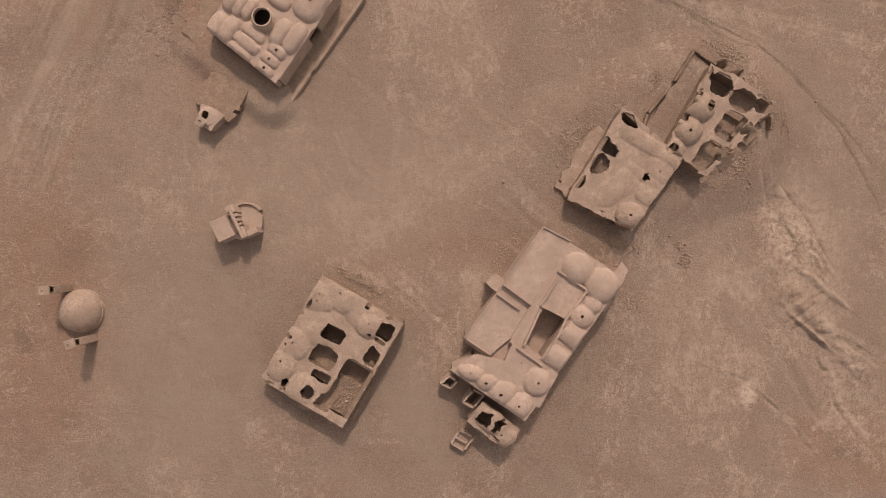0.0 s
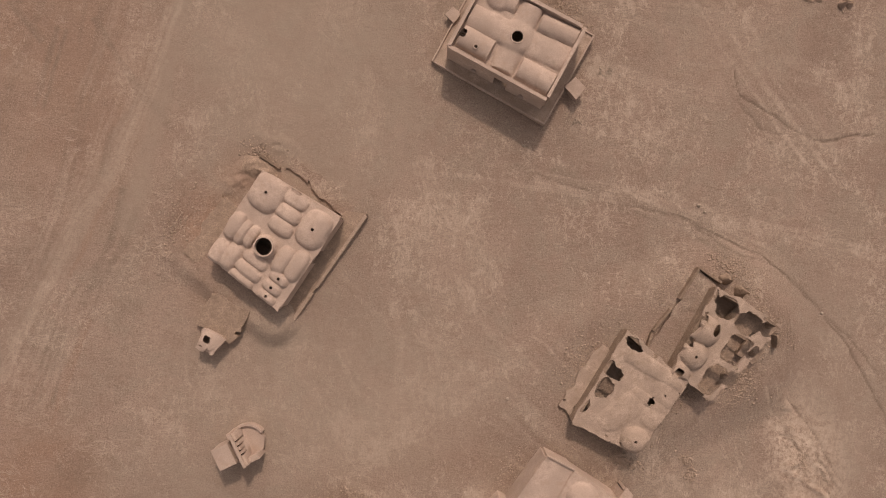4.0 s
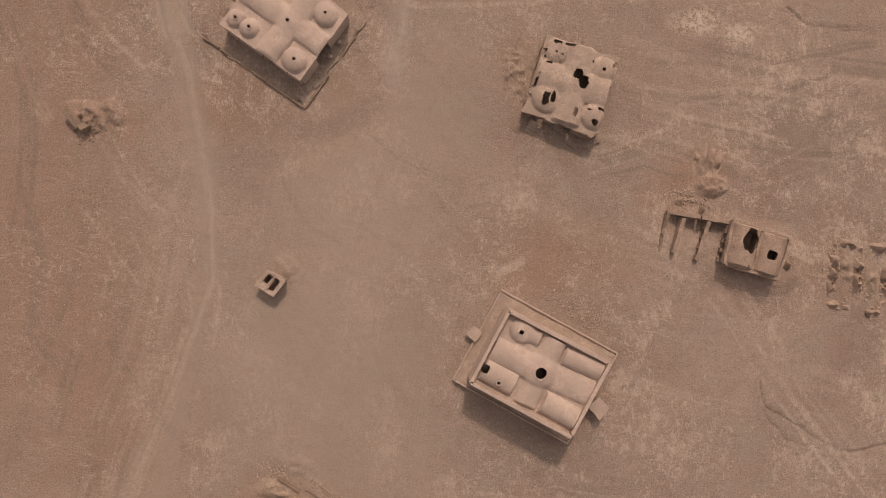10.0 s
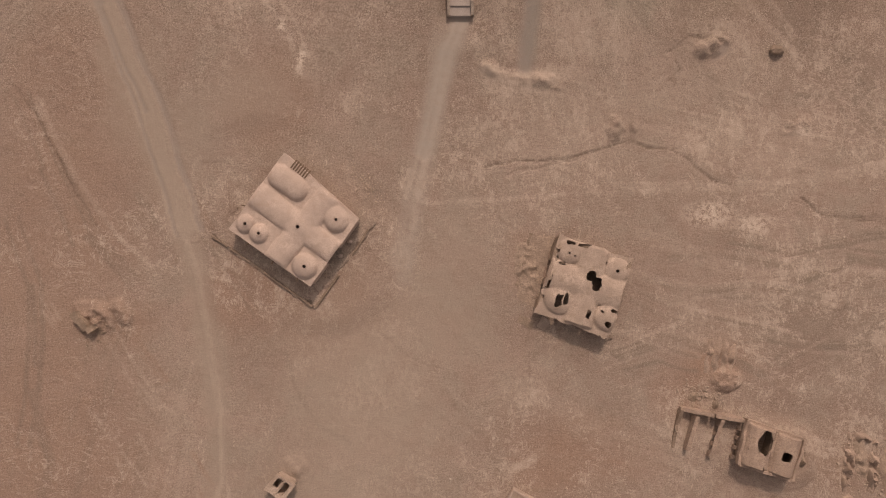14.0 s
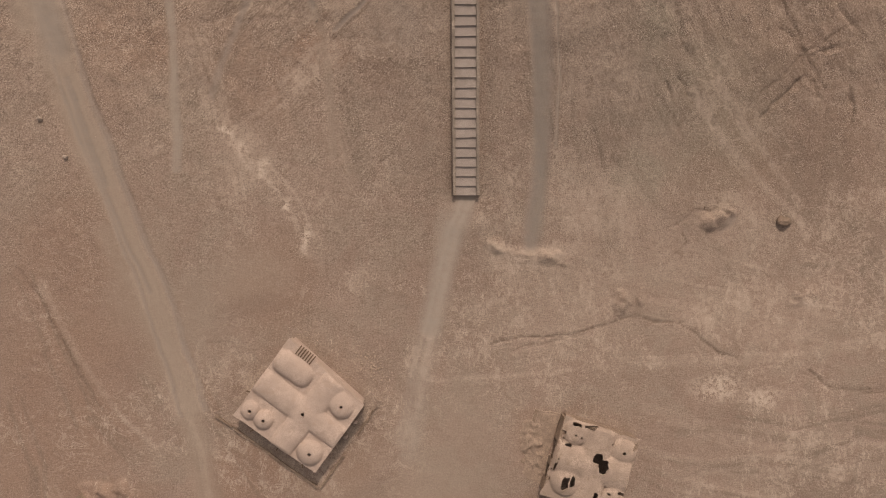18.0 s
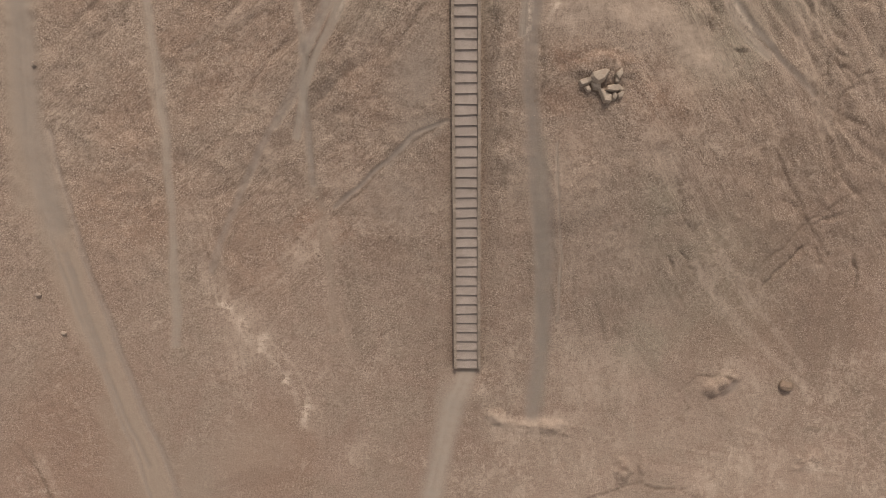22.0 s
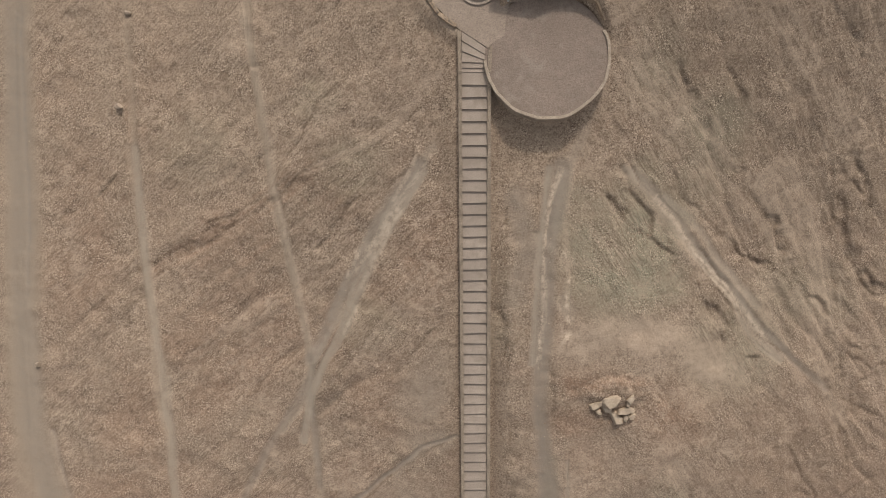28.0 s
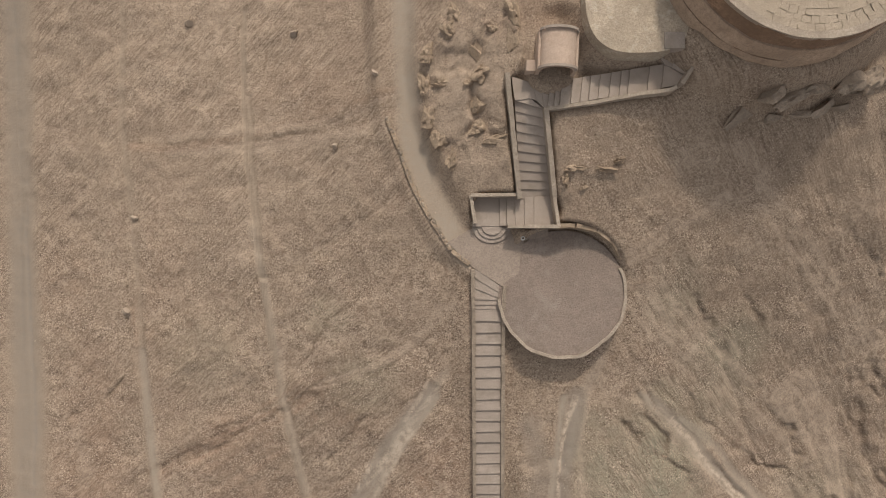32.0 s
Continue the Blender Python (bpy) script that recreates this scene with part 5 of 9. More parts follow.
patch('red', -33.8, 154.3, 4.0, 3.0, 0.45, 0)
patch('pale', -24.6, 142.0, 0.8, 1.2, 0.90, 0)
patch('ash', -7.9, 149.8, 3.0, 4.0, 0.50, 0)
patch('ash', -10.6, 136.0, 5.0, 4.0, 0.35, 0)
streak('slate', 0.35, 0.70, (-4.3, 144.9), (-8.0, 143.7), (-10.5, 141.1), (-13.7, 138.5), (-17.0, 135.9))
streak('slate', 1.30, 0.75, (4.8, 142.4), (6.1, 137.9), (6.8, 130.9), (6.9, 123.5), (6.3, 116.3), (5.7, 111.6))
streak('ash', 0.20, 0.70, (7.5, 142.4), (7.9, 136.7), (8.5, 129.7), (8.5, 122.8))
streak('dark', 0.25, 0.60, (5.8, 139.0), (7.0, 130.9), (7.1, 122.8))
patch('ash', -3.7, 114.3, 2.0, 3.0, 0.55, 0)
patch('grey', -34.8, 102.5, 6.0, 6.0, 0.50, 0)
patch('grey', -27.6, 107.8, 6.0, 4.0, 0.45, 0)
patch('grey', -40.6, 107.9, 4.0, 8.0, 0.50, 0)
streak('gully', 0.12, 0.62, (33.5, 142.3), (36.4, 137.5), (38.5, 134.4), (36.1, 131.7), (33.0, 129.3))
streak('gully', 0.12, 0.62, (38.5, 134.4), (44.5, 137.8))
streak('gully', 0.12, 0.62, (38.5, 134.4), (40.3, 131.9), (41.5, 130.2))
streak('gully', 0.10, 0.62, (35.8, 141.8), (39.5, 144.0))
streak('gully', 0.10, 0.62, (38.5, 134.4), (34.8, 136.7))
patch('dark', 38.5, 134.4, 0.8, 0.6, 0.80, 0)
patch('olive', 19.5, 132.3, 3.5, 3.5, 0.60, 0)
patch('dark', 17.2, 134.9, 1.0, 0.5, 0.50, 0)
patch('red', 43.6, 123.1, 6.0, 8.0, 0.45, 0)
patch('dark', 37.3, 140.6, 8.0, 5.0, 0.45, 0)
patch('dark', 44.1, 132.6, 5.0, 6.0, 0.40, 0)
strands('dark', 8, 2.00, 0.40, (13.5, 140.2), (15.3, 134.0), (17.2, 127.4), (16.4, 120.3))
strands('pale', 7, 0.80, 0.45, (27.4, 130.7), (30.7, 127.0), (34.1, 123.1), (39.7, 116.2))
strands('dark', 9, 2.40, 0.40, (36.1, 125.1), (40.4, 118.3), (43.4, 112.7), (49.6, 104.3))
strands('pale', 8, 1.60, 0.40, (-17.2, 134.4), (-23.2, 129.4), (-27.2, 126.1))
streak('grey', 0.60, 0.45, (-19.9, 143.7), (-19.7, 138.8), (-18.5, 135.6), (-17.7, 128.1), (-17.5, 121.6))
strands('pale', 8, 2.20, 0.40, (-33.4, 136.4), (-31.0, 129.4), (-29.8, 122.9), (-28.7, 116.4))
strands('dark', 7, 2.40, 0.35, (-24.3, 140.1), (-27.6, 134.5), (-32.4, 126.2))
strands('dark', 7, 2.00, 0.35, (-16.6, 132.5), (-15.5, 124.8), (-13.0, 117.0))
patch('pale', -27.9, 122.9, 2.4, 3.0, 0.70, -30)
patch('white', -29.5, 124.5, 1.1, 0.7, 0.80, -20)
patch('white', -22.5, 116.0, 0.5, 0.9, 0.80, 0)
patch('white', -20.6, 112.4, 0.5, 1.6, 0.70, -15)
patch('white', -25.7, 120.0, 0.5, 1.3, 0.60, -10)
streak('gully', 0.10, 0.62, (0.7, 99.5), (4.8, 99.9), (9.6, 100.6), (14.5, 101.7), (16.6, 102.4), (20.1, 102.3), (24.4, 101.5), (27.9, 99.1), (31.5, 97.0))
streak('gully', 0.10, 0.62, (40.0, 95.6), (42.1, 93.9), (44.9, 93.5), (51.2, 93.5))
streak('gully', 0.10, 0.50, (-54.3, 109.1), (-51.8, 105.8), (-49.9, 101.9), (-47.4, 95.9), (-44.8, 92.0))
streak('gully', 0.10, 0.60, (23.0, 110.1), (24.7, 111.6), (24.0, 112.5))
strands('dark', 6, 1.20, 0.50, (23.5, 88.6), (29.2, 89.3), (34.1, 87.9), (39.1, 87.9), (44.8, 89.3))
strands('pale', 5, 2.10, 0.24, (23.5, 88.6), (29.2, 89.3), (34.1, 87.9), (39.1, 87.9), (44.8, 89.3))
strands('dark', 6, 1.20, 0.50, (26.3, 84.5), (31.9, 83.1), (39.0, 84.4), (46.2, 87.2))
strands('pale', 5, 2.10, 0.24, (26.3, 84.5), (31.9, 83.1), (39.0, 84.4), (46.2, 87.2))
strands('dark', 6, 1.20, 0.50, (19.3, 84.5), (24.9, 81.7), (31.2, 79.6), (37.5, 80.3))
strands('pale', 5, 2.10, 0.24, (19.3, 84.5), (24.9, 81.7), (31.2, 79.6), (37.5, 80.3))
strands('dark', 6, 1.20, 0.50, (31.3, 91.4), (39.1, 90.0), (46.3, 91.4), (51.2, 92.1))
strands('pale', 5, 2.10, 0.24, (31.3, 91.4), (39.1, 90.0), (46.3, 91.4), (51.2, 92.1))
strands('dark', 6, 1.20, 0.50, (37.5, 75.4), (42.5, 78.2), (47.5, 78.8), (50.9, 80.9))
strands('pale', 5, 2.10, 0.24, (37.5, 75.4), (42.5, 78.2), (47.5, 78.8), (50.9, 80.9))
strands('dark', 6, 1.20, 0.50, (17.8, 75.5), (22.0, 76.9), (26.9, 75.5))
strands('pale', 5, 2.10, 0.24, (17.8, 75.5), (22.0, 76.9), (26.9, 75.5))
patch('dark', 16.5, 103.7, 0.7, 0.9, 0.70, 0)
patch('dark', 41.1, 108.5, 2.2, 0.5, 0.60, 0)
patch('white', 40.3, 104.9, 1.2, 1.3, 0.50, 0)
patch('dark', 47.0, 112.1, 5.0, 4.0, 0.35, 0)
patch('red', 31.1, 77.5, 4.0, 4.0, 0.50, 0)
strands('pale', 6, 1.00, 0.50, (-51.7, 107.1), (-47.4, 97.9), (-42.9, 91.3), (-39.0, 87.3))
strands('dark', 7, 1.60, 0.45, (-53.0, 107.8), (-49.9, 99.9), (-46.2, 91.3), (-41.0, 85.3))
strands('dark', 6, 1.50, 0.40, (-54.6, 93.3), (-52.1, 85.3), (-52.1, 76.0), (-53.4, 66.7))
streak('gully', 0.12, 0.60, (36.4, 50.0), (37.1, 46.4), (40.7, 43.6), (45.0, 41.1), (49.4, 40.7), (54.3, 41.4))
strands('pale', 6, 1.35, 0.30, (27.8, 33.1), (34.2, 30.2), (42.1, 28.7), (54.3, 25.8))
streak('dark', 1.00, 0.40, (13.6, 36.7), (20.7, 33.2), (29.2, 31.0), (34.9, 26.7))
strands('dark', 5, 1.00, 0.40, (13.6, 36.0), (20.7, 32.5), (29.2, 30.3), (34.9, 26.0))
strands('pale', 7, 1.80, 0.30, (-4.5, 36.1), (-1.0, 32.7), (2.4, 29.2), (4.5, 25.0))
strands('pale', 6, 2.10, 0.24, (-13.5, 23.1), (-10.7, 21.0), (-7.3, 18.2))
strands('pale', 8, 2.10, 0.30, (-34.4, 70.5), (-36.5, 56.9), (-38.5, 46.6), (-42.6, 33.7), (-47.9, 24.2))
strands('pale', 7, 2.10, 0.30, (-39.1, 68.4), (-37.1, 63.7), (-39.2, 54.8), (-43.2, 45.3))
strands('red', 6, 1.00, 0.60, (3.2, 64.6), (10.9, 64.3), (17.9, 62.9))
strands('dark', 6, 1.60, 0.45, (-52.5, 73.1), (-50.5, 65.0), (-51.8, 56.8), (-48.5, 52.8))
patch('pale', 4.6, 72.9, 3.5, 2.0, 0.50, 10)
strands('pale', 7, 3.00, 0.27, (-11.3, 76.3), (-8.6, 72.1), (-4.4, 68.7), (-0.3, 66.0))
strands('pale', 6, 2.25, 0.24, (20.7, 61.9), (22.9, 54.9), (29.2, 48.6))
streak('dark', 0.30, 0.50, (-22.9, 77.5), (-21.6, 72.7), (-18.9, 68.6), (-15.4, 66.6))
strands('pale', 8, 1.95, 0.24, (-10.1, 2.9), (-4.5, 5.0), (0.4, 7.1), (6.1, 10.0))
strands('pale', 6, 1.50, 0.24, (2.5, 29.7), (4.7, 25.5), (6.1, 20.6))
strands('pale', 8, 2.25, 0.36, (-12.2, 14.8), (-10.1, 10.6), (-6.6, 7.8))
strands('pale', 7, 3.00, 0.30, (-6.6, 23.3), (-3.8, 17.7), (1.1, 14.2))
patch('white', 44.3, 1.5, 3.5, 6.0, 0.50, 25)
patch('white', 39.2, -18.6, 1.0, 2.2, 0.60, 0)
strands('pale', 6, 1.80, 0.30, (-44.5, 21.5), (-46.6, 14.6), (-49.9, 7.7))
strands('dark', 6, 1.00, 0.50, (44.3, -14.3), (47.2, -20.1), (49.5, -24.4))
strands('pale', 5, 1.80, 0.30, (43.6, -14.3), (46.5, -19.4), (49.5, -23.7))
patch('dark', -51.3, -11.0, 1.2, 2.4, 0.60, 20)
patch('dark', -45.9, -20.7, 1.6, 1.4, 0.50, 0)
patch('white', -0.3, -8.4, 0.5, 0.4, 0.70, 0)
patch('pale', 4.7, -4.2, 3.0, 3.0, 0.50, 0)
patch('dark', 17.2, 130.2, 7.0, 6.0, 0.50, 20)
patch('dark', 42.0, 119.5, 6.0, 9.0, 0.50, 10)
patch('dark', 35.8, 129.9, 6.0, 5.0, 0.45, 0)
patch('pale', 15.4, 115.7, 8.0, 5.0, 0.45, 0)
patch('pale', 28.9, 113.8, 6.0, 4.0, 0.40, 0)
patch('slate', 30.5, 113.9, 1.6, 0.7, 0.50, 35)
strands('dark', 12, 2.20, 0.60, (17.5, 134.3), (19.3, 129.7), (23.3, 124.3))
strands('dark', 12, 2.60, 0.55, (6.6, 132.9), (7.8, 127.0), (9.0, 120.9))
strands('pale', 10, 1.20, 0.50, (24.8, 129.9), (29.8, 123.9), (34.0, 119.4), (40.0, 113.9))
strands('dark', 12, 2.20, 0.50, (39.4, 124.2), (44.3, 116.0), (48.6, 109.0))
strands('dark', 9, 1.60, 0.50, (13.1, 130.6), (14.9, 124.7), (15.9, 119.7))
scarp(0.25, 0.40, (22.6, 131.1), (24.7, 128.1), (27.6, 125.8))
scarp(0.30, 0.45, (23.3, 113.8), (26.1, 115.9), (30.0, 115.2))
scarp(0.30, 0.40, (44.7, 129.6), (45.9, 124.3), (48.7, 120.9))
scarp(0.25, 0.35, (18.9, 133.2), (21.8, 129.2), (22.8, 125.6))
scarp(0.28, 0.55, (38.0, 134.5), (39.0, 132.1), (36.3, 129.3), (33.2, 126.6))
scarp(0.28, 0.55, (38.4, 133.9), (43.3, 135.3))
scarp(0.28, 0.55, (39.0, 132.1), (41.0, 129.5))
strands('dark', 8, 1.40, 0.50, (18.3, 86.2), (26.7, 84.2), (36.0, 85.0), (44.6, 82.9), (53.1, 84.4))
strands('pale', 6, 1.50, 0.40, (18.3, 86.2), (26.7, 84.2), (36.0, 85.0), (44.6, 82.9), (53.1, 84.4))
strands('dark', 8, 1.40, 0.50, (23.2, 81.4), (31.0, 80.0), (39.5, 77.9), (48.1, 77.3))
strands('pale', 6, 1.50, 0.40, (23.2, 81.4), (31.0, 80.0), (39.5, 77.9), (48.1, 77.3))
strands('dark', 8, 1.40, 0.50, (16.8, 77.1), (22.5, 79.2), (29.5, 77.2), (35.9, 74.4))
strands('pale', 6, 1.50, 0.40, (16.8, 77.1), (22.5, 79.2), (29.5, 77.2), (35.9, 74.4))
strands('dark', 8, 1.40, 0.50, (30.4, 89.2), (37.5, 87.8), (45.4, 88.6), (53.2, 87.3))
strands('pale', 6, 1.50, 0.40, (30.4, 89.2), (37.5, 87.8), (45.4, 88.6), (53.2, 87.3))
patch('dark', 42.4, 81.5, 9.0, 6.0, 0.35, 0)
patch('red', 12.6, 67.4, 6.0, 3.0, 0.50, 0)
scarp(0.30, 0.35, (39.9, 10.1), (42.1, 4.4), (45.8, 0.1), (49.4, -4.3))
strands('pale', 6, 1.20, 0.50, (39.9, 10.1), (42.1, 4.4), (45.8, 0.1), (49.4, -4.3))
scarp(0.30, 0.35, (42.8, -7.1), (46.2, -9.9), (51.6, -11.5), (56.1, -14.4))
strands('pale', 6, 1.20, 0.50, (42.8, -7.1), (46.2, -9.9), (51.6, -11.5), (56.1, -14.4))
scarp(0.30, 0.35, (34.1, -14.2), (39.2, -17.1), (43.5, -21.5), (47.2, -25.9))
strands('pale', 6, 1.20, 0.50, (34.1, -14.2), (39.2, -17.1), (43.5, -21.5), (47.2, -25.9))
scarp(0.30, 0.35, (48.0, -14.3), (50.1, -20.1), (53.9, -24.5))
strands('pale', 6, 1.20, 0.50, (48.0, -14.3), (50.1, -20.1), (53.9, -24.5))
patch('dark', 51.7, -25.9, 2.5, 1.6, 0.70, -20)
patch('dark', 29.7, -0.6, 1.2, 0.8, 0.60, 0)
patch('red', 54.6, -28.8, 3.0, 2.5, 0.60, 0)
patch('red', -7.7, 164.0, 3.0, 6.5, 0.60, -22)
patch('red', -15.5, 157.5, 3.5, 6.0, 0.50, -40)
patch('red', -28.0, 151.5, 8.0, 3.5, 0.55, 35)
patch('red', -40.0, 146.0, 4.0, 7.0, 0.45, -10)
patch('red', -19.7, 133.5, 3.0, 2.6, 0.75, 30)
patch('red', -46.0, 162.0, 5.0, 7.0, 0.45, -10)
patch('red', -30.0, 166.0, 6.0, 3.0, 0.60, 40)
patch('red', -15.9, 171.0, 3.0, 3.0, 0.50, 0)
patch('pale', 9.0, 155.8, 5.0, 2.2, 1.20, 10)
patch('pale', 15.5, 155.6, 5.0, 2.4, 1.20, -15)
patch('pale', 22.5, 152.6, 5.5, 2.6, 1.20, -20)
patch('pale', 20.5, 148.8, 4.0, 2.2, 0.50, -20)
patch('olive', 14.0, 166.5, 3.5, 6.0, 0.85, 10)
patch('olive', 16.0, 161.3, 5.0, 2.6, 0.80, -15)
patch('red', 9.4, 151.2, 3.2, 0.9, 0.95, -8)
patch('red', 13.6, 151.0, 2.6, 0.7, 0.80, -8)
patch('red', 18.3, 147.6, 1.6, 3.6, 0.80, 35)
patch('red', 8.6, 146.6, 2.4, 1.6, 0.60, 0)
patch('pale', 9.0, 138.5, 7.0, 7.0, 0.50, 0)
patch('pale', 14.0, 130.0, 7.0, 5.0, 0.60, 0)
patch('pale', 19.0, 141.5, 5.0, 3.0, 0.35, -30)
patch('red', 45.5, -0.5, 4.0, 8.0, 0.55, 15)
strands('pale', 9, 2.6, 0.60, (42.7, 8.2), (46.6, 1.5), (51.4, -5.2))
strands('gully', 7, 2.6, 0.45, (42.7, 8.2), (46.6, 1.5), (51.4, -5.2))
strands('pale', 7, 2.0, 0.60, (43.5, -9.0), (47.0, -6.5), (51.2, -4.6))
strands('gully', 5, 2.0, 0.45, (43.5, -9.0), (47.0, -6.5), (51.2, -4.6))
patch('dark', 12.2, 145.4, 2.6, 1.3, 0.55, -10)
scarp(0.45, 0.50, (8.2, 150.9), (9.7, 151.2), (11.1, 152.0), (12.3, 151.7), (13.5, 150.8), (15.5, 150.3))
scarp(0.30, 0.35, (5.6, 152.0), (6.0, 148.5), (5.9, 146.1), (7.0, 144.9))
streak('dark', 0.30, 0.60, (5.6, 152.0), (6.0, 148.5), (5.9, 146.1), (7.0, 144.9))
streak('slate', 1.90, 0.60, (-49.0, 134.0), (-52.0, 146.0), (-52.8, 160.0), (-52.8, 176.0), (-52.6, 192.0), (-51.6, 216.0))
strands('slate', 6, 1.60, 0.60, (-52.6, 160.0), (-52.8, 176.0), (-52.6, 192.0), (-51.6, 214.0))
strands('dark', 6, 1.50, 0.50, (-53.0, 150.0), (-53.2, 170.0), (-52.8, 190.0), (-51.8, 214.0))
strands('slate', 5, 1.50, 0.50, (-34.3, 91.8), (-38.7, 105.9), (-43.5, 118.4), (-47.7, 130.7), (-51.3, 144.1))
strands('dark', 8, 2.60, 0.25, (-55.0, 40.0), (-50.0, 55.0), (-46.0, 68.0), (-42.0, 84.0))
strands('dark', 8, 2.60, 0.25, (-52.0, 20.0), (-47.0, 36.0), (-43.0, 52.0), (-40.0, 66.0))


GZ = terrain(MX, MY)
# trodden tracks are smooth
worn_in = 0.85 * np.clip(MARK["grey"] + MARK["ash"], 0, 1) * ((np.abs(MX + 2.3) > 4) & (MY > 100) & (MY < 184) | (np.abs(MX) > 42))
GZ = GZ * (1 - worn_in) + (land(MX, MY) + 0.1 * fbm(MX, MY, 9, 3, 3)) * worn_in
GZ = GZ - 0.8 * CUT - 0.30 * MARK["gully"] - 0.05 * MARK["grey"] - 0.12 * MARK["slate"] + 0.04 * MARK["pale"]
# clods and pits of the untrodden crust
untrodden = 1 - np.clip(1.2 * MARK["grey"] + 1.2 * MARK["ash"] + MARK["slate"] + 0.9 * MARK["olive"], 0, 0.92)
GZ = GZ + untrodden * (0.026 + 0.060 * smooth((MY - 100) / 30) * smooth((196 - MY) / 8)) * fbm(0.9 * MX + 0.45 * MY, 0.9 * MY - 0.45 * MX, 0.75, 2, 15) * np.clip(0.6 + 0.9 * fbm(MX, MY, 5.0, 3, 16), 0.15, 1.2)
GZ[MX ** 2 + (MY - 100) ** 2 > 400 ** 2] -= 0.5
nx, ny = MX.shape
index = np.arange(nx * ny).reshape(nx, ny)
ground_mesh = bpy.data.meshes.new("ground")
quads = np.stack([index[:-1, :-1], index[1:, :-1], index[1:, 1:], index[:-1, 1:]], -1).reshape(-1, 4)
ground_mesh.vertices.add(nx * ny)
ground_mesh.vertices.foreach_set("co", np.stack([MX, MY, GZ], -1).astype(np.float32).ravel())
ground_mesh.loops.add(quads.size)
ground_mesh.loops.foreach_set("vertex_index", quads.astype(np.int32).ravel())
ground_mesh.polygons.add(len(quads))
ground_mesh.polygons.foreach_set("loop_start", np.arange(0, quads.size, 4, dtype=np.int32))
ground_mesh.update(calc_edges=True)
ground_mesh.validate()
ground_mesh.polygons.foreach_set("use_smooth", np.ones(len(quads), bool))
for layer in LAYERS:
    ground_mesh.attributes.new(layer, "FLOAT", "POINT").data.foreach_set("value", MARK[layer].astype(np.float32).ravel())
ground = tagged(new("ground", ground_mesh), "dry brown desert earth with pale washes and tyre tracks", "ground", kind="structure")


def earth():
    m = bpy.data.materials.new("desert_earth")
    m.use_nodes = True
    n, links = m.node_tree.nodes, m.node_tree.links
    shader = n["Principled BSDF"]
    shader.inputs["Roughness"].default_value = 0.95
    shader.inputs["Specular IOR Level"].default_value = 0.1
    where = n.new("ShaderNodeNewGeometry")

    def cloud(scale, detail, roughness=0.55, stretch=None, turn=0.0, warp=0.0):
        t = n.new("ShaderNodeTexNoise")
        t.inputs["Scale"].default_value, t.inputs["Detail"].default_value, t.inputs["Roughness"].default_value = scale, detail, roughness
        t.inputs["Distortion"].default_value = warp
        source = where.outputs["Position"]
        if stretch:
            mp = n.new("ShaderNodeMapping")
            mp.inputs["Scale"].default_value = stretch
            mp.inputs["Rotation"].default_value = (0, 0, radians(turn))
            links.new(source, mp.inputs["Vector"])
            source = mp.outputs["Vector"]
        links.new(source, t.inputs["Vector"])
        return t.outputs["Fac"]

    def ramp(fac, low, high, a=0.0, b=1.0):
        r = n.new("ShaderNodeMapRange")
        for key, value in (("From Min", low), ("From Max", high), ("To Min", a), ("To Max", b)):
            r.inputs[key].default_value = value
        links.new(fac, r.inputs["Value"])
        return r.outputs["Result"]

    def math_node(op, a, b):
        x = n.new("ShaderNodeMath")
        x.operation, x.use_clamp = op, op == "MULTIPLY"
        for socket, v in zip(x.inputs, (a, b)):
            if isinstance(v, (int, float)):
                socket.default_value = v
            else:
                links.new(v, socket)
        return x.outputs[0]

    def mix(fac, a, b):
        x = n.new("ShaderNodeMix")
        x.data_type = "RGBA"
        links.new(fac, x.inputs[0])
        for socket, v in ((x.inputs[6], a), (x.inputs[7], b)):
            if isinstance(v, tuple):
                socket.default_value = (*v, 1)
            else:
                links.new(v, socket)
        return x.outputs[2]

    def layer(name):
        a = n.new("ShaderNodeAttribute")
        a.attribute_name = name
        return a.outputs["Fac"]

    def strand(turn, along, across):
        t = n.new("ShaderNodeTexNoise")
        t.inputs["Scale"].default_value, t.inputs["Detail"].default_value, t.inputs["Roughness"].default_value = 1.0, 5, 0.6
        t.inputs["Distortion"].default_value = 0.35
        mp = n.new("ShaderNodeMapping")
        mp.vector_type = "TEXTURE"
        mp.inputs["Scale"].default_value, mp.inputs["Rotation"].default_value = (along, across, 3), (0, 0, radians(turn))
        links.new(where.outputs["Position"], mp.inputs["Vector"])
        links.new(mp.outputs["Vector"], t.inputs["Vector"])
        return t.outputs["Fac"]

    broad, middle = cloud(0.05, 5, 0.6, warp=0.6), cloud(0.22, 8, 0.66, warp=0.6)
    zones = cloud(0.07, 4, 0.6, warp=1.0)
    grain, gravel, grit, pebble = cloud(1.5, 8, 0.78), cloud(4.8, 2, 0.7), cloud(8.5, 3, 0.8), cloud(7.0, 1.5, 0.6)
    flecks = cloud(1.3, 7, 0.70, (1.0, 0.62, 1.0), 24, 0.6)
    clots = cloud(0.42, 10, 0.72, (1.0, 0.6, 1.0), 24, 0.6)
    place = n.new("ShaderNodeSeparateXYZ")
    links.new(where.outputs["Position"], place.inputs["Vector"])
    upland = ramp(place.outputs["Y"], 100, 150)
    out = mix(ramp(broad, 0.38, 0.62), BASE_A, BASE_B)
    out = mix(ramp(middle, 0.42, 0.60), out, BASE_C)
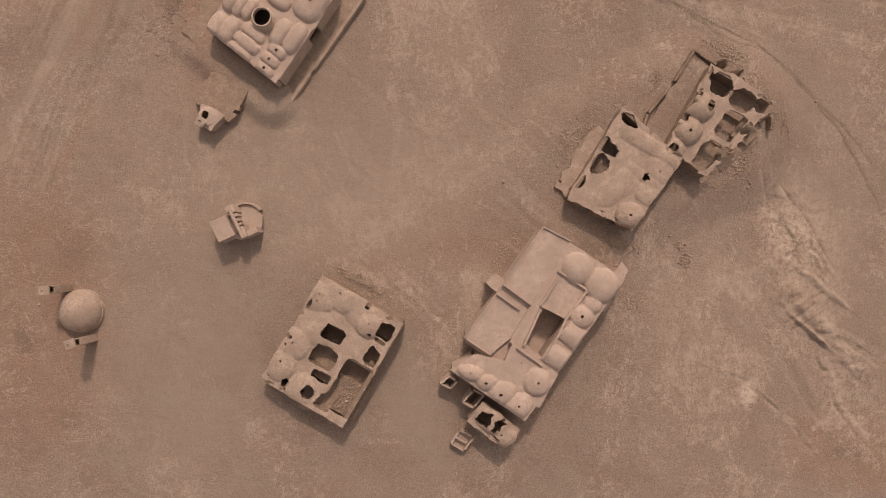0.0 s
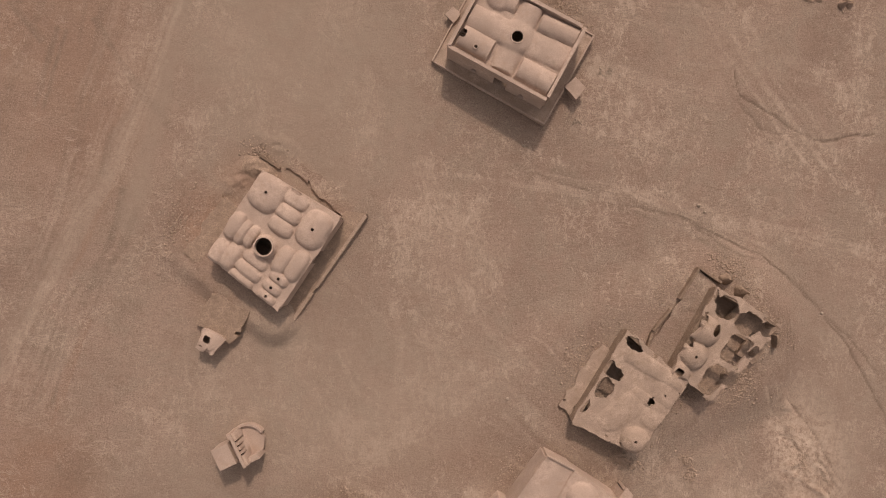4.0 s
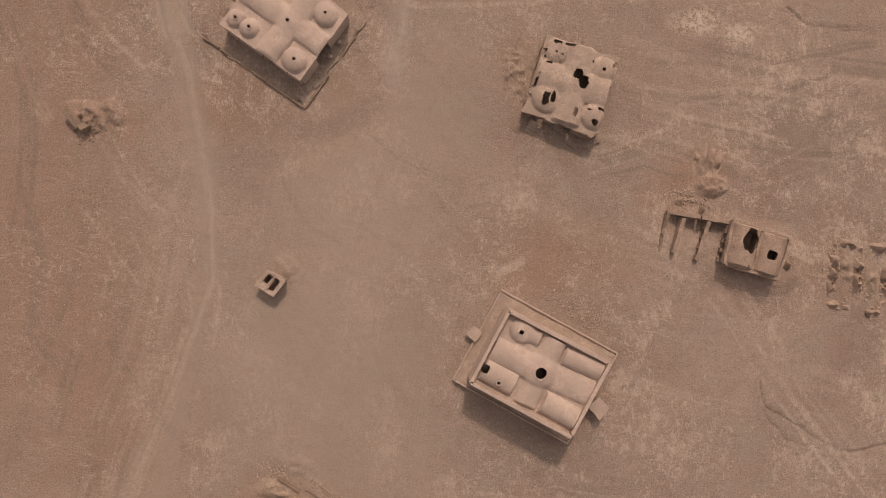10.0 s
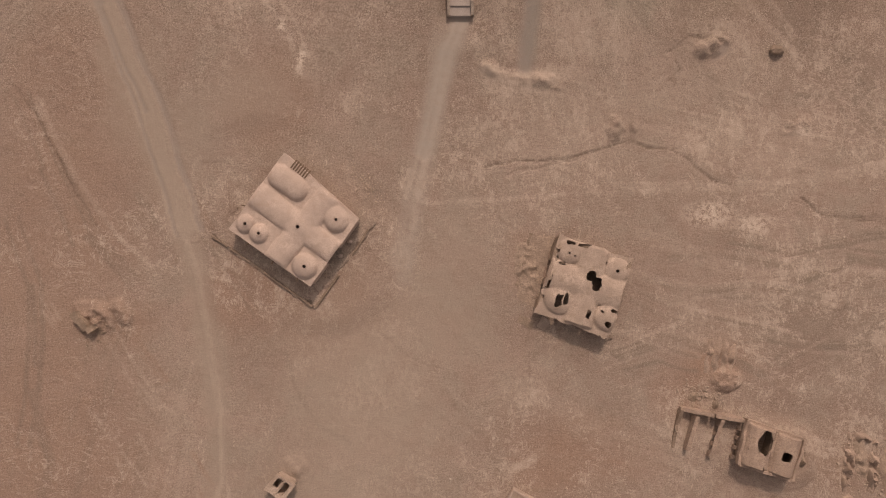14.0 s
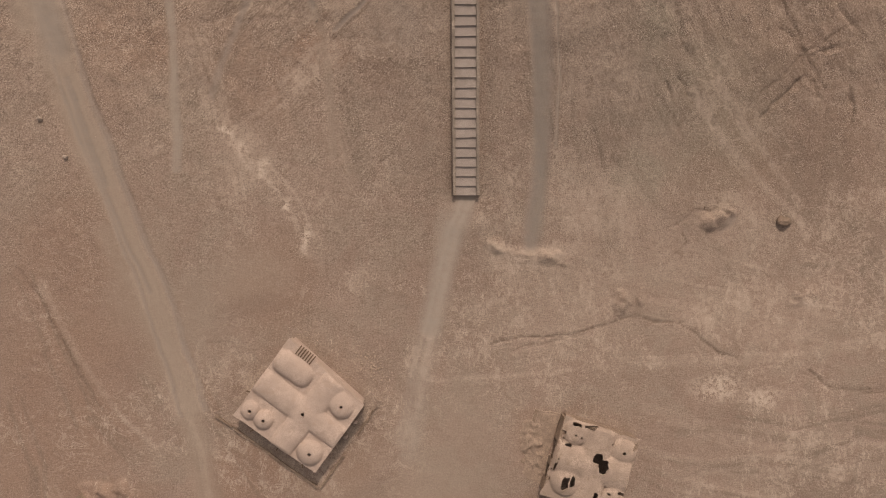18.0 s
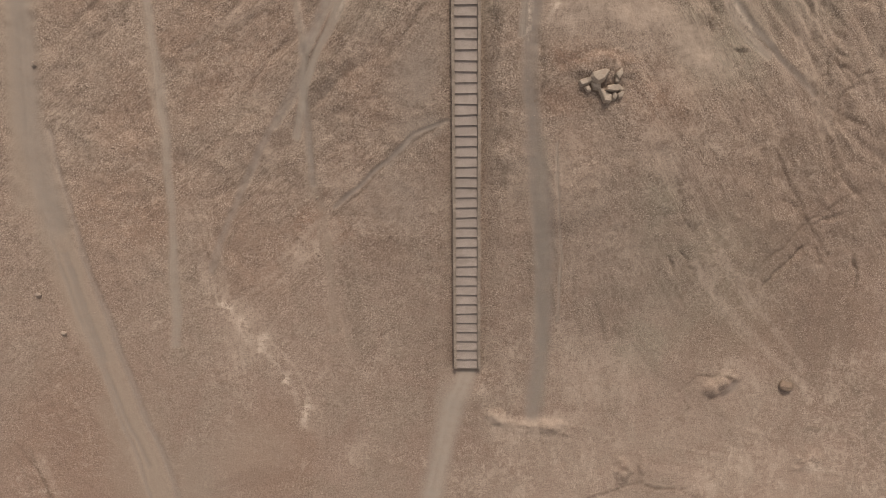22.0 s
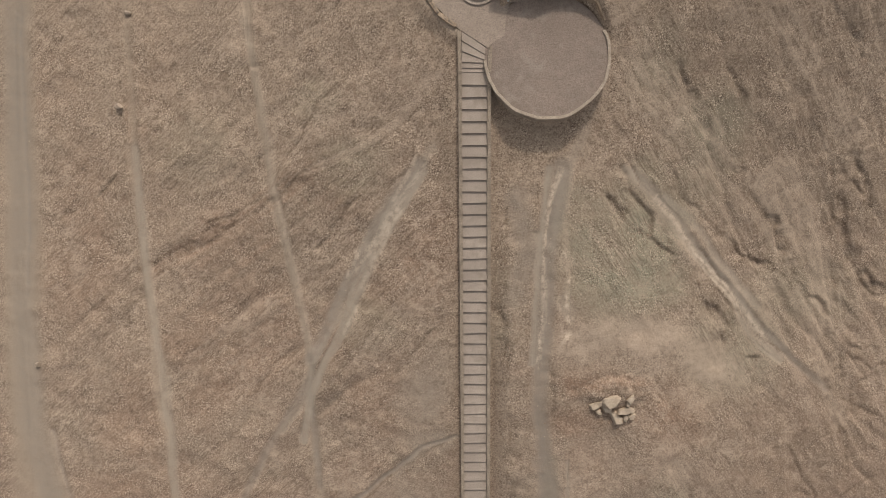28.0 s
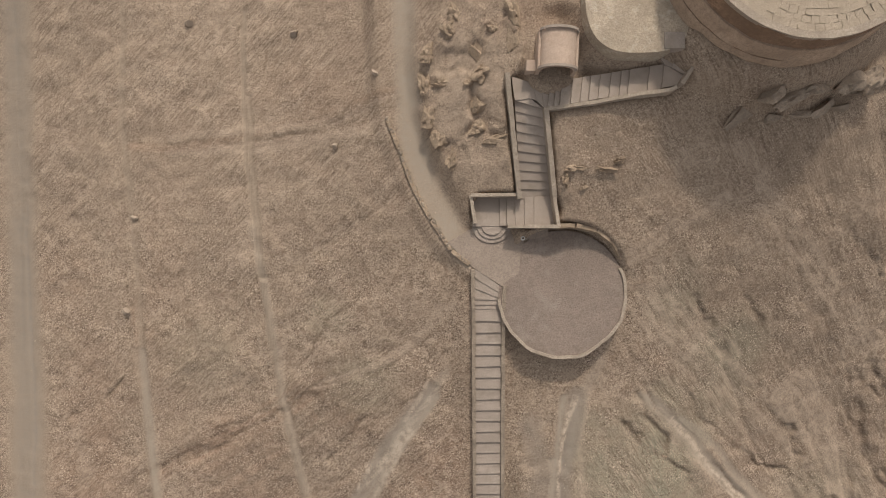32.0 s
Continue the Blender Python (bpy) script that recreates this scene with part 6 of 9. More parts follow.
    out = mix(ramp(cloud(0.40, 9, 0.70, warp=0.8), 0.48, 0.66, 0, 0.42), out, BASE_SHADE)
    # the hill wears a coarser, greyer gravel
    out = mix(math_node("MULTIPLY", ramp(place.outputs["Y"], 105, 180), ramp(middle, 0.3, 0.6, 0.6, 1.0)), out, HILL_EARTH)
    broken = ramp(middle, 0.36, 0.58, 0.55, 1.0)
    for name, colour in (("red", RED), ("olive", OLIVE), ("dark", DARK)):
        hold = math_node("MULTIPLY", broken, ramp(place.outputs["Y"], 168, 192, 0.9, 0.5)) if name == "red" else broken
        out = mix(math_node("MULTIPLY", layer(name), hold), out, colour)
    trodden = math_node("MAXIMUM", math_node("MAXIMUM", layer("grey"), layer("slate")), layer("ash"))
    smoothed = math_node("MAXIMUM", trodden, math_node("MULTIPLY", layer("olive"), 0.95))
    rough = math_node("SUBTRACT", 1.0, math_node("MULTIPLY", trodden, 0.85))
    hilltop = ramp(place.outputs["Y"], 186, 194, 1.0, 0.6)
    fine = math_node("MULTIPLY", math_node("MULTIPLY", math_node("SUBTRACT", 1.0, math_node("MULTIPLY", smoothed, 0.8)), hilltop), math_node("MULTIPLY", ramp(upland, 0, 1, 0.32, 0.80), ramp(cloud(0.6, 6, 0.6), 0.36, 0.60, 0.45, 1.0)))
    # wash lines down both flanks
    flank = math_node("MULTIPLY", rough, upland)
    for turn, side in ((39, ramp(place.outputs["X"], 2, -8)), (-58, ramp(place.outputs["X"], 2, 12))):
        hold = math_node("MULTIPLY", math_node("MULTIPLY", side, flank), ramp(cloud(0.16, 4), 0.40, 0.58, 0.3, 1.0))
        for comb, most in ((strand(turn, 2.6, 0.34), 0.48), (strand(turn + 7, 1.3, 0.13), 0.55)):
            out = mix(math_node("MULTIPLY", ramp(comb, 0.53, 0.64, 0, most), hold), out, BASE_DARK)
            out = mix(math_node("MULTIPLY", ramp(comb, 0.45, 0.36, 0, most), hold), out, BASE_PALE)
    out = mix(math_node("MULTIPLY", ramp(grain, 0.50, 0.64, 0, 0.55), fine), out, BASE_DARK)
    out = mix(math_node("MULTIPLY", ramp(gravel, 0.52, 0.60, 0, 0.75), fine), out, BASE_DARK)
    out = mix(math_node("MULTIPLY", ramp(gravel, 0.46, 0.38, 0, 0.65), fine), out, BASE_PALE)
    out = mix(math_node("MULTIPLY", ramp(grit, 0.54, 0.64, 0, 0.6), fine), out, BASE_DARK)
    out = mix(math_node("MULTIPLY", ramp(grit, 0.44, 0.34, 0, 0.5), fine), out, BASE_PALE)
    strewn = math_node("MULTIPLY", math_node("MULTIPLY", rough, hilltop), math_node("MULTIPLY", ramp(upland, 0, 1, 0.25, 1.0), ramp(cloud(0.35, 6, 0.65), 0.42, 0.58, 0.1, 1.0)))
    out = mix(math_node("MULTIPLY", ramp(pebble, 0.60, 0.64, 0, 0.95), strewn), out, BASE_DARK)
    out = mix(math_node("MULTIPLY", ramp(pebble, 0.40, 0.36, 0, 0.85), strewn), out, PEBBLE)
    # pale crust that breaks up into flecks
    crust = math_node("ADD", ramp(place.outputs["X"], -44, -30, -0.07, 0.0), math_node("ADD", math_node("MULTIPLY", layer("pale"), 0.13), ramp(zones, 0.40, 0.62, -0.10, 0.045)))
    wisp = math_node("ABSOLUTE", math_node("SUBTRACT", cloud(0.30, 7, 0.62, (1.0, 1.7, 1.0), 10, 1.2), 0.5), 0)
    wisps = math_node("MULTIPLY", ramp(wisp, 0.030, 0.004), math_node("MULTIPLY", ramp(zones, 0.44, 0.58, 0.15, 1.0), rough))
    out = mix(math_node("MULTIPLY", wisps, ramp(grain, 0.40, 0.56, 0.8, 0.2)), out, PALE)
    out = mix(math_node("MULTIPLY", ramp(math_node("ADD", clots, crust), 0.54, 0.68, 0, 0.45), math_node("MULTIPLY", rough, ramp(upland, 0, 1, 1.0, 0.5))), out, PALE)
    scale = math_node("MULTIPLY", ramp(math_node("ADD", flecks, crust), 0.56, 0.63, 0, 0.5), math_node("MULTIPLY", rough, ramp(upland, 0, 0.7, 1.0, 0.25)))
    out = mix(scale, out, PALE)
    chips = math_node("MULTIPLY", ramp(cloud(3.1, 5, 0.68, (1.0, 0.6, 1.0), 24, 0.8), 0.54, 0.60, 0, 0.65), ramp(math_node("ADD", clots, crust), 0.49, 0.57))
    out = mix(math_node("MULTIPLY", chips, math_node("MULTIPLY", rough, ramp(upland, 0, 0.7, 1.0, 0.3))), out, FLECK)
    out = mix(math_node("MULTIPLY", ramp(flecks, 0.45, 0.36, 0, 0.6), fine), out, BASE_SHADE)
    out = mix(math_node("MULTIPLY", layer("pale"), ramp(grain, 0.40, 0.60, 0.75, 0.25)), out, PALE)
    out = mix(math_node("MULTIPLY", layer("grey"), ramp(grain, 0.38, 0.62, 1.0, 0.72)), out, GREY)
    out = mix(math_node("MULTIPLY", layer("slate"), ramp(grain, 0.38, 0.62, 0.95, 0.6)), out, SLATE)
    out = mix(math_node("MULTIPLY", layer("ash"), ramp(grain, 0.38, 0.62, 1.0, 0.55)), out, ASH)
    out = mix(math_node("MULTIPLY", layer("white"), ramp(grain, 0.46, 0.56, 1.0, 0.0)), out, WHITE)
    # shade inside the gullies is put into the earth colour, nearly black
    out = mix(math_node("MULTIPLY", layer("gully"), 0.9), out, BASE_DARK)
    links.new(out, shader.inputs["Base Color"])
    both = math_node("ADD", math_node("MULTIPLY", grain, 0.5), math_node("ADD", math_node("MULTIPLY", gravel, 0.22), math_node("ADD", math_node("MULTIPLY", grit, 0.10), math_node("MULTIPLY", scale, 0.10))))
    relief = n.new("ShaderNodeBump")
    relief.inputs["Strength"].default_value, relief.inputs["Distance"].default_value = 0.9, 0.34
    links.new(math_node("MULTIPLY", both, rough), relief.inputs["Height"])
    links.new(relief.outputs["Normal"], shader.inputs["Normal"])
    return m


BASE_A, BASE_B, BASE_C = (0.258, 0.185, 0.141), (0.325, 0.239, 0.184), (0.292, 0.226, 0.173)
PEBBLE, FLECK = (0.56, 0.45, 0.35), (0.47, 0.375, 0.29)
BASE_SHADE = (0.220, 0.151, 0.111)
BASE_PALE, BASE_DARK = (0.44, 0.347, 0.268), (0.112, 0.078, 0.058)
SLATE = (0.228, 0.196, 0.166)
HILL_EARTH = (0.318, 0.244, 0.182)
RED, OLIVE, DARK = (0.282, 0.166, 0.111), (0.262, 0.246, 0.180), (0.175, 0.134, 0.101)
GREY, ASH, PALE, WHITE = (0.288, 0.230, 0.176), (0.312, 0.264, 0.214), (0.435, 0.340, 0.262), (0.62, 0.50, 0.39)
EARTH = earth()
ground_mesh.materials.append(EARTH)


# ---- stairway up the hill ----
stairway = thing("stairway", *STAIR_FOOT, "long straight cement stairway with low side walls climbing the hillside", "stairway")
foot, head = np.array(STAIR_FOOT), np.array(STAIR_HEAD)
COUNT = 59
run = (head - foot) / COUNT
rng = random.Random(5)
for k in range(COUNT):
    p = foot + run * k - foot
    lip, rise, jog = 0.18, run[2], rng.uniform(-0.03, 0.03)
    zs = (p[2] + lip, p[2] + lip, p[2] + rise + 0.005, p[2] + rise + 0.005)
    ring = ((p[0] - 1.2, p[1] + jog), (p[0] + 1.2, p[1] - jog), (p[0] + 1.2, p[1] + run[1] + 0.08), (p[0] - 1.2, p[1] + run[1] + 0.08))
    verts = [(x, y, z) for (x, y), z in zip(ring, zs)] + [(x, y, p[2] - 0.55) for x, y in ring]
    mesh_object("step", verts, [(0, 1, 2, 3), (7, 6, 5, 4), (0, 4, 5, 1), (1, 5, 6, 2), (2, 6, 7, 3), (3, 7, 4, 0)], STAIR, stairway, soft=False)
for side in (-1.37, 1.37):
    top, low = [], []
    for k in range(0, 2 * COUNT + 1):
        p = foot + run * k / 2 - foot
        wob = 0.03 * noise.noise(Vector((k * 0.35, side, 0)))
        top.append([(p[0] + side + o + wob, p[1], p[2] + 0.42 + wob) for o in (-0.17, 0.17)])
        low.append([(p[0] + side + o * 1.1 + wob, p[1], p[2] - 1.1) for o in (-0.17, 0.17)])
    v, f = solid_grid(np.array(top), np.array(low), np.ones((2 * COUNT, 1), bool))
    mesh_object("side_wall", v, f, KERB, stairway, soft=False)
# fanned steps at the head
head_l = head - foot
for k, (l, r, z) in enumerate((((-1.2, 0.05), (1.2, 0.05), 0.06), ((-1.2, 0.45), (1.2, 0.40), 0.16), ((-1.2, 0.95), (1.2, 0.85), 0.26), ((-1.2, 1.95), (1.2, 1.0), 0.36), ((-1.2, 2.9), (1.2, 1.45), 0.44))):
    nxt = (((-1.2, 0.45), (1.2, 0.40)), ((-1.2, 0.95), (1.2, 0.85)), ((-1.2, 1.95), (1.2, 1.0)), ((-1.2, 2.9), (1.2, 1.45)), ((-1.2, 3.95), (1.2, 2.05)))[k]
    ring = [l, r, nxt[1], nxt[0]]
    verts = [(head_l[0] + x, head_l[1] + y, head_l[2] + z - d) for d in (0, 0.6) for x, y in ring]
    mesh_object("step", verts, [(0, 1, 2, 3), (7, 6, 5, 4), (0, 4, 5, 1), (1, 5, 6, 2), (2, 6, 7, 3), (3, 7, 4, 0)], STAIR, stairway, soft=False)
mud_wall(stairway, (head[0] - 1.37, head[1]), (head[0] - 1.45, head[1] + 4.1), 0.36, 13.0, 14.55, mat=KERB, name="side_wall", z2=15.0)
mud_wall(stairway, (head[0] + 1.37, head[1] - 0.1), (head[0] + 1.45, head[1] + 2.2), 0.36, 13.0, 14.55, mat=KERB, name="side_wall", z2=14.95)

# ---- round terrace at the stair head ----
TX, TY, TZ, TR = 4.15, 182.8, 14.55, 5.85
terrace = thing("terrace", TX, TY, TZ, "round gravelled terrace with a low pale rim and retaining wall", "terrace")
ring, n_ring, n_rad = 72, 72, 10
a = np.linspace(0, math.tau, n_ring + 1)
rr = np.linspace(0.02, TR - 0.05, n_rad)
A, RR = np.meshgrid(a, rr, indexing="ij")
px_, py_ = RR * np.cos(A), RR * np.sin(A)
top = np.stack([px_, py_, 0.03 * fbm(px_, py_, 1.5, 3, 9) + 0 * px_], -1)
v, f = solid_grid(top, top - np.array([0, 0, 0.5]), np.ones((n_ring, n_rad - 1), bool))
mesh_object("paving", v, f, TERRACE, terrace)
arc = np.linspace(radians(-176), radians(24), 72)
for name, r0, r1, zt, zb, mat in (("rim", TR - 0.22, TR + 0.05, 0.16, -0.3, MORTAR), ("retaining_wall", TR - 0.22, TR + 0.0, -0.05, -3.4, KERB)):
    wob = 0.16 * fbm(np.cos(arc) * 6, np.sin(arc) * 6, 1.6, 4, 12)
    top = np.stack([np.stack([(r0 + wob) * np.cos(arc), (r0 + wob) * np.sin(arc), zt + wob], -1), np.stack([(r1 + wob) * np.cos(arc), (r1 + wob) * np.sin(arc), zt + wob], -1)], 1)
    low = top.copy()
    low[:, :, 2] = zb
    low[:, 1, :2] *= 1.0
    v, f = solid_grid(top, low, np.ones((len(arc) - 1, 1), bool))
    mesh_object(name, v, f, mat, terrace, soft=False)
LANDING = material("trodden_cement", (0.325, 0.262, 0.215), vary=0.14, size=1.6, bump=0.5, fine=6, stain=(0.29, 0.23, 0.19))
bow = [radians(-78 + 8 * k) for k in range(11)]
apron = [(-4.0, 185.3), (-1.1, 183.4)] + [(-1.6 + (2.3 + 0.25 * math.sin(5 * q)) * math.cos(q), 187.6 + (3.9 + 0.25 * math.sin(7 * q)) * math.sin(q)) for q in bow] + [(2.9, 188.1), (2.9, 188.8), (-3.8, 189.0), (-6.3, 187.6)]
rim_count = len(apron)
mesh_object("landing", [(x - TX, y - TY, z) for z in (0.045, -0.6) for x, y in apron],
            [tuple(range(rim_count)), tuple(range(2 * rim_count - 1, rim_count - 1, -1))] + [(i, i + rim_count, (i + 1) % rim_count + rim_count, (i + 1) % rim_count) for i in range(rim_count)], LANDING, terrace, soft=False)
# cut bank of earth along the terrace's uphill side
for p, q, z1, z2 in (((3.4, 188.95), (5.2, 189.0), 16.9, 16.5), ((5.1, 189.0), (7.2, 188.5), 16.5, 16.2), ((7.1, 188.55), (8.7, 187.4), 16.2, 15.7), ((8.6, 187.5), (9.5, 186.0), 15.7, 15.1)):
    mud_wall(terrace, p, q, 0.5, 13.6, z1, ragged=0.3, mat=CRAG, name="cut_bank", seed=int(p[0]), z2=z2, step=0.2)
# ---- landing court above the terrace ----
court = thing("stair_court", 0.0, 190.0, 14.6, "small walled stair court of cement with curved steps", "stairway")
for k in range(3):
    r = 1.75 - 0.42 * k
    t = np.linspace(math.pi, math.tau, 20)
    ringp = [(-2.25 + r * math.cos(x), 189.0 + 0.85 * r * math.sin(x)) for x in t]
    n = len(ringp)
    verts = [(x, y - 190.0, TZ - 14.6 + 0.05 + 0.15 * (k + 1) - d) for d in (0, 0.6) for x, y in ringp]
    mesh_object("curved_step", verts, [tuple(range(n)), tuple(range(2 * n - 1, n - 1, -1))] + [(i, i + n, (i + 1) % n + n, (i + 1) % n) for i in range(n)], STAIR, court, soft=False)
block("landing", court, -4.0, -1.0, -0.3, -1.45, 1.7, 0.5, STAIR)
for k, x in enumerate((-1.55, -0.95, -0.2, 0.6, 1.45)):
    block("step", court, x, -0.95, 0.0, 3.2 if k == 4 else x + 0.95, 1.6, 0.66 + 0.15 * k, STAIR, 0.015)
for p, q, z0, z1, z2 in (((-4.2, 191.75), (0.1, 191.75), 14.3, 16.3, 16.5), ((-4.2, 191.8), (-3.75, 188.9), 14.3, 16.1, 15.8), ((-0.95, 188.95), (3.5, 188.9), 14.0, 16.4, 17.0), ((3.45, 188.8), (3.0, 191.8), 14.2, 17.0, 17.0)):
    mud_wall(court, p, q, 0.32, z0, z1, mat=MORTAR, z2=z2, name="side_wall")
# second flight, north: level treads between low walls
def tread(owner, corners, z, deep=0.5, mat=None, name="step", fall=()):
    """One solid step over a plan of three or more corners."""
    o, n = owner.matrix_world.translation, len(corners)
    verts = [(x - o.x, y - o.y, z - o.z + (-d if d else fall[i] if fall else 0)) for d in (0, deep) for i, (x, y) in enumerate(corners)]
    faces = [tuple(range(n)), tuple(range(2 * n - 1, n - 1, -1))] + [(i, i + n, (i + 1) % n + n, (i + 1) % n) for i in range(n)]
    return mesh_object(name, verts, faces, mat or STAIR, owner, soft=False)


flight = thing("upper_stairway", 1.3, 191.4, 15.6, "cement stair flight between low walls on the hilltop", "stairway")
foot_l, foot_r, head_l, head_r = (Vector(p) for p in ((0.29, 191.47), (3.02, 191.45), (-0.58, 199.42), (1.79, 198.74)))
for k in range(10):
    f, g = k / 10, min(1.0, (k + 1.12) / 10)
    tread(flight, [tuple(foot_l.lerp(head_l, f)), tuple(foot_r.lerp(head_r, f)), tuple(foot_r.lerp(head_r, g)), tuple(foot_l.lerp(head_l, g))], 15.75 + 0.315 * k, 0.7, fall=(-0.08, -0.08, 0.13, 0.13))
mud_wall(flight, (0.08, 191.38), (-1.29, 201.51), 0.42, 14.8, 16.6, mat=MORTAR, z2=19.9, name="side_wall")
mud_wall(flight, (3.13, 191.36), (1.96, 198.65), 0.42, 14.8, 16.95, mat=MORTAR, z2=19.5, name="side_wall")
# winding steps and the third flight, east
flight2 = thing("hilltop_stairway", 1.0, 199.6, 19.0, "broad shallow cement steps winding along the hilltop", "stairway")
tread(flight2, [(-0.59, 199.41), (1.78, 198.73), (0.69, 199.59)], 18.95)
tread(flight2, [(-0.87, 201.42), (-0.6, 199.39), (0.68, 199.57), (1.25, 199.37), (0.93, 200.8)], 19.05)
tread(flight2, [(0.91, 200.77), (1.23, 199.35), (1.84, 198.73), (1.57, 200.81)], 19.15)
tread(flight2, [(1.56, 200.78), (1.82, 198.71), (2.48, 198.84), (2.22, 200.82)], 19.25)
tread(flight2, ((2.34, 200.8), (2.09, 198.73), (2.65, 198.82), (2.9, 200.88)), 19.35, fall=(0.09, 0.09, 0, 0))
tread(flight2, ((2.84, 200.85), (2.59, 198.79), (3.1, 198.87), (3.35, 200.93)), 19.45, fall=(0.09, 0.09, 0, 0))
tread(flight2, ((3.29, 200.89), (3.04, 198.84), (3.98, 198.98), (4.23, 201.03)), 19.55, fall=(0.09, 0.09, 0, 0))
tread(flight2, ((4.16, 201.0), (3.91, 198.95), (4.75, 199.09), (5.0, 201.13)), 19.65, fall=(0.09, 0.09, 0, 0))
tread(flight2, ((4.93, 201.09), (4.68, 199.05), (5.43, 199.17), (5.68, 201.21)), 19.75, fall=(0.09, 0.09, 0, 0))
tread(flight2, ((5.6, 201.17), (5.36, 199.14), (6.2, 199.27), (6.44, 201.3)), 19.85, fall=(0.09, 0.09, 0, 0))
tread(flight2, ((6.37, 201.26), (6.12, 199.24), (7.05, 199.39), (7.3, 201.4)), 19.95, fall=(0.09, 0.09, 0, 0))
tread(flight2, ((7.23, 201.37), (6.98, 199.35), (7.86, 199.49), (8.11, 201.5)), 20.05, fall=(0.09, 0.09, 0, 0))
tread(flight2, ((8.03, 201.47), (7.79, 199.46), (8.53, 199.58), (8.77, 201.58)), 20.15, fall=(0.09, 0.09, 0, 0))
tread(flight2, ((8.7, 201.54), (8.45, 199.54), (10.11, 199.81), (10.36, 201.8)), 20.25, fall=(0.09, 0.09, 0, 0))
tread(flight2, ((10.28, 201.76), (10.03, 199.77), (11.28, 199.97), (11.52, 201.95)), 20.35, fall=(0.09, 0.09, 0, 0))
tread(flight2, [(11.42, 201.88), (11.18, 199.95), (12.88, 200.31), (13.07, 201.04)], 20.50)
tread(flight2, [(11.02, 202.49), (11.39, 201.85), (12.03, 201.57), (12.41, 203.49), (11.12, 203.41)], 20.60)
tread(flight2, [(11.99, 201.54), (12.99, 200.98), (13.92, 202.44), (14.11, 203.63), (12.37, 203.46)], 20.70)
mud_wall(flight2, (1.8, 198.58), (6.2, 199.06), 0.42, 17.6, 19.40, mat=MORTAR, z2=20.00, name="side_wall", ragged=0.05, seed=3)
mud_wall(flight2, (6.2, 199.06), (9.23, 199.46), 0.42, 17.6, 20.00, mat=MORTAR, z2=20.70, name="side_wall", ragged=0.05, seed=3)
mud_wall(flight2, (9.23, 199.46), (11.82, 199.7), 0.42, 17.6, 20.70, mat=MORTAR, z2=21.10, name="side_wall", ragged=0.05, seed=3)
mud_wall(flight2, (11.82, 199.7), (12.6, 200.12), 0.42, 17.6, 21.10, mat=MORTAR, z2=21.20, name="side_wall", ragged=0.05, seed=3)
mud_wall(flight2, (12.6, 200.12), (13.38, 201.35), 0.42, 17.6, 21.20, mat=MORTAR, z2=21.30, name="side_wall", ragged=0.05, seed=3)
mud_wall(flight2, (13.38, 201.35), (13.8, 202.31), 0.42, 17.6, 21.30, mat=MORTAR, z2=21.40, name="side_wall", ragged=0.05, seed=3)
mud_wall(flight2, (13.8, 202.31), (13.99, 203.66), 0.42, 17.6, 21.40, mat=MORTAR, z2=21.40, name="side_wall", ragged=0.05, seed=3)
# path kerb beside the landing
kerb = thing("path_kerb", -8.0, 190.5, 14.8, "low rough stone kerb along the hill path", "kerb")
rail = ((-11.8, 199.2, 14.42), (-10.5, 195.8, 14.35), (-9.4, 192.7, 14.4), (-7.7, 189.6, 14.5), (-5.9, 186.8, 14.7), (-4.3, 185.6, 14.75))
for k, (a, b) in enumerate(zip(rail, rail[1:])):
    mud_wall(kerb, a[:2], b[:2], 0.5, 13.0, a[2], ragged=0.18, mat=CRAG, z2=b[2], seed=k, name="kerb_run", step=0.2)
line = ((-11.8, 199.2), (-10.5, 195.8), (-9.4, 192.7), (-7.7, 189.6), (-5.9, 186.8), (-4.3, 185.6))
rng = random.Random(8)
lumps = []
for k in range(5):
    bm = bmesh.new()
    bmesh.ops.create_icosphere(bm, subdivisions=1, radius=1)
    for v in bm.verts:
        v.co *= 1 + 0.35 * noise.noise(v.co * 1.6 + Vector((k * 5, 0, 0)))
    lump = bpy.data.meshes.new("kerb_stone")
    bm.to_mesh(lump)
    bm.free()
    lump.materials.append(KERB)
    lumps.append(lump)
for p, q in zip(line, line[1:]):
    leg = math.dist(p, q)
    for k in range(int(leg / 0.3)):
        f = (k + 0.5) * 0.3 / leg
        ob = new("kerb_stone", rng.choice(lumps))
        ob.parent = kerb
        x, y = p[0] + f * (q[0] - p[0]) + rng.uniform(-0.1, 0.1), p[1] + f * (q[1] - p[1]) + rng.uniform(-0.1, 0.1)
        ob.location = (x + 8.0, y - 190.5, ground_at(x, y) + 0.1 - 14.8)
        ob.rotation_euler = (rng.uniform(0, 6), rng.uniform(0, 6), rng.uniform(0, 6))
        ob.scale = (rng.uniform(0.16, 0.3), rng.uniform(0.16, 0.3), rng.uniform(0.16, 0.26))
post = thing("lamp_post", 0.50, 187.90, 14.6, "short round white post light on the terrace", "lamp")
bm = bmesh.new()
bmesh.ops.create_cone(bm, cap_ends=True, segments=20, radius1=0.16, radius2=0.14, depth=0.7, matrix=Matrix.Translation((0, 0, 0.35)))
part("pole", bm, METAL, post)
bm = bmesh.new()
bmesh.ops.create_cone(bm, cap_ends=True, segments=20, radius1=0.21, radius2=0.17, depth=0.12, matrix=Matrix.Translation((0, 0, 0.76)))
cap = part("cap", bm, METAL, post)
bm = bmesh.new()
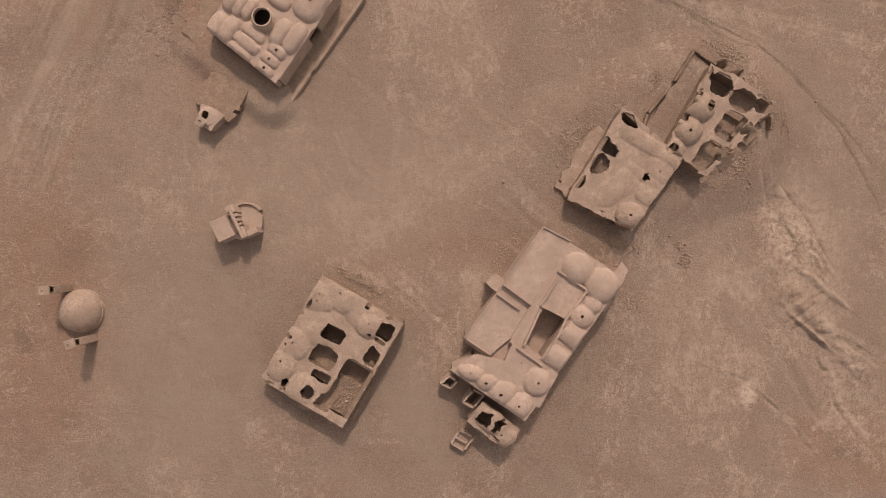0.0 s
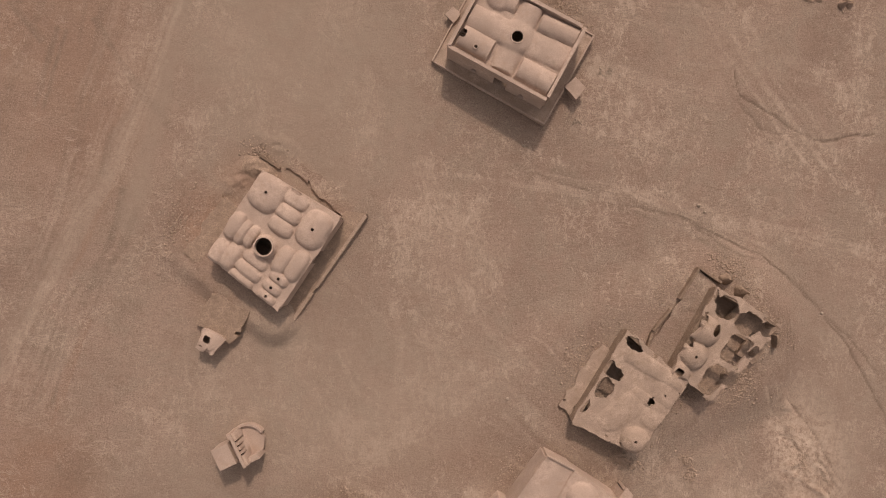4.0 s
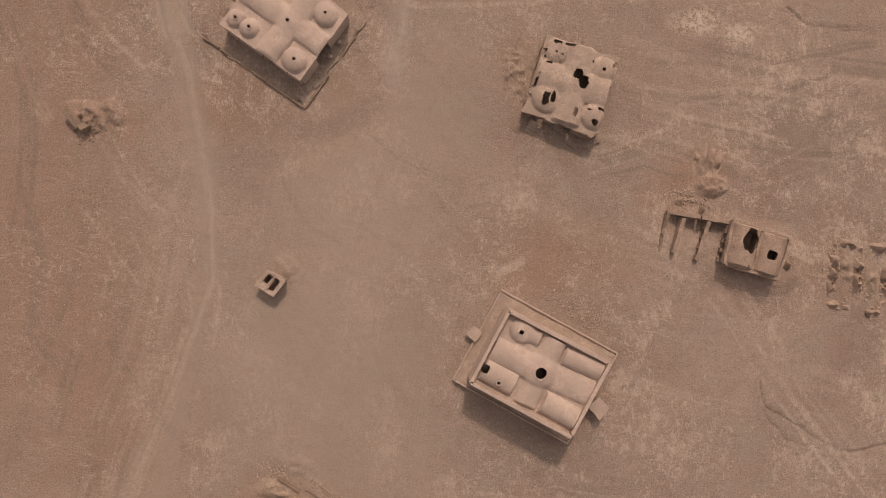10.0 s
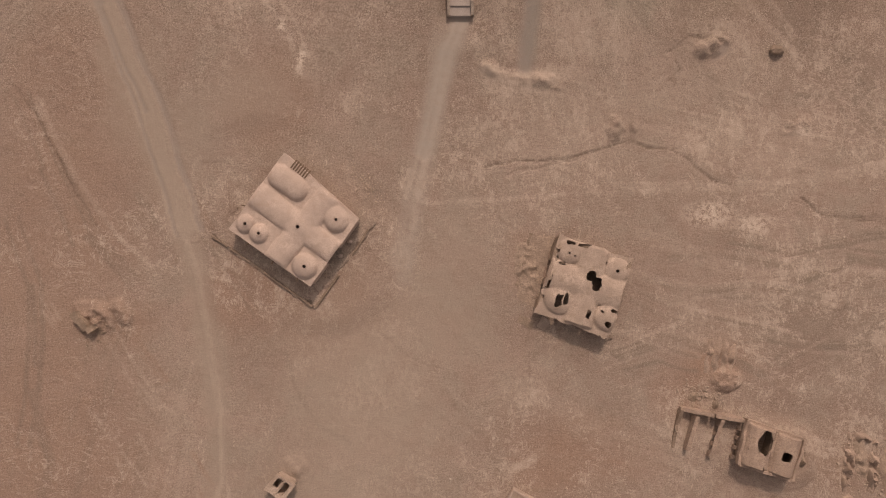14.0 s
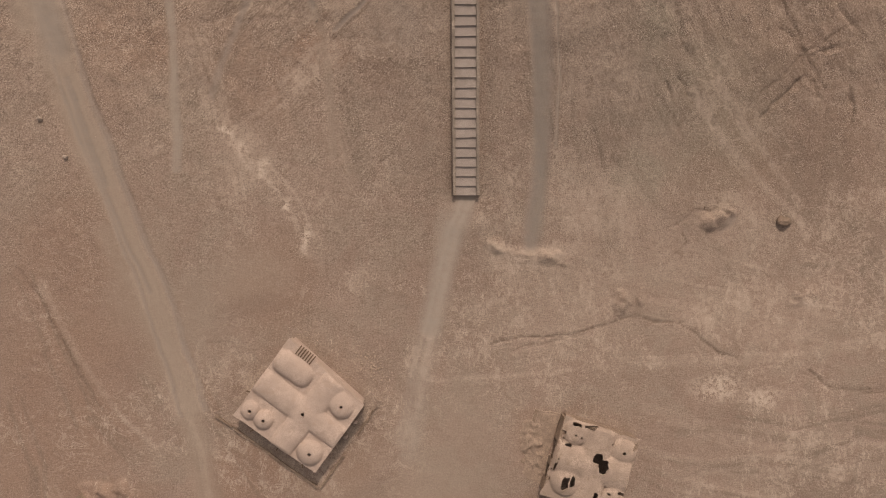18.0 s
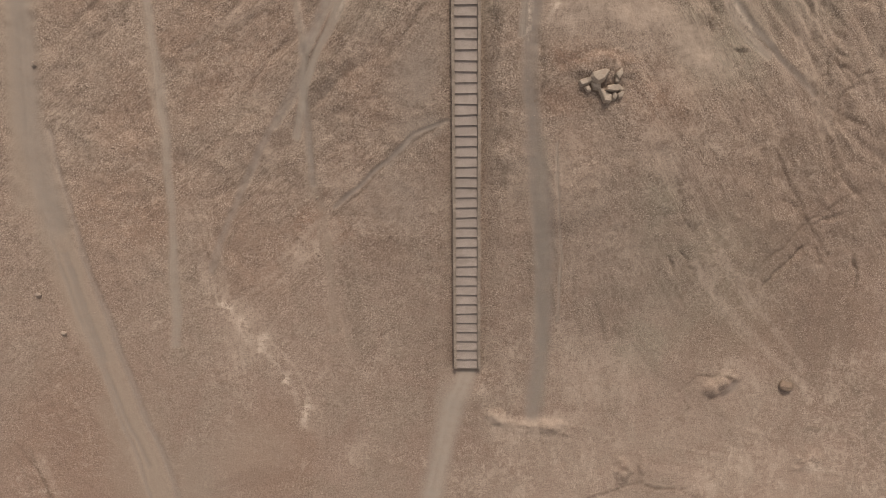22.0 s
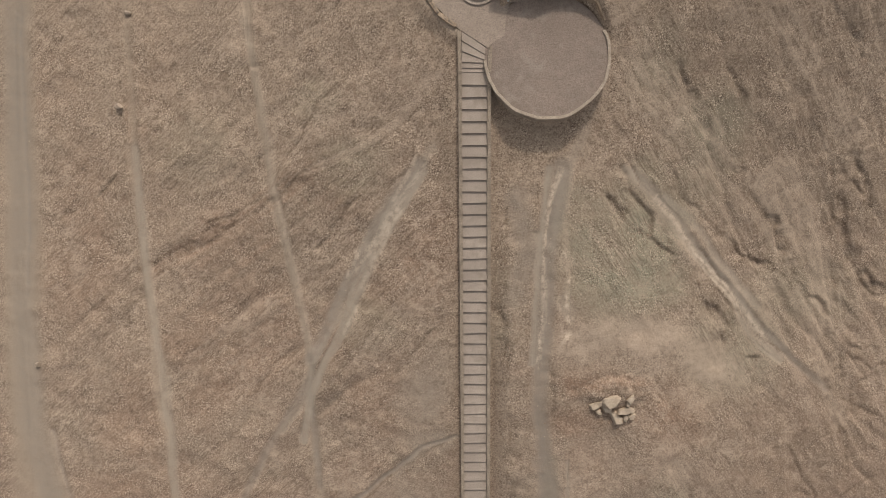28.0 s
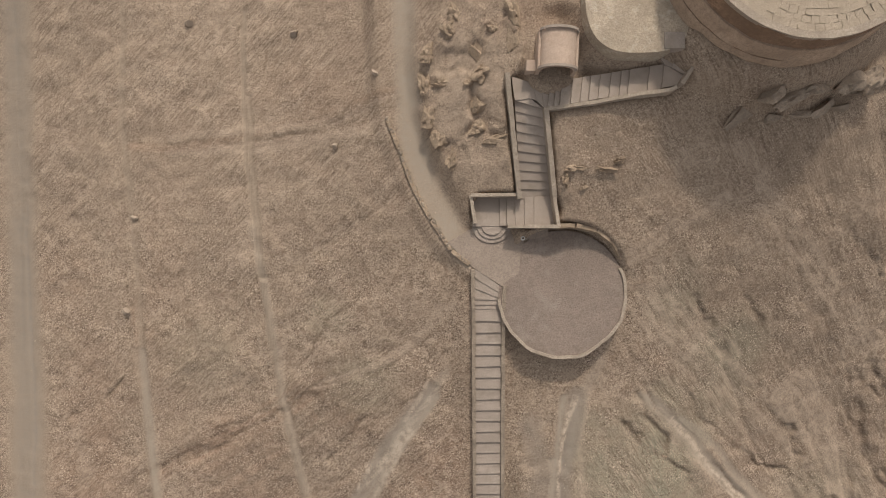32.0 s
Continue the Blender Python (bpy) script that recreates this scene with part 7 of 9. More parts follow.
bmesh.ops.create_cone(bm, cap_ends=True, segments=16, radius1=0.09, radius2=0.09, depth=0.03, matrix=Matrix.Translation((0, 0, 0.837)))
part("lens", bm, SHADE, cap)

# ---- vaulted hut, round tower and gravel roof on the hilltop ----
hut = thing("vaulted_hut", 2.65, 202.85, 19.7, "small barrel-vaulted mud-plastered shelter", "hut", turn=-3)
t = np.linspace(0, math.pi, 20)
for name, r, y0, y1, mat in (("vault", 1.45, -1.6, 1.6, PLASTER),):
    yy = np.linspace(y0, y1, 10)
    T_, Y_ = np.meshgrid(t, yy, indexing="ij")
    top = np.stack([r * np.cos(T_), Y_, 1.5 + 0.75 * r * np.sin(T_) + 0.0 * Y_], -1)
    low = np.stack([(r - 0.22) * np.cos(T_), Y_, 1.5 + 0.75 * (r - 0.22) * np.sin(T_)], -1)
    v, f = solid_grid(top, low, np.ones((len(t) - 1, len(yy) - 1), bool))
    mesh_object(name, v, f, mat, hut)
for y0 in (-1.62, 1.42):
    top = np.stack([np.stack([1.6 * np.cos(t), y0 + 0 * t, 1.5 + 0.82 * 1.6 * np.sin(t)], -1), np.stack([1.6 * np.cos(t), y0 + 0.2 + 0 * t, 1.5 + 0.82 * 1.6 * np.sin(t)], -1)], 1)
    low = top.copy()
    low[:, :, 0] *= 0.84
    low[:, :, 2] = 1.5 + (low[:, :, 2] - 1.5) * 0.84
    v, f = solid_grid(top, low, np.ones((len(t) - 1, 1), bool))
    mesh_object("arch_rim", v, f, STAIR, hut)
for x0, x1 in ((-1.62, -1.3), (1.3, 1.62)):
    block("side_wall", hut, x0, -1.6, -0.6, x1, 1.6, 1.62, PLASTER, 0.03)
block("end_wall", hut, -1.3, 1.35, -0.6, 1.3, 1.6, 2.3, PLASTER, 0.03)
block("buttress", hut, -2.4, -1.5, -0.6, -1.62, -0.6, 0.7, PLASTER, 0.05)

tower = thing("tower_of_silence", 20.1, 210.8, 20.6, "huge round mud and stone tower with a pale paved top", "tower")
a = np.linspace(0, math.tau, 97)


def drum(name, profile, mat, owner, inside=0.8, rough=0.10, seed=4):
    """A ring of wall with the given radius and height pairs, from foot to head."""
    rs, zs = np.array([p[0] for p in profile], float), np.array([p[1] for p in profile], float)
    k = np.linspace(0, len(profile) - 1, 4 * (len(profile) - 1) + 1)
    A, K = np.meshgrid(a, k, indexing="ij")
    z = np.interp(K, range(len(profile)), zs)
    r = np.interp(K, range(len(profile)), rs) + rough * fbm(np.cos(A) * 9, np.sin(A) * 9 + z * 2, 1.3, 4, seed)
    outer = np.stack([r * np.cos(A), r * np.sin(A), z], -1)
    inner = np.stack([(rs.min() - inside) * np.cos(A), (rs.min() - inside) * np.sin(A), z], -1)
    v, f = solid_grid(outer[::-1], inner[::-1], np.ones((96, len(k) - 1), bool))
    return mesh_object(name, v, f, mat, owner)


drum("lower_wall", ((9.95, 0.8), (9.80, 2.5), (9.66, 2.85)), TOWER_PALE, tower, rough=0.16)
drum("band", ((9.58, 2.8), (9.55, 3.15)), TOWER_DARK, tower, rough=0.14, seed=7)
drum("ledge", ((9.74, 3.12), (9.62, 3.5), (9.38, 4.5)), TOWER_PALE, tower, rough=0.14, seed=9)
drum("upper_wall", ((9.24, 4.45), (9.18, 5.4), (9.12, 6.25)), TOWER_DARK, tower, rough=0.16, seed=12)
for name, r0, r1, z, mat in (("rim", 8.62, 9.15, 6.40, MORTAR), ("paving", 0.05, 8.64, 6.30, GRAVEL)):
    rs = np.linspace(r0, r1, 3 if name == "rim" else 16)
    A, Rr = np.meshgrid(a, rs, indexing="ij")
    wob = (0.10 if name == "rim" else 0.05) * fbm(np.cos(A) * Rr, np.sin(A) * Rr, 0.6, 3, 6)
    top = np.stack([(Rr + wob) * np.cos(A), (Rr + wob) * np.sin(A), z + wob], -1)
    v, f = solid_grid(top, top - np.array([0, 0, 0.4]), np.ones((96, len(rs) - 1), bool))
    mesh_object(name, v, f, mat, tower)
shoulder = thing("gravel_roof", 9.0, 207.5, 21.0, "rounded gravel-covered terrace beside the tower", "terrace")
a = np.linspace(0, math.tau, 49)
rs = np.linspace(0.05, 1, 8)
A, Rr = np.meshgrid(a, rs, indexing="ij")
bx = 4.4 * np.sign(np.cos(A)) * np.abs(np.cos(A)) ** 0.7 * Rr
by = 5.2 * np.sign(np.sin(A)) * np.abs(np.sin(A)) ** 0.7 * Rr
top = np.stack([bx, by, 1.15 + 0.05 * fbm(bx, by, 1.2, 3, 2)], -1)
v, f = solid_grid(top, top * np.array([1.05, 1.05, 0]) + np.array([0, 0, -1.2]), np.ones((48, 7), bool))
mesh_object("gravel_top", v, f, GRAVEL, shoulder)
block("doorstep", shoulder, 1.8, -4.9, 0.2, 3.4, -3.6, 1.25, STAIR)

# outcrops on the hilltop
SLAB = material("grey_brown_rock", (0.36, 0.288, 0.225), vary=0.3, size=0.9, bump=1.0, fine=3, stain=(0.25, 0.19, 0.145))
for x, y, rx, ry, rz, turn, seed, tip in (
    (18.1, 198.2, 2.3, 1.2, 0.7, 28, 3, 8),
    (19.6, 199.4, 1.7, 1.3, 0.7, 40, 23, 6),
    (21.0, 197.9, 1.0, 0.6, 0.7, 20, 5, 6),
    (22.0, 199.2, 1.9, 0.9, 0.8, 28, 7, 5),
    (23.6, 199.8, 1.7, 0.8, 0.8, 22, 9, 8),
    (23.2, 198.2, 1.5, 0.6, 0.6, 20, 11, 8),
    (25.6, 199.0, 1.8, 0.9, 0.9, 35, 13, 5),
    (26.9, 200.9, 1.6, 1.1, 1.0, 50, 15, 0),
    (27.4, 198.8, 1.3, 0.6, 0.6, 15, 17, 8),
    (29.2, 201.3, 2.0, 1.3, 1.2, 60, 19, 0),
    (30.9, 200.9, 1.4, 0.8, 0.7, 20, 21, 8),
):
    boulder("rock_ledge", "grey-brown broken rock slab below the tower", x, y, ground_at(x, y) + 0.1, rx, ry, rz, SLAB, seed=seed, rough=0.4, cuts=4, group="rock ledges", angular=0.85, turn=turn, tip=-tip)
for k, (x, y, rx, ry, turn) in enumerate((
    (-7.8, 204.2, 0.45, 1.09, -20),
    (-8.2, 201.5, 0.40, 1.19, 10),
    (-7.9, 198.7, 0.45, 1.19, -10),
    (-7.1, 196.7, 0.50, 0.90, -30),
    (-5.6, 207.2, 0.40, 0.99, 30),
    (-6.0, 205.7, 0.40, 0.80, 10),
    (-3.7, 203.8, 0.39, 1.07, 20),
    (-3.3, 202.1, 0.49, 0.78, -20),
    (-4.2, 201.2, 0.49, 0.39, 0),
    (-3.4, 199.4, 0.59, 0.78, -30),
    (-3.5, 197.5, 0.49, 0.88, -30),
    (-0.7, 206.3, 0.39, 0.98, 15),
    (-0.8, 204.3, 0.34, 1.07, 0),
    (-2.3, 205.3, 0.34, 0.68, 30),
    (-6.8, 201.5, 0.50, 0.40, 10),
    (-2.3, 196.5, 0.70, 0.40, 20),
)):
    boulder("earth_crag", "ragged crag of eroded pale earth on the hilltop", x, y, ground_at(x, y) - 0.05, rx * 1.5, ry, 0.42, CRAG, seed=k + 60, rough=0.8, cuts=4, group="earth crags", angular=0.45, turn=turn)
for k, (x, y, rx, ry, turn) in enumerate((
    (-5.8, 195.0, 0.40, 0.99, -25),
    (4.6, 193.9, 0.60, 0.35, 10),
    (7.1, 193.7, 0.80, 0.30, 0),
    (3.9, 192.9, 0.35, 0.70, 0),
    (5.6, 192.2, 0.50, 0.30, 20),
    (8.4, 194.4, 0.50, 0.35, 0),
)):
    boulder("earth_crag", "low crag of eroded earth beside the stairs", x, y, ground_at(x, y) - 0.1, rx * 1.2, ry, 0.35, CRAG, seed=k + 90, rough=1.1, cuts=4, group="earth crags", angular=0.45, turn=turn)
# the tower's paving, laid in rings
FLAG = material("worn_paving", (0.47, 0.385, 0.298), vary=0.2, size=0.7, bump=0.8, fine=6, island=True)
rng = random.Random(12)
flags = []
for k in range(6):
    bm = bmesh.new()
    box_bm(bm, -0.5, -0.5, -0.5, 0.5, 0.5, 0.5, 0)
    for v in bm.verts:
        v.co += Vector((rng.uniform(-0.08, 0.08), rng.uniform(-0.08, 0.08), rng.uniform(-0.1, 0.1)))
    flag = bpy.data.meshes.new("paving_stone")
    bm.to_mesh(flag)
    bm.free()
    flag.materials.append(FLAG)
    flags.append(flag)
for ring_no in range(9):
    r = 8.35 - 0.52 * ring_no
    number = int(2.5 * r / 0.62)
    for k in range(number):
        ang = radians(200) + 2.5 * (k + 0.5 * (ring_no % 2)) / number
        ob = new("paving_stone", rng.choice(flags))
        ob.parent = tower
        ob.matrix_local = pose(r * math.cos(ang), r * math.sin(ang), 6.27 + rng.uniform(-0.03, 0.03), rng.uniform(-3, 3), rng.uniform(-3, 3), math.degrees(ang) + 90) @ Matrix.Diagonal((rng.uniform(0.56, 0.66), rng.uniform(0.47, 0.55), 0.16, 1))

# ---- the village: roofs by plan ----
A_QUAD = ((-28.15, 26.16), (-21.60, 36.25), (-12.36, 30.63), (-19.77, 19.55))
A_SHAPES = [
    cushion(2.00, 10.60, 2.05, 2.35, 0.80),
    cushion(8.90, 9.90, 1.80, 2.30, 0.85),
    cushion(5.30, 11.65, 1.55, 1.00, 0.50),
    cushion(5.45, 9.82, 1.62, 0.98, 0.58),
    cushion(5.50, 8.06, 1.62, 0.96, 0.58),
    cushion(0.90, 5.10, 0.95, 1.80, 0.78),
    cushion(2.12, 4.96, 0.68, 1.65, 0.66),
    cushion(3.22, 5.14, 0.66, 1.45, 0.58),
    cushion(0.95, 1.10, 1.05, 1.85, 0.70),
    cushion(2.45, 1.70, 1.02, 1.75, 0.68),
    cushion(5.15, 3.14, 1.65, 0.84, 0.52),
]
A_SHAPES += [
    cushion(5.07, 1.63, 1.80, 0.84, 0.60),
    cushion(4.89, 0.15, 1.75, 0.88, 0.56),
    cushion(7.85, 5.00, 1.02, 1.75, 0.66),
    cushion(9.60, 5.40, 1.05, 1.95, 0.72),
    cushion(8.70, 3.04, 1.25, 0.72, 0.52),
    cushion(8.54, 1.74, 1.25, 0.70, 0.52),
    cushion(8.59, 0.48, 1.25, 0.66, 0.46),
    dome(5.25, 5.10, 1.32, 1.32, 0.90),
]
A_HOLES = [
    hole(5.25, 5.12, 1.02, 1.02, 0, 0.02),
    hole(2.00, 10.60, 0.20, 0.20, 0, 0.05),
    hole(8.90, 9.85, 0.22, 0.22, 0, 0.05),
    hole(8.70, 3.04, 0.19, 0.19, 0, 0.05),
    hole(8.54, 1.74, 0.19, 0.19, 0, 0.05),
    hole(8.59, 0.58, 0.18, 0.18, 0, 0.05),
    hole(4.85, 12.45, 0.79, 0.17, 1, 0.30),
]

B_QUAD = ((-21.79, -15.54), (-14.40, -3.16), (-4.57, -8.81), (-11.97, -21.26))
B_SHAPES = [
    dome(7.88, 12.10, 1.61, 1.48, 0.60),
    dome(0.73, 11.99, 2.29, 1.75, 0.40),
    dome(3.78, 13.37, 2.29, 1.61, 0.35),
    dome(1.35, 5.70, 1.88, 1.88, 0.45),
    dome(1.23, 2.89, 1.75, 2.02, 0.45),
    dome(2.62, 8.78, 2.29, 2.02, 0.30),
    dome(6.54, 12.62, 2.02, 1.48, 0.30),
    dome(4.67, 1.37, 1.61, 2.02, 0.30),
    vault(1.99, 13.11, 7.70, 13.29, 1.21, 0.30),
]
B_HOLES = [
    hole(4.76, 9.08, 1.35, 0.94, 1, 0.12),
    hole(5.13, 6.08, 1.55, 1.35, 1, 0.10),
    hole(6.01, 3.94, 1.28, 0.61, 1, 0.20),
    hole(5.64, 1.54, 0.81, 0.81, 0, 0.18),
    hole(2.80, 0.97, 0.47, 0.81, 0, 0.35),
    hole(9.93, 12.40, 0.94, 1.01, 1, 0.12),
    hole(9.97, 11.01, 0.74, 0.27, 1, 0.20),
    hole(10.03, 8.94, 0.87, 1.14, 1, 0.20),
    hole(9.46, 6.11, 1.82, 1.61, 1, 0.05),
    hole(9.69, 2.97, 2.22, 2.02, 1, 0.08),
    hole(7.93, 1.47, 0.94, 0.94, 1, 0.25),
    hole(-0.21, 13.79, 0.13, 0.27, 0, 0.30),
]
B_HOLES += [
    hole(0.47, 10.81, 0.24, 0.61, 0, 0.30),
    hole(0.30, 6.24, 0.47, 0.30, 0, 0.40),
    hole(1.14, 5.87, 0.13, 0.13, 0, 0.10),
    hole(1.01, 3.21, 0.15, 0.15, 0, 0.10),
    hole(0.64, 0.95, 0.13, 0.13, 0, 0.10),
    hole(0.98, 12.44, 0.11, 0.11, 0, 0.10),
    hole(1.07, 11.63, 0.11, 0.11, 0, 0.10),
    hole(2.99, 13.76, 0.12, 0.12, 0, 0.10),
    hole(6.61, 14.07, 0.27, 0.47, 1, 0.20),
    hole(7.79, 12.31, 0.12, 0.12, 0, 0.10),
    hole(8.49, 11.17, 0.27, 0.17, 0, 0.30),
]

C1_QUAD = ((7.10, -4.15), (11.92, 2.61), (15.14, 0.94), (10.45, -6.63))
C1_SHAPES = [
]
C1_HOLES = [
]

C2_QUAD = ((2.56, -10.56), (7.13, -4.31), (11.97, -7.33), (5.65, -12.58))
C2_SHAPES = [
]
C2_HOLES = [
]

C3_QUAD = ((7.88, -11.02), (14.96, 0.87), (21.51, -3.54), (13.49, -14.76))
C3_SHAPES = [
    dome(2.39, 11.70, 1.75, 1.75, 0.95),
    dome(5.60, 11.60, 1.95, 1.90, 1.00),
    dome(5.95, 9.20, 1.10, 1.10, 0.60),
    dome(5.70, 7.25, 1.40, 1.35, 0.78),
    barrel(4.60, 4.95, 8.00, 4.60, 1.40, 0.72),
    barrel(4.40, 1.65, 8.10, 1.60, 1.35, 0.72),
]
C3_HOLES = [
    hole(3.01, 3.12, 1.67, 2.87, 1, 0.03),
    hole(5.62, 7.26, 0.19, 0.19, 0, 0.05),
]

C4_QUAD = ((0.87, -14.29), (3.61, -12.49), (13.43, -14.96), (9.75, -20.37))
C4_SHAPES = [
    dome(1.74, 1.50, 1.45, 1.30, 0.60),
    dome(4.00, 1.35, 1.15, 1.10, 0.55),
    dome(6.25, 1.20, 1.45, 1.35, 0.65),
    dome(8.74, 0.95, 1.45, 1.35, 0.65),
]
C4_HOLES = [
    hole(1.71, 1.56, 0.12, 0.12, 0, 0.05),
    hole(4.00, 1.29, 0.20, 0.20, 0, 0.05),
    hole(6.21, 0.95, 0.23, 0.20, 0, 0.05),
    hole(8.71, 0.89, 0.13, 0.13, 0, 0.05),
]

C5_QUAD = ((5.61, -16.63), (8.42, -10.82), (13.63, -14.76), (11.42, -18.77))
C5_SHAPES = [
    dome(4.65, 3.00, 1.55, 1.75, 0.70),
]
C5_HOLES = [
    hole(4.65, 3.04, 0.17, 0.17, 0, 0.05),
    hole(1.93, 3.99, 0.09, 0.09, 0, 0.05),
    hole(1.84, 3.31, 0.09, 0.09, 0, 0.05),
    hole(1.65, 1.97, 0.09, 0.09, 0, 0.05),
]

C6_QUAD = ((2.85, -20.65), (4.82, -18.41), (9.37, -21.80), (7.40, -24.11))
C6_SHAPES = [
    dome(2.27, 1.96, 2.31, 1.49, 0.70),
    dome(4.80, 1.26, 1.36, 1.22, 0.50),
]
C6_HOLES = [
    hole(1.41, 1.56, 0.88, 0.95, 0, 0.35),
    hole(3.08, 2.00, 0.54, 0.88, 0, 0.50),
    hole(3.06, -0.01, 0.27, 0.34, 0, 0.40),
    hole(4.19, 1.19, 0.16, 0.14, 0, 0.10),
]

D_QUAD = ((14.94, 6.07), (21.80, 17.30), (29.06, 10.85), (22.85, 2.18))
D_SHAPES = [
    dome(7.85, 1.69, 1.64, 1.64, 0.80),
    dome(8.37, 5.22, 1.77, 1.36, 0.22),
    dome(7.73, 8.74, 1.77, 1.50, 0.20),
    vault(4.04, 2.57, 5.12, 5.24, 1.50, 0.22),
    vault(2.01, 9.97, 8.05, 10.75, 0.95, 0.22),
    vault(4.94, 6.78, 8.14, 6.84, 0.68, 0.18),
]
D_HOLES = [
    hole(1.05, 7.20, 1.45, 0.85, 0, 0.35),
    hole(1.30, 5.20, 1.05, 1.20, 0, 0.25),
    hole(0.50, 2.50, 0.50, 0.70, 0, 0.50),
    hole(1.45, 11.05, 1.30, 0.62, 0, 0.30),
    hole(6.75, 7.05, 0.41, 0.61, 0, 0.60),
    hole(7.80, 8.62, 0.14, 0.14, 0, 0.10),
    hole(7.76, 1.61, 0.19, 0.19, 0, 0.05),
]

D2_QUAD = ((26.87, 12.21), (32.60, 22.44), (40.31, 17.80), (31.92, 8.66))
D2_SHAPES = [
    dome(1.59, 3.33, 1.64, 1.64, 1.00),
    dome(1.08, 6.51, 1.77, 1.77, 1.00),
    dome(1.14, 0.59, 1.50, 1.23, 0.50),
]
D2_HOLES = [
    hole(1.48, 3.17, 0.20, 0.20, 0, 0.05),
    hole(2.08, 7.28, 0.48, 0.82, 0, 0.20),
    hole(1.94, 10.33, 1.30, 1.50, 0, 0.12),
    hole(4.74, 10.01, 1.43, 1.50, 0, 0.15),
    hole(7.04, 10.89, 1.09, 1.02, 1, 0.25),
    hole(5.33, 6.63, 1.36, 1.77, 1, 0.15),
    hole(7.69, 7.44, 1.02, 0.89, 1, 0.20),
    hole(5.54, 2.07, 1.36, 1.91, 1, 0.18),
    hole(7.67, 3.46, 1.23, 0.95, 1, 0.20),
    hole(0.91, 0.49, 0.61, 0.61, 0, 0.25),
]

G_QUAD = ((0.27, 50.54), (4.67, 58.73), (16.20, 52.68), (11.66, 44.30))
G_SHAPES = [
    dome(6.48, 4.96, 2.05, 2.05, 0.85),
    dome(2.54, 8.10, 1.45, 1.40, 0.62),
    barrel(2.50, 8.05, 4.90, 8.20, 0.95, 0.50),
    barrel(0.30, 4.60, 5.20, 4.80, 1.55, 0.55),
    barrel(7.60, 5.00, 13.20, 5.35, 1.60, 0.48),
    barrel(6.45, 9.10, 6.50, 5.00, 1.40, 0.60),
    barrel(6.70, 0.50, 6.60, 5.00, 1.40, 0.45),
    barrel(7.95, 7.75, 13.00, 8.10, 1.15, 0.65),
    barrel(8.30, 1.95, 12.90, 1.90, 1.35, 0.78),
    barrel(0.40, 2.05, 4.70, 2.00, 1.40, 0.78),
]
G_HOLES = [
    hole(6.53, 4.78, 0.66, 0.66, 0, 0.02),
    hole(2.42, 7.89, 0.26, 0.26, 1, 0.02),
    hole(2.81, 1.50, 0.20, 0.20, 0, 0.05),
    hole(0.74, 2.23, 0.39, 0.52, 1, 0.02),
]

E_QUAD = ((-28.74, 92.03), (-22.35, 100.79), (-13.80, 93.10), (-19.40, 85.38))
E_SHAPES = [
    dome(9.38, 8.39, 1.42, 1.42, 0.72),
    dome(9.59, 1.66, 1.42, 1.42, 0.72),
    dome(1.23, 1.54, 0.98, 0.98, 0.62),
    dome(3.13, 1.57, 1.05, 1.05, 0.62),
    dome(6.32, 4.86, 1.60, 1.60, 0.66),
    vault(0.57, 4.78, 12.66, 5.21, 1.40, 0.55),
    vault(7.09, 9.36, 6.44, -0.01, 1.40, 0.52),
    vault(1.12, 7.89, 3.67, 8.10, 1.25, 0.72),
]
E_HOLES = [
    hole(6.41, 4.88, 0.23, 0.23, 0, 0.05),
    hole(1.34, 1.57, 0.17, 0.17, 0, 0.05),
    hole(3.23, 1.60, 0.19, 0.19, 0, 0.05),
    hole(9.46, 8.39, 0.19, 0.19, 0, 0.05),
    hole(9.67, 1.69, 0.21, 0.21, 0, 0.05),
]

F_QUAD = ((6.65, 82.29), (9.54, 91.35), (18.33, 88.46), (15.31, 78.93))
F_SHAPES = [
    dome(2.20, 2.47, 1.75, 1.75, 0.66),
    dome(8.38, 2.36, 1.60, 1.50, 0.62),
    dome(7.75, 7.88, 1.45, 1.35, 0.52),
    dome(1.81, 8.27, 1.50, 1.40, 0.45),
    barrel(0.00, 4.87, 9.20, 5.25, 1.85, 0.72),
    barrel(4.53, 9.80, 5.23, 0.30, 1.75, 0.62),
]
F_HOLES = [
    hole(4.96, 6.24, 0.60, 0.60, 0, 0.25),
    hole(5.87, 5.59, 0.67, 0.73, 0, 0.25),
    hole(2.10, 2.43, 0.47, 0.87, 0, 0.40),
    hole(2.96, 2.68, 0.33, 0.67, 0, 0.50),
    hole(8.51, 1.66, 0.40, 0.40, 0, 0.30),
    hole(8.92, 3.30, 0.53, 0.20, 0, 0.40),
    hole(1.57, 9.24, 0.47, 0.27, 0, 0.50),
    hole(7.71, 7.79, 0.24, 0.20, 0, 0.10),
    hole(8.75, 8.55, 0.17, 0.33, 0, 0.30),
    hole(1.72, 8.01, 0.13, 0.13, 0, 0.10),
    hole(2.45, 7.91, 0.13, 0.13, 0, 0.10),
    hole(0.56, 7.14, 0.20, 0.13, 0, 0.30),
]
F_HOLES += [
    hole(1.29, 6.61, 0.53, 0.20, 0, 0.40),
    hole(6.01, 1.91, 0.27, 0.60, 0, 0.70),
    hole(6.26, 8.35, 0.13, 0.40, 0, 0.50),
    hole(4.46, 10.08, 1.07, 0.11, 1, 0.30),
    hole(7.38, 2.82, 0.27, 0.13, 0, 0.40),
]

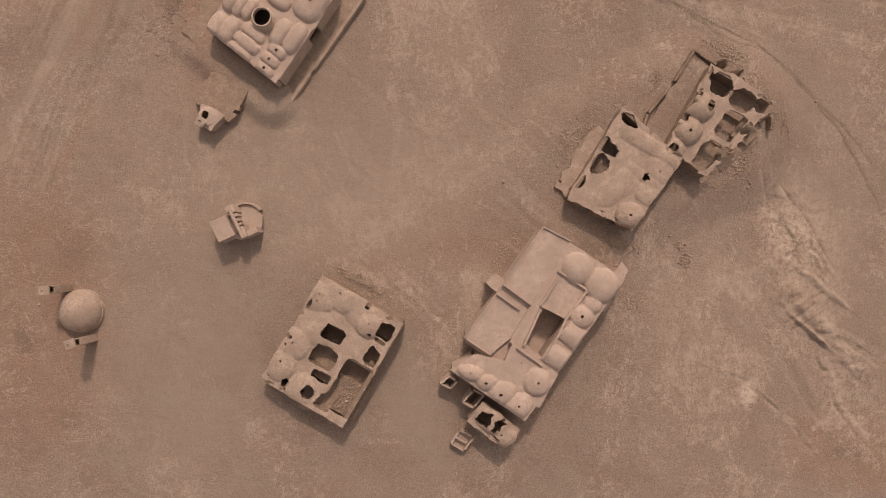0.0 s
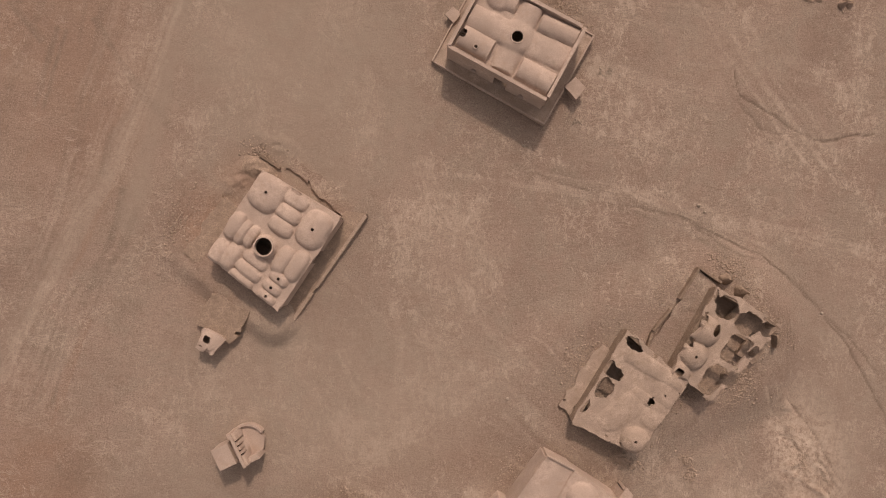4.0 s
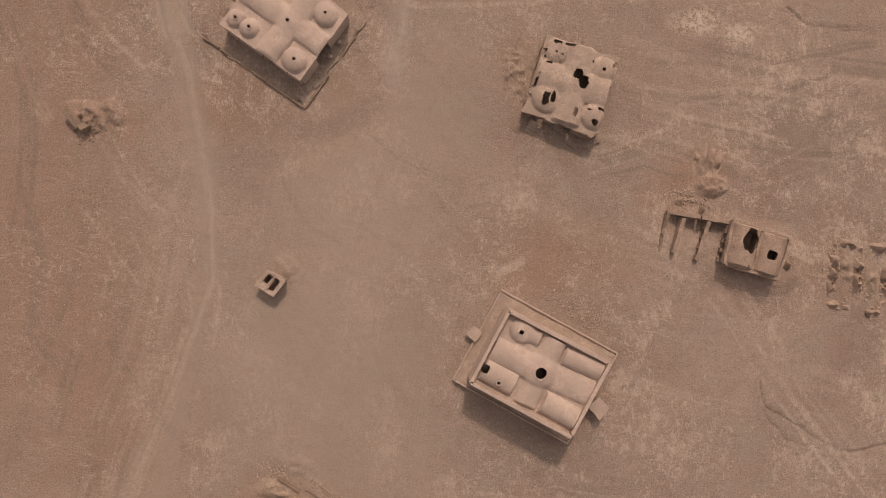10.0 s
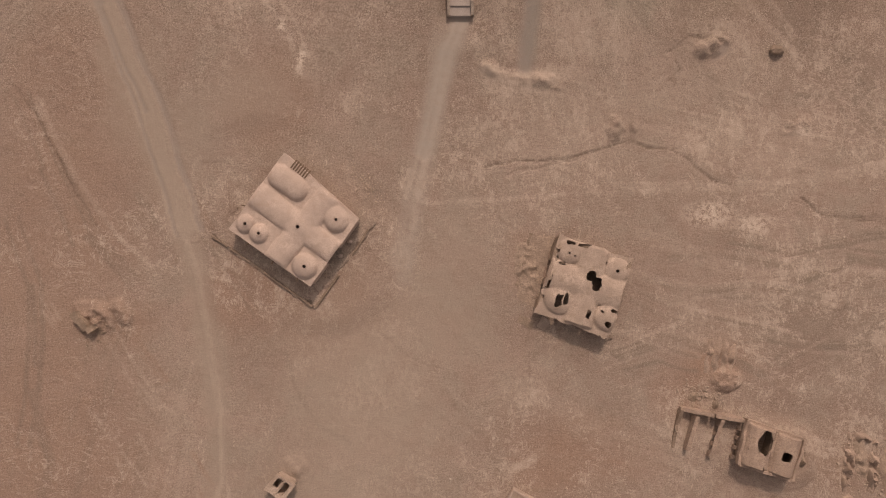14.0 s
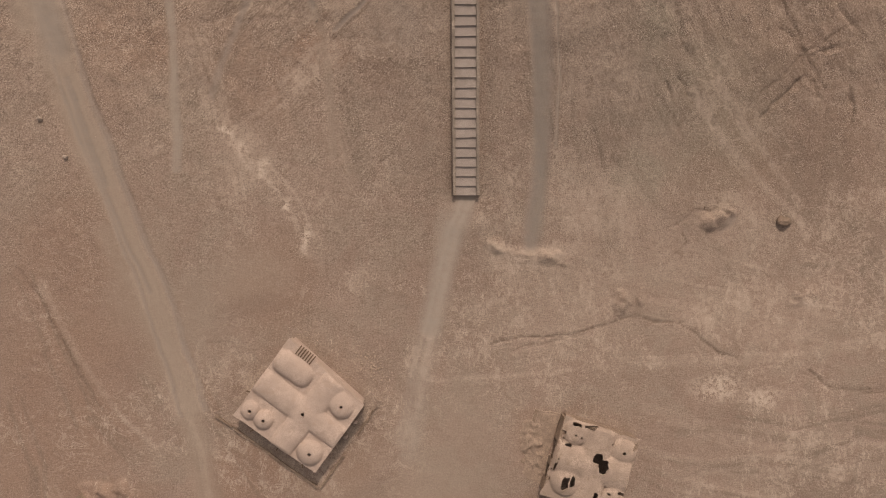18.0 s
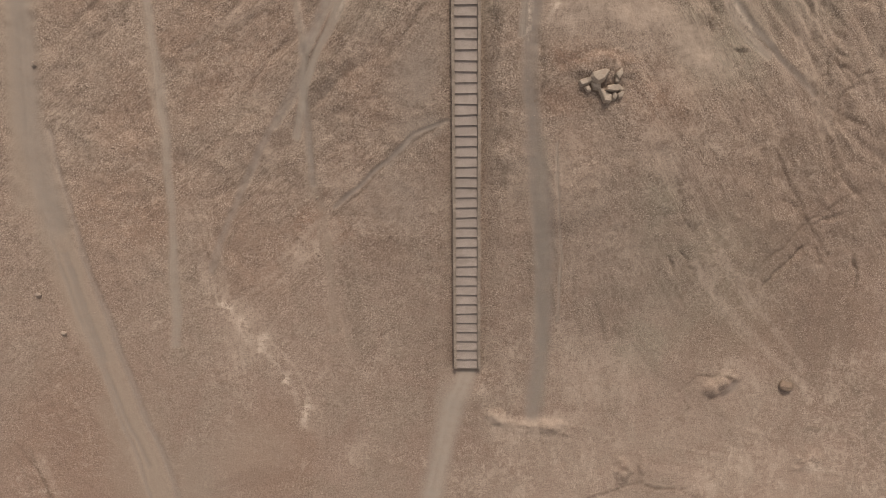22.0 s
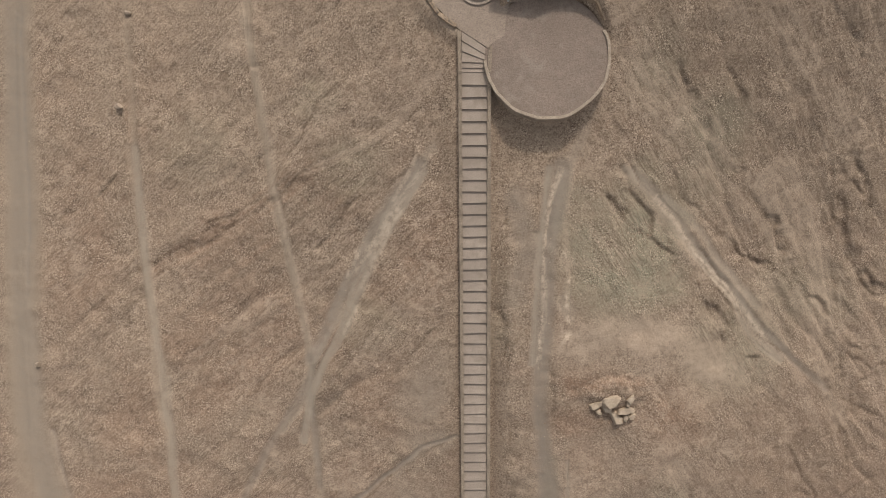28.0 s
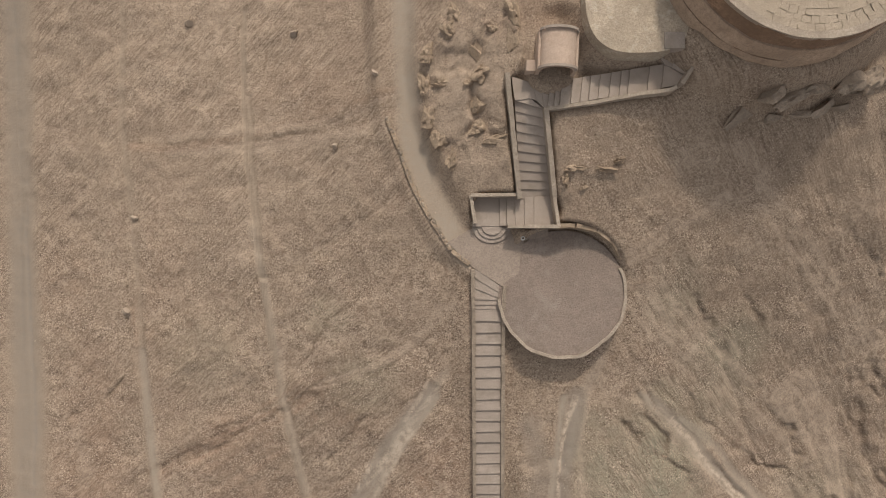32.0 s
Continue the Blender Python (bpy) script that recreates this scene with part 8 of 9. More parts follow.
H_QUAD = ((30.86, 64.00), (32.08, 69.19), (38.82, 66.88), (37.39, 62.03))
H_SHAPES = [
    barrel(1.84, 0.05, 1.84, 5.15, 1.62, 1.05),
    barrel(5.14, 0.05, 5.18, 5.15, 1.45, 0.80),
]
H_HOLES = [
    hole(2.25, 3.35, 1.05, 1.40, 0, 0.22),
    hole(5.16, 2.55, 0.61, 0.54, 1, 0.10),
]


def house(name, quad, z, shapes, holes, label, mat=None, base=None, inset=0.28, thick=0.55, roof=0.26, doors=(), rooms=(), tall=None, seed=0, ragged=0.06, sag=0.05, walls=(0, 1, 2, 3), wall_mat=None, category="house", crown=0.0, step=0.15):
    """A mud house: outer walls with openings, cross walls, and its one roof shell."""
    cx, cy = sum(c[0] for c in quad) / 4, sum(c[1] for c in quad) / 4
    g = ground_at(cx, cy)
    base = g - 0.7 if base is None else base
    ob = thing(name, cx, cy, g, label, category, "mud houses")
    origin = np.array(ob.matrix_world.translation)
    verts, faces = roof_shell(quad, z, shapes, holes, roof, seed=seed, ragged=ragged, sag=sag, step=step)
    mesh_object("roof", (np.array(verts) - origin).tolist(), faces, mat or ADOBE, ob)
    centre = np.array([cx, cy])
    ins = [np.array(c) + (centre - np.array(c)) / np.linalg.norm(centre - np.array(c)) * inset * 1.4 for c in quad]
    for k in walls:
        a, b = ins[k], ins[(k + 1) % 4]
        length = float(np.linalg.norm(b - a))
        cuts = [(length * s - w / 2, length * s + w / 2, g + f, g + h) for e, s, w, f, h in doors if e == k]
        mud_wall(ob, a, b, thick, base, (tall or z) - (0.12 if tall is None else 0), cuts, mat=wall_mat or mat or ADOBE, seed=seed + k, ragged=crown)
    for u0, v0, u1, v1 in rooms:
        mud_wall(ob, on_quad(quad, u0, v0), on_quad(quad, u1, v1), 0.4, base, z - 0.12, mat=wall_mat or mat or ADOBE, seed=seed + 9)
    return ob


def collar(parent, x, y, z, r, mat, width=0.12, high=0.14, name="skylight_rim", seed=0):
    """The raised lip round a skylight."""
    origin = parent.matrix_world.translation
    a = np.linspace(0, math.tau, 25)
    wob = 0.05 * r * fbm(np.cos(a) * 2 + seed, np.sin(a) * 2, 0.8, 2, seed)
    rings = [np.stack([(q + wob) * np.cos(a) + x - origin.x, (q + wob) * np.sin(a) + y - origin.y, np.full(a.shape, z - origin.z) + wob], -1) for q in (r, r + width)]
    top = np.stack(rings, 1)
    v, f = solid_grid(top[::-1], (top - np.array([0, 0, high]))[::-1], np.ones((24, 1), bool))
    roofs = [c for c in parent.children if c.name.startswith("roof")]
    return mesh_object(name, v, f, mat, roofs[0] if roofs else parent)


def clods(name, label, quad, u, v, ru, rv, z, count, size, mat, seed=0, category="rubble"):
    """Broken bricks lying on a level floor."""
    rng = random.Random(seed)
    base = [(1, 0, 0), (-1, 0, 0), (0, 1, 0), (0, -1, 0), (0, 0, 1), (0, 0, -1)]
    tri = [(0, 2, 4), (2, 1, 4), (1, 3, 4), (3, 0, 4), (2, 0, 5), (1, 2, 5), (3, 1, 5), (0, 3, 5)]
    verts, faces = [], []
    for _ in range(count):
        x, y = on_quad(quad, u + rng.uniform(-ru, ru), v + rng.uniform(-rv, rv))
        k = size * (0.5 + 1.3 * rng.random() ** 3)
        q = Euler((rng.uniform(0, 6), rng.uniform(0, 6), rng.uniform(0, 6))).to_matrix()
        n = len(verts)
        for b in base:
            p = q @ (Vector(b) * k * rng.uniform(0.6, 1.15))
            verts.append((x + p.x, y + p.y, z + p.z * 0.8 + k * 0.3))
        faces += [tuple(n + i for i in f) for f in tri]
    return tagged(mesh_object(name, verts, faces, mat, None, soft=False), label, category, kind="stuff")


def heap(name, label, x, y, rx, ry, h, mat=None, turn=0.0, seed=0, z=None, category="rubble", parent=None, lumps=0.35):
    """A heap of fallen earth."""
    n = max(10, min(40, int(max(rx, ry) * 9)))
    s = np.linspace(-1, 1, n + 1)
    U, V = np.meshgrid(s, s, indexing="ij")
    c, sn = math.cos(radians(turn)), math.sin(radians(turn))
    X, Y = x + U * rx * c - V * ry * sn, y + U * rx * sn + V * ry * c
    q = np.hypot(U, V) + 0.30 * fbm(X, Y, 1.3, 3, seed)
    high = h * np.clip(1 - q, 0, 1) * (0.75 + lumps * 2.6 * fbm(X, Y, 0.7, 4, seed + 3)) - 0.10
    base = terrain(X, Y) if z is None else np.full(X.shape, z)
    top = np.stack([X, Y, base + high], -1)
    keep = (q < 1.05)[:-1, :-1]
    v, f = solid_grid(top, top - np.array([0, 0, 0.25]), keep)
    ob = mesh_object(name, v, f, mat or RUBBLE, parent)
    return tagged(ob, label, category) if parent is None else ob


def deck(name, label, corners, z, mat, category="platform", seed=0, ragged=0.1, low=None, parent=None):
    """A raised platform over a four-cornered plan, down into the ground."""
    cx, cy = sum(c[0] for c in corners) / 4, sum(c[1] for c in corners) / 4
    g = ground_at(cx, cy)
    v, f = roof_shell(corners, z, [], [], z - (g - 0.7 if low is None else low), step=0.4, ragged=ragged, sag=0.05, seed=seed)
    if parent is not None:
        o = np.array(parent.matrix_world.translation)
        return mesh_object(name, (np.array(v) - o).tolist(), f, mat, parent)
    return tagged(mesh_object(name, v, f, mat), label, category)


def run_of_wall(owner, mat, thick, foot_z, *points, ragged=0.25, seed=0, name="wall"):
    """Broken walls along points of x, y and crown height."""
    for k, (p, q) in enumerate(zip(points, points[1:])):
        mud_wall(owner, p[:2], q[:2], thick, foot_z, p[2], ragged=ragged, mat=mat, z2=q[2], seed=seed + k, name=name, step=0.22)


# house of many domes, with its terrace and annex
h = house("domed_house", A_QUAD, 3.2, A_SHAPES, A_HOLES, "mud house roofed with many small domes and a round skylight", PLASTER, seed=1, doors=((2, 0.42, 1.9, 0, 2.4), (3, 0.75, 1.2, 0, 2.0)), ragged=0.12, step=0.12)
collar(h, *on_quad(A_QUAD, 5.25, 5.12), 4.22, 1.02, PLASTER, 0.16, 0.4)
for u, v, z in ((2.00, 10.60, 4.02), (8.90, 9.85, 4.07)):
    collar(h, *on_quad(A_QUAD, u, v), z, 0.19, PLASTER)
deck("house_terrace", "low earthen terrace along the domed house", ((-21.5, 18.1), (-12.4, 31.6), (-9.7, 31.2), (-19.7, 16.5)), 0.40, RUBBLE, seed=2, ragged=0.06)
border = thing("terrace_kerb", -14.7, 23.9, 0.3, "broken mud kerb along the house terrace", "kerb")
run_of_wall(border, ADOBE, 0.5, -0.4, (-9.8, 31.0, 0.58), (-13.2, 26.1, 0.55), (-15.9, 22.2, 0.50), ragged=0.12, seed=4, name="kerb_run")
run_of_wall(border, ADOBE, 0.6, -0.4, (-16.4, 21.6, 0.52), (-19.6, 16.9, 0.60), (-21.3, 18.0, 0.62), ragged=0.20, seed=8, name="kerb_run")
deck("house_terrace", "low earthen terrace behind the domed house", ((-19.5, 37.2), (-18.6, 38.4), (-9.8, 31.2), (-12.0, 30.4)), 0.3, EARTH, seed=3, ragged=0.4)
deck("rubble_terrace", "raised bank of rubble beside the domed house", ((-31.8, 26.2), (-26.9, 33.4), (-24.6, 31.6), (-28.7, 24.8)), 1.05, RUBBLE, seed=14, ragged=0.5)
heap("fallen_earth", "bank of fallen earth behind the domed house", -22.9, 36.9, 2.6, 1.6, 0.8, RUBBLE, turn=-33, seed=15)
run_of_wall(thing("broken_wall", -21.6, 37.6, 0.3, "stub of a mud wall behind the domed house", "wall"), RUIN, 0.35, -0.2, (-22.8, 38.4, 0.8), (-20.3, 36.8, 0.6), ragged=0.35, seed=16)
deck("annex_floor", "rubble-covered floor of a fallen annex", ((-30.4, 17.9), (-28.4, 21.8), (-23.7, 19.0), (-26.0, 15.3)), 1.25, RUBBLE, seed=4, ragged=0.3)
ANNEX = ((-30.1, 15.2), (-29.0, 17.6), (-26.3, 16.2), (-28.0, 14.2))
house("annex_hut", ANNEX, 2.1, [dome(1.2, 1.3, 1.2, 1.2, 0.25)], [hole(1.0, 1.5, 0.42, 0.5, 0, 0.35)], "little mud hut with a hole in its roof", PLASTER, seed=21, thick=0.35, ragged=0.18)

# square ruin with open rooms
h = house("ruined_house", B_QUAD, 2.9, B_SHAPES, B_HOLES, "square mud house with its roof fallen in over several rooms", ADOBE, seed=2, wall_mat=RUIN, ragged=0.16,
          rooms=((3.15, 0.4, 3.15, 13.6), (7.25, 4.3, 7.25, 13.8), (3.2, 7.6, 11.0, 7.6), (3.2, 4.62, 7.2, 4.62), (3.2, 2.75, 6.7, 2.75), (7.3, 10.7, 11.0, 10.7)), doors=((3, 0.5, 1.1, 0, 2.0), (3, 0.2, 1.0, 0, 1.9)))
for u, v, rx, ry, hh in ((8.4, 3.6, 2.4, 2.6, 0.9), (6.5, 2.4, 1.0, 1.0, 1.3), (8.9, 6.0, 1.5, 1.2, 0.7), (4.9, 7.6, 1.4, 1.2, 0.9), (9.6, 9.6, 0.8, 0.9, 0.8), (9.0, 12.6, 0.8, 0.8, 0.6)):
    heap("fallen_earth", "heap of fallen roof earth inside a ruined room", *on_quad(B_QUAD, u, v), rx, ry, hh, RUBBLE, turn=-30, seed=int(u * 3))
for k, (j, z) in enumerate(((1, 1.2), (2, 1.4), (5, 0.5), (7, 0.9), (8, 0.5), (9, 1.3), (10, 1.5))):
    u, v, ru, rv = B_HOLES[j][:4]
    ring = [on_quad(B_QUAD, u + a * (ru + 0.12), v + b * (rv + 0.12)) for a, b in ((-1, -1), (-1, 1), (1, 1), (1, -1))]
    deck("debris_floor", "floor of fallen mud in a roofless room", ring, z, RUBBLE, category="rubble", seed=k + 50)
clods("rubble", "broken mud brick strewn in the ruined rooms", B_QUAD, *B_HOLES[9][:4], 1.3, 520, 0.13, BRICKBAT, seed=4)
clods("rubble", "broken mud brick strewn in the ruined rooms", B_QUAD, *B_HOLES[8][:4], 0.5, 160, 0.12, BRICKBAT, seed=5)
run_of_wall(thing("broken_wall", -9.5, -16.5, -0.3, "stub of a fallen mud wall in a ruined room", "wall"), RUIN, 0.45, -0.9, (*on_quad(B_QUAD, 5.4, 4.2), 2.2), (*on_quad(B_QUAD, 8.0, 4.8), 1.5), (*on_quad(B_QUAD, 7.6, 3.0), 1.0), ragged=0.7, seed=5)

# restored compound with terraces and a court
h = house("plastered_house", C3_QUAD, 3.4, C3_SHAPES, C3_HOLES, "restored mud house with domes round a small open court", PLASTER, seed=3, doors=((2, 0.3, 1.0, 0, 2.0),))
collar(h, *on_quad(C3_QUAD, *C3_HOLES[1][:2]), 4.15, 0.2, PLASTER)
cu, cv, ru, rv = C3_HOLES[0][:4]
for p, q in (((cu - ru, cv - rv), (cu - ru, cv + rv)), ((cu - ru, cv + rv), (cu + ru, cv + rv)), ((cu + ru, cv + rv), (cu + ru, cv - rv)), ((cu + ru, cv - rv), (cu - ru, cv - rv))):
    mud_wall(h, on_quad(C3_QUAD, *p), on_quad(C3_QUAD, *q), 0.3, -1.2, 3.3, mat=PLASTER, name="court_wall")
deck("court_floor", "pale plastered court floor", [on_quad(C3_QUAD, *p) for p in ((cu - ru, cv - rv), (cu - ru, cv + rv), (cu + ru, cv + rv), (cu + ru, cv - rv))], 0.35, PLASTER, category="floor", ragged=0.0, seed=6)
yard = house("flat_roof_house", C1_QUAD, 3.2, C1_SHAPES, C1_HOLES, "flat smooth plastered roof with a thin upstand", PLASTER, seed=4, sag=0.03, doors=((3, 0.5, 0.9, 0, 1.9),))
house("flat_roof_house", C2_QUAD, 2.9, C2_SHAPES, C2_HOLES, "flat smooth plastered roof with a low kerb", PLASTER, seed=5, sag=0.03, doors=((3, 0.4, 0.9, 0, 1.7),))
for quad, z, seed in ((C1_QUAD, 3.38, 1), (C2_QUAD, 3.06, 2)):
    rail = thing("roof_upstand", *quad[0], z - 0.3, "thin raised plaster edge of a flat roof", "parapet")
    for k in (0, 1, 3):
        mud_wall(rail, quad[k], quad[(k + 1) % 4], 0.22, z - 0.45, z + 0.03 * k, mat=PLASTER, name="upstand", seed=seed + k, ragged=0.04)
# low parapets on the restored roofs
parapet = thing("roof_parapet", 11.76, -7.95, 3.4, "low plastered parapet walls round the open court", "parapet")
mud_wall(parapet, (13.57, -2.53), (16.96, -4.79), 0.26, 3.3, 3.8, mat=PLASTER, name="parapet_run", seed=0)
mud_wall(parapet, (11.51, -6.65), (14.43, -8.11), 0.26, 3.3, 3.8, mat=PLASTER, name="parapet_run", seed=1)
mud_wall(parapet, (13.57, -3.39), (11.51, -6.65), 0.26, 3.3, 3.8, mat=PLASTER, name="parapet_run", seed=2)
mud_wall(parapet, (17.03, -4.86), (14.57, -8.11), 0.26, 3.3, 3.8, mat=PLASTER, name="parapet_run", seed=3)
mud_wall(parapet, (14.57, -8.11), (11.97, -13.63), 0.26, 3.3, 3.8, mat=PLASTER, name="parapet_run", seed=4)
mud_wall(parapet, (8.71, -11.57), (11.71, -13.70), 0.26, 3.3, 3.8, mat=PLASTER, name="parapet_run", seed=5)
mud_wall(parapet, (9.51, -11.44), (11.51, -7.05), 0.26, 3.3, 3.8, mat=PLASTER, name="parapet_run", seed=6)
stub = thing("roof_kerb", 7.78, -6.17, 2.9, "thick plastered kerb across a flat roof", "kerb")
mud_wall(stub, (6.56, -5.29), (9.18, -7.10), 0.5, 2.7, 3.3, mat=PLASTER, name="kerb_run", seed=9, ragged=0.08)
deck("roof_block", "low pale plastered block at the roof edge", ((5.28, -4.13), (6.36, -2.91), (7.91, -3.99), (6.76, -5.34)), 2.5, PLASTER, category="block", seed=21, ragged=0.2)
deck("low_roof", "lower flat plastered roof between the domed rooms", ((2.71, -11.18), (5.96, -8.06), (12.06, -13.21), (8.20, -15.17)), 2.4, PLASTER, category="roof", seed=22, ragged=0.05)
house("domed_row", C4_QUAD, 3.4, C4_SHAPES, C4_HOLES, "row of small mud domes with round skylights", PLASTER, seed=6, doors=((3, 0.3, 1.1, 0, 2.0), (3, 0.65, 1.0, 0, 2.0)))
house("domed_room", C5_QUAD, 3.44, C5_SHAPES, C5_HOLES, "plastered room with a dome and tiny vent holes", PLASTER, seed=7)
house("broken_room", C6_QUAD, 2.2, C6_SHAPES, C6_HOLES, "mud room with a large ragged hole in its dome", ADOBE, seed=8, ragged=0.18)
for k, (quad, z, lab) in enumerate(((((-0.3, -16.4), (0.8, -15.5), (1.7, -16.1), (0.9, -17.0)), 1.5, "roofless mud stall beside the domed rooms"), (((2.4, -18.6), (3.7, -17.1), (5.0, -17.8), (3.7, -19.3)), 1.6, "roofless mud stall beside the domed rooms"), (((1.0, -24.0), (2.1, -22.4), (3.8, -23.3), (2.5, -24.9)), 0.4, "low mud box with two slots"))):
    cx, cy = sum(c[0] for c in quad) / 4, sum(c[1] for c in quad) / 4
    stall = thing("mud_stall", cx, cy, ground_at(cx, cy), lab, "annex")
    run_of_wall(stall, PLASTER, 0.3, -1.6, *[(*quad[i], z) for i in (0, 1, 2, 3, 0)], ragged=0.25, seed=31 + k)
    if k == 2:
        mud_wall(stall, ((quad[0][0] + quad[1][0]) / 2, (quad[0][1] + quad[1][1]) / 2), ((quad[2][0] + quad[3][0]) / 2, (quad[2][1] + quad[3][1]) / 2), 0.3, -1.6, 0.3, mat=PLASTER, name="divider")
        deck("floor_slab", "", quad, -0.25, PLASTER, parent=stall)
house("buttress_room", ((20.0, -3.6), (21.6, -1.6), (22.4, -2.6), (21.2, -4.6)), 2.0, [], [], "small lower room against the plastered house", PLASTER, seed=17, thick=0.35)
house("buttress_room", ((18.6, -7.0), (19.6, -5.4), (20.6, -6.2), (19.6, -7.6)), 1.6, [], [], "small lower room against the plastered house", PLASTER, seed=18, thick=0.3)

# long ruin and its roofless end
house("long_ruin", D_QUAD, 1.9, D_SHAPES, D_HOLES, "long mud ruin with ragged holes in its roof", ADOBE, seed=9, ragged=0.2, wall_mat=RUIN, doors=((3, 0.3, 1.4, 0, 1.9), (3, 0.7, 1.2, 0, 1.9)), rooms=((3.6, 0.5, 3.6, 12), (3.7, 6.0, 9, 6.0)))
h = house("roofless_ruin", D2_QUAD, 1.9, D2_SHAPES, D2_HOLES, "mud ruin of rooms whose domes have mostly fallen", ADOBE, seed=10, ragged=0.3, wall_mat=RUIN, walls=(0, 1, 3), rooms=((3.3, 0.4, 3.3, 10.8),))
for u, v, rx, ry, hh in ((5.0, 1.8, 1.3, 1.5, 0.7), (5.2, 5.4, 1.4, 1.5, 0.8), (4.8, 8.8, 1.3, 1.4, 0.7), (8.0, 2.4, 1.4, 2.2, 0.6), (8.4, 6.6, 1.4, 2.4, 0.7)):
    heap("fallen_earth", "heap of fallen dome earth inside the roofless ruin", *on_quad(D2_QUAD, u, v), rx, ry, hh, RUBBLE, turn=-30, seed=int(u * 5 + v))
for k, (u, v, ru, rv, square, jag) in enumerate(D2_HOLES):
    if ru > 0.9:
        ring = [on_quad(D2_QUAD, u + a * (ru + 0.15), v + b * (rv + 0.15)) for a, b in ((-1, -1), (-1, 1), (1, 1), (1, -1))]
        deck("debris_floor", "floor of fallen mud in a roofless room", ring, 0.3 - 0.3 * (k % 3), RUBBLE, category="rubble", seed=k + 30)
court_wall = thing("court_wall", 28.5, 20.0, -1.5, "low broken wall round a ruined forecourt", "wall")
run_of_wall(court_wall, RUIN, 0.4, -2.2, (33.7, 22.8, 0.45), (31.1, 24.6, 0.4), (28.5, 20.6, 0.25), ragged=0.2, seed=3)
run_of_wall(court_wall, RUIN, 0.4, -2.2, (27.6, 19.5, 0.2), (25.3, 16.7, 0.3), (24.5, 14.3, 0.5), ragged=0.25, seed=6)
deck("forecourt", "level earth of the ruined forecourt", ((24.6, 14.2), (31.0, 24.3), (33.4, 22.5), (27.3, 12.4)), -0.05, EARTH, seed=7, ragged=0.2)
deck("west_terrace", "eroded earth terrace beside the long ruin", ((13.7, 7.7), (19.0, 15.3), (20.6, 14.0), (15.4, 6.5)), 0.1, ADOBE, seed=8, ragged=0.45)
for k, (x, y, z) in enumerate(((34.6, 23.2, 0.8), (39.6, 17.6, 0.6), (37.4, 14.2, 0.4), (34.2, 11.6, 0.3), (36.2, 21.6, 0.6))):
    heap("wall_stump", "crumbled stump of a mud wall", x, y, 0.9, 0.7, z + 1.9, RUIN, turn=25 * k, seed=k + 60, category="wall")
stump = thing("broken_wall", 37.0, 15.0, -1.6, "broken room walls open to the slope", "wall")
run_of_wall(stump, RUIN, 0.5, -2.4, (*on_quad(D2_QUAD, 8.6, 10.9), 1.2), (*on_quad(D2_QUAD, 9.6, 9.6), 0.7), ragged=0.6, seed=12)

# big house with parapet on its plinth
h = house("parapet_house", G_QUAD, 3.2, G_SHAPES, G_HOLES, "large restored mud house with a parapet and vaulted roof", PLASTER, seed=14, tall=3.95, inset=0.0, thick=0.42,
          doors=((3, 0.45, 1.7, 0.6, 3.2), (3, 0.22, 0.5, 1.5, 2.2), (3, 0.72, 0.55, 1.5, 2.2), (2, 0.5, 1.2, 0.6, 2.6)))
for s, w, z in ((0.22, 0.8, 1.38), (0.72, 0.85, 1.38), (0.45, 2.0, 0.5)):
    a, b = np.array(G_QUAD[3]), np.array(G_QUAD[0])
    way = (b - a) / np.linalg.norm(b - a)
    mid = a + (b - a) * s + np.array([way[1], -way[0]]) * -0.12
    mud_wall(h, mid - way * w / 2, mid + way * w / 2, 0.5, ground_at(*mid) + z, ground_at(*mid) + z + 0.12, mat=PLASTER, name="window_sill" if z > 1 else "doorstep")
collar(h, *on_quad(G_QUAD, *G_HOLES[0][:2]), 4.10, 0.66, PLASTER, 0.16, 0.3)
collar(h, *on_quad(G_QUAD, *G_HOLES[2][:2]), 3.95, 0.2, PLASTER)
gu, gv = G_HOLES[3][:2]
ladder = thing("roof_stair", *on_quad(G_QUAD, gu, gv), 3.1, "few small steps in a roof hatch", "steps", turn=-28)
for k in range(4):
    block("step", ladder, -0.38, -0.5 + k * 0.25, -1.0 + k * 0.22, 0.38, -0.28 + k * 0.25, -0.75 + k * 0.22, PLASTER, 0.01)
deck("plinth", "plastered earth plinth round the parapet house", ((-1.8, 50.05), (4.2, 61.0), (18.3, 53.2), (12.1, 42.15)), -0.1, ADOBE, seed=9, ragged=0.05)
edge = thing("plinth_edge", 8.0, 51.0, -0.1, "thin raised edge of the house plinth", "kerb")
corners = ((-1.7, 50.05), (4.2, 60.85), (18.15, 53.15), (12.05, 42.3))
for k in range(4):
    mud_wall(edge, corners[k], corners[(k + 1) % 4], 0.22, -0.5, 0.12, mat=PLASTER, ragged=0.05, seed=k, name="edge_run")
house("plinth_annex", ((14.5, 46.8), (15.8, 48.0), (17.1, 46.7), (15.9, 45.2)), 0.35, [], [], "low square mud block against the plinth", PLASTER, seed=19, thick=0.3, category="annex")
house("plinth_annex", ((-0.1, 55.6), (0.8, 56.6), (1.8, 55.7), (1.0, 54.6)), 0.3, [], [], "low mud block against the plinth", PLASTER, seed=20, thick=0.25, category="annex")
stones("rubble", "loose rubble strewn behind the parapet house", 14.0, 57.6, 6.5, 3.0, 900, 0.12, seed=9, turn=-28)
stones("rubble", "patch of stones beside the plinth", 20.2, 49.0, 1.6, 1.4, 160, 0.12, STONE, seed=10)
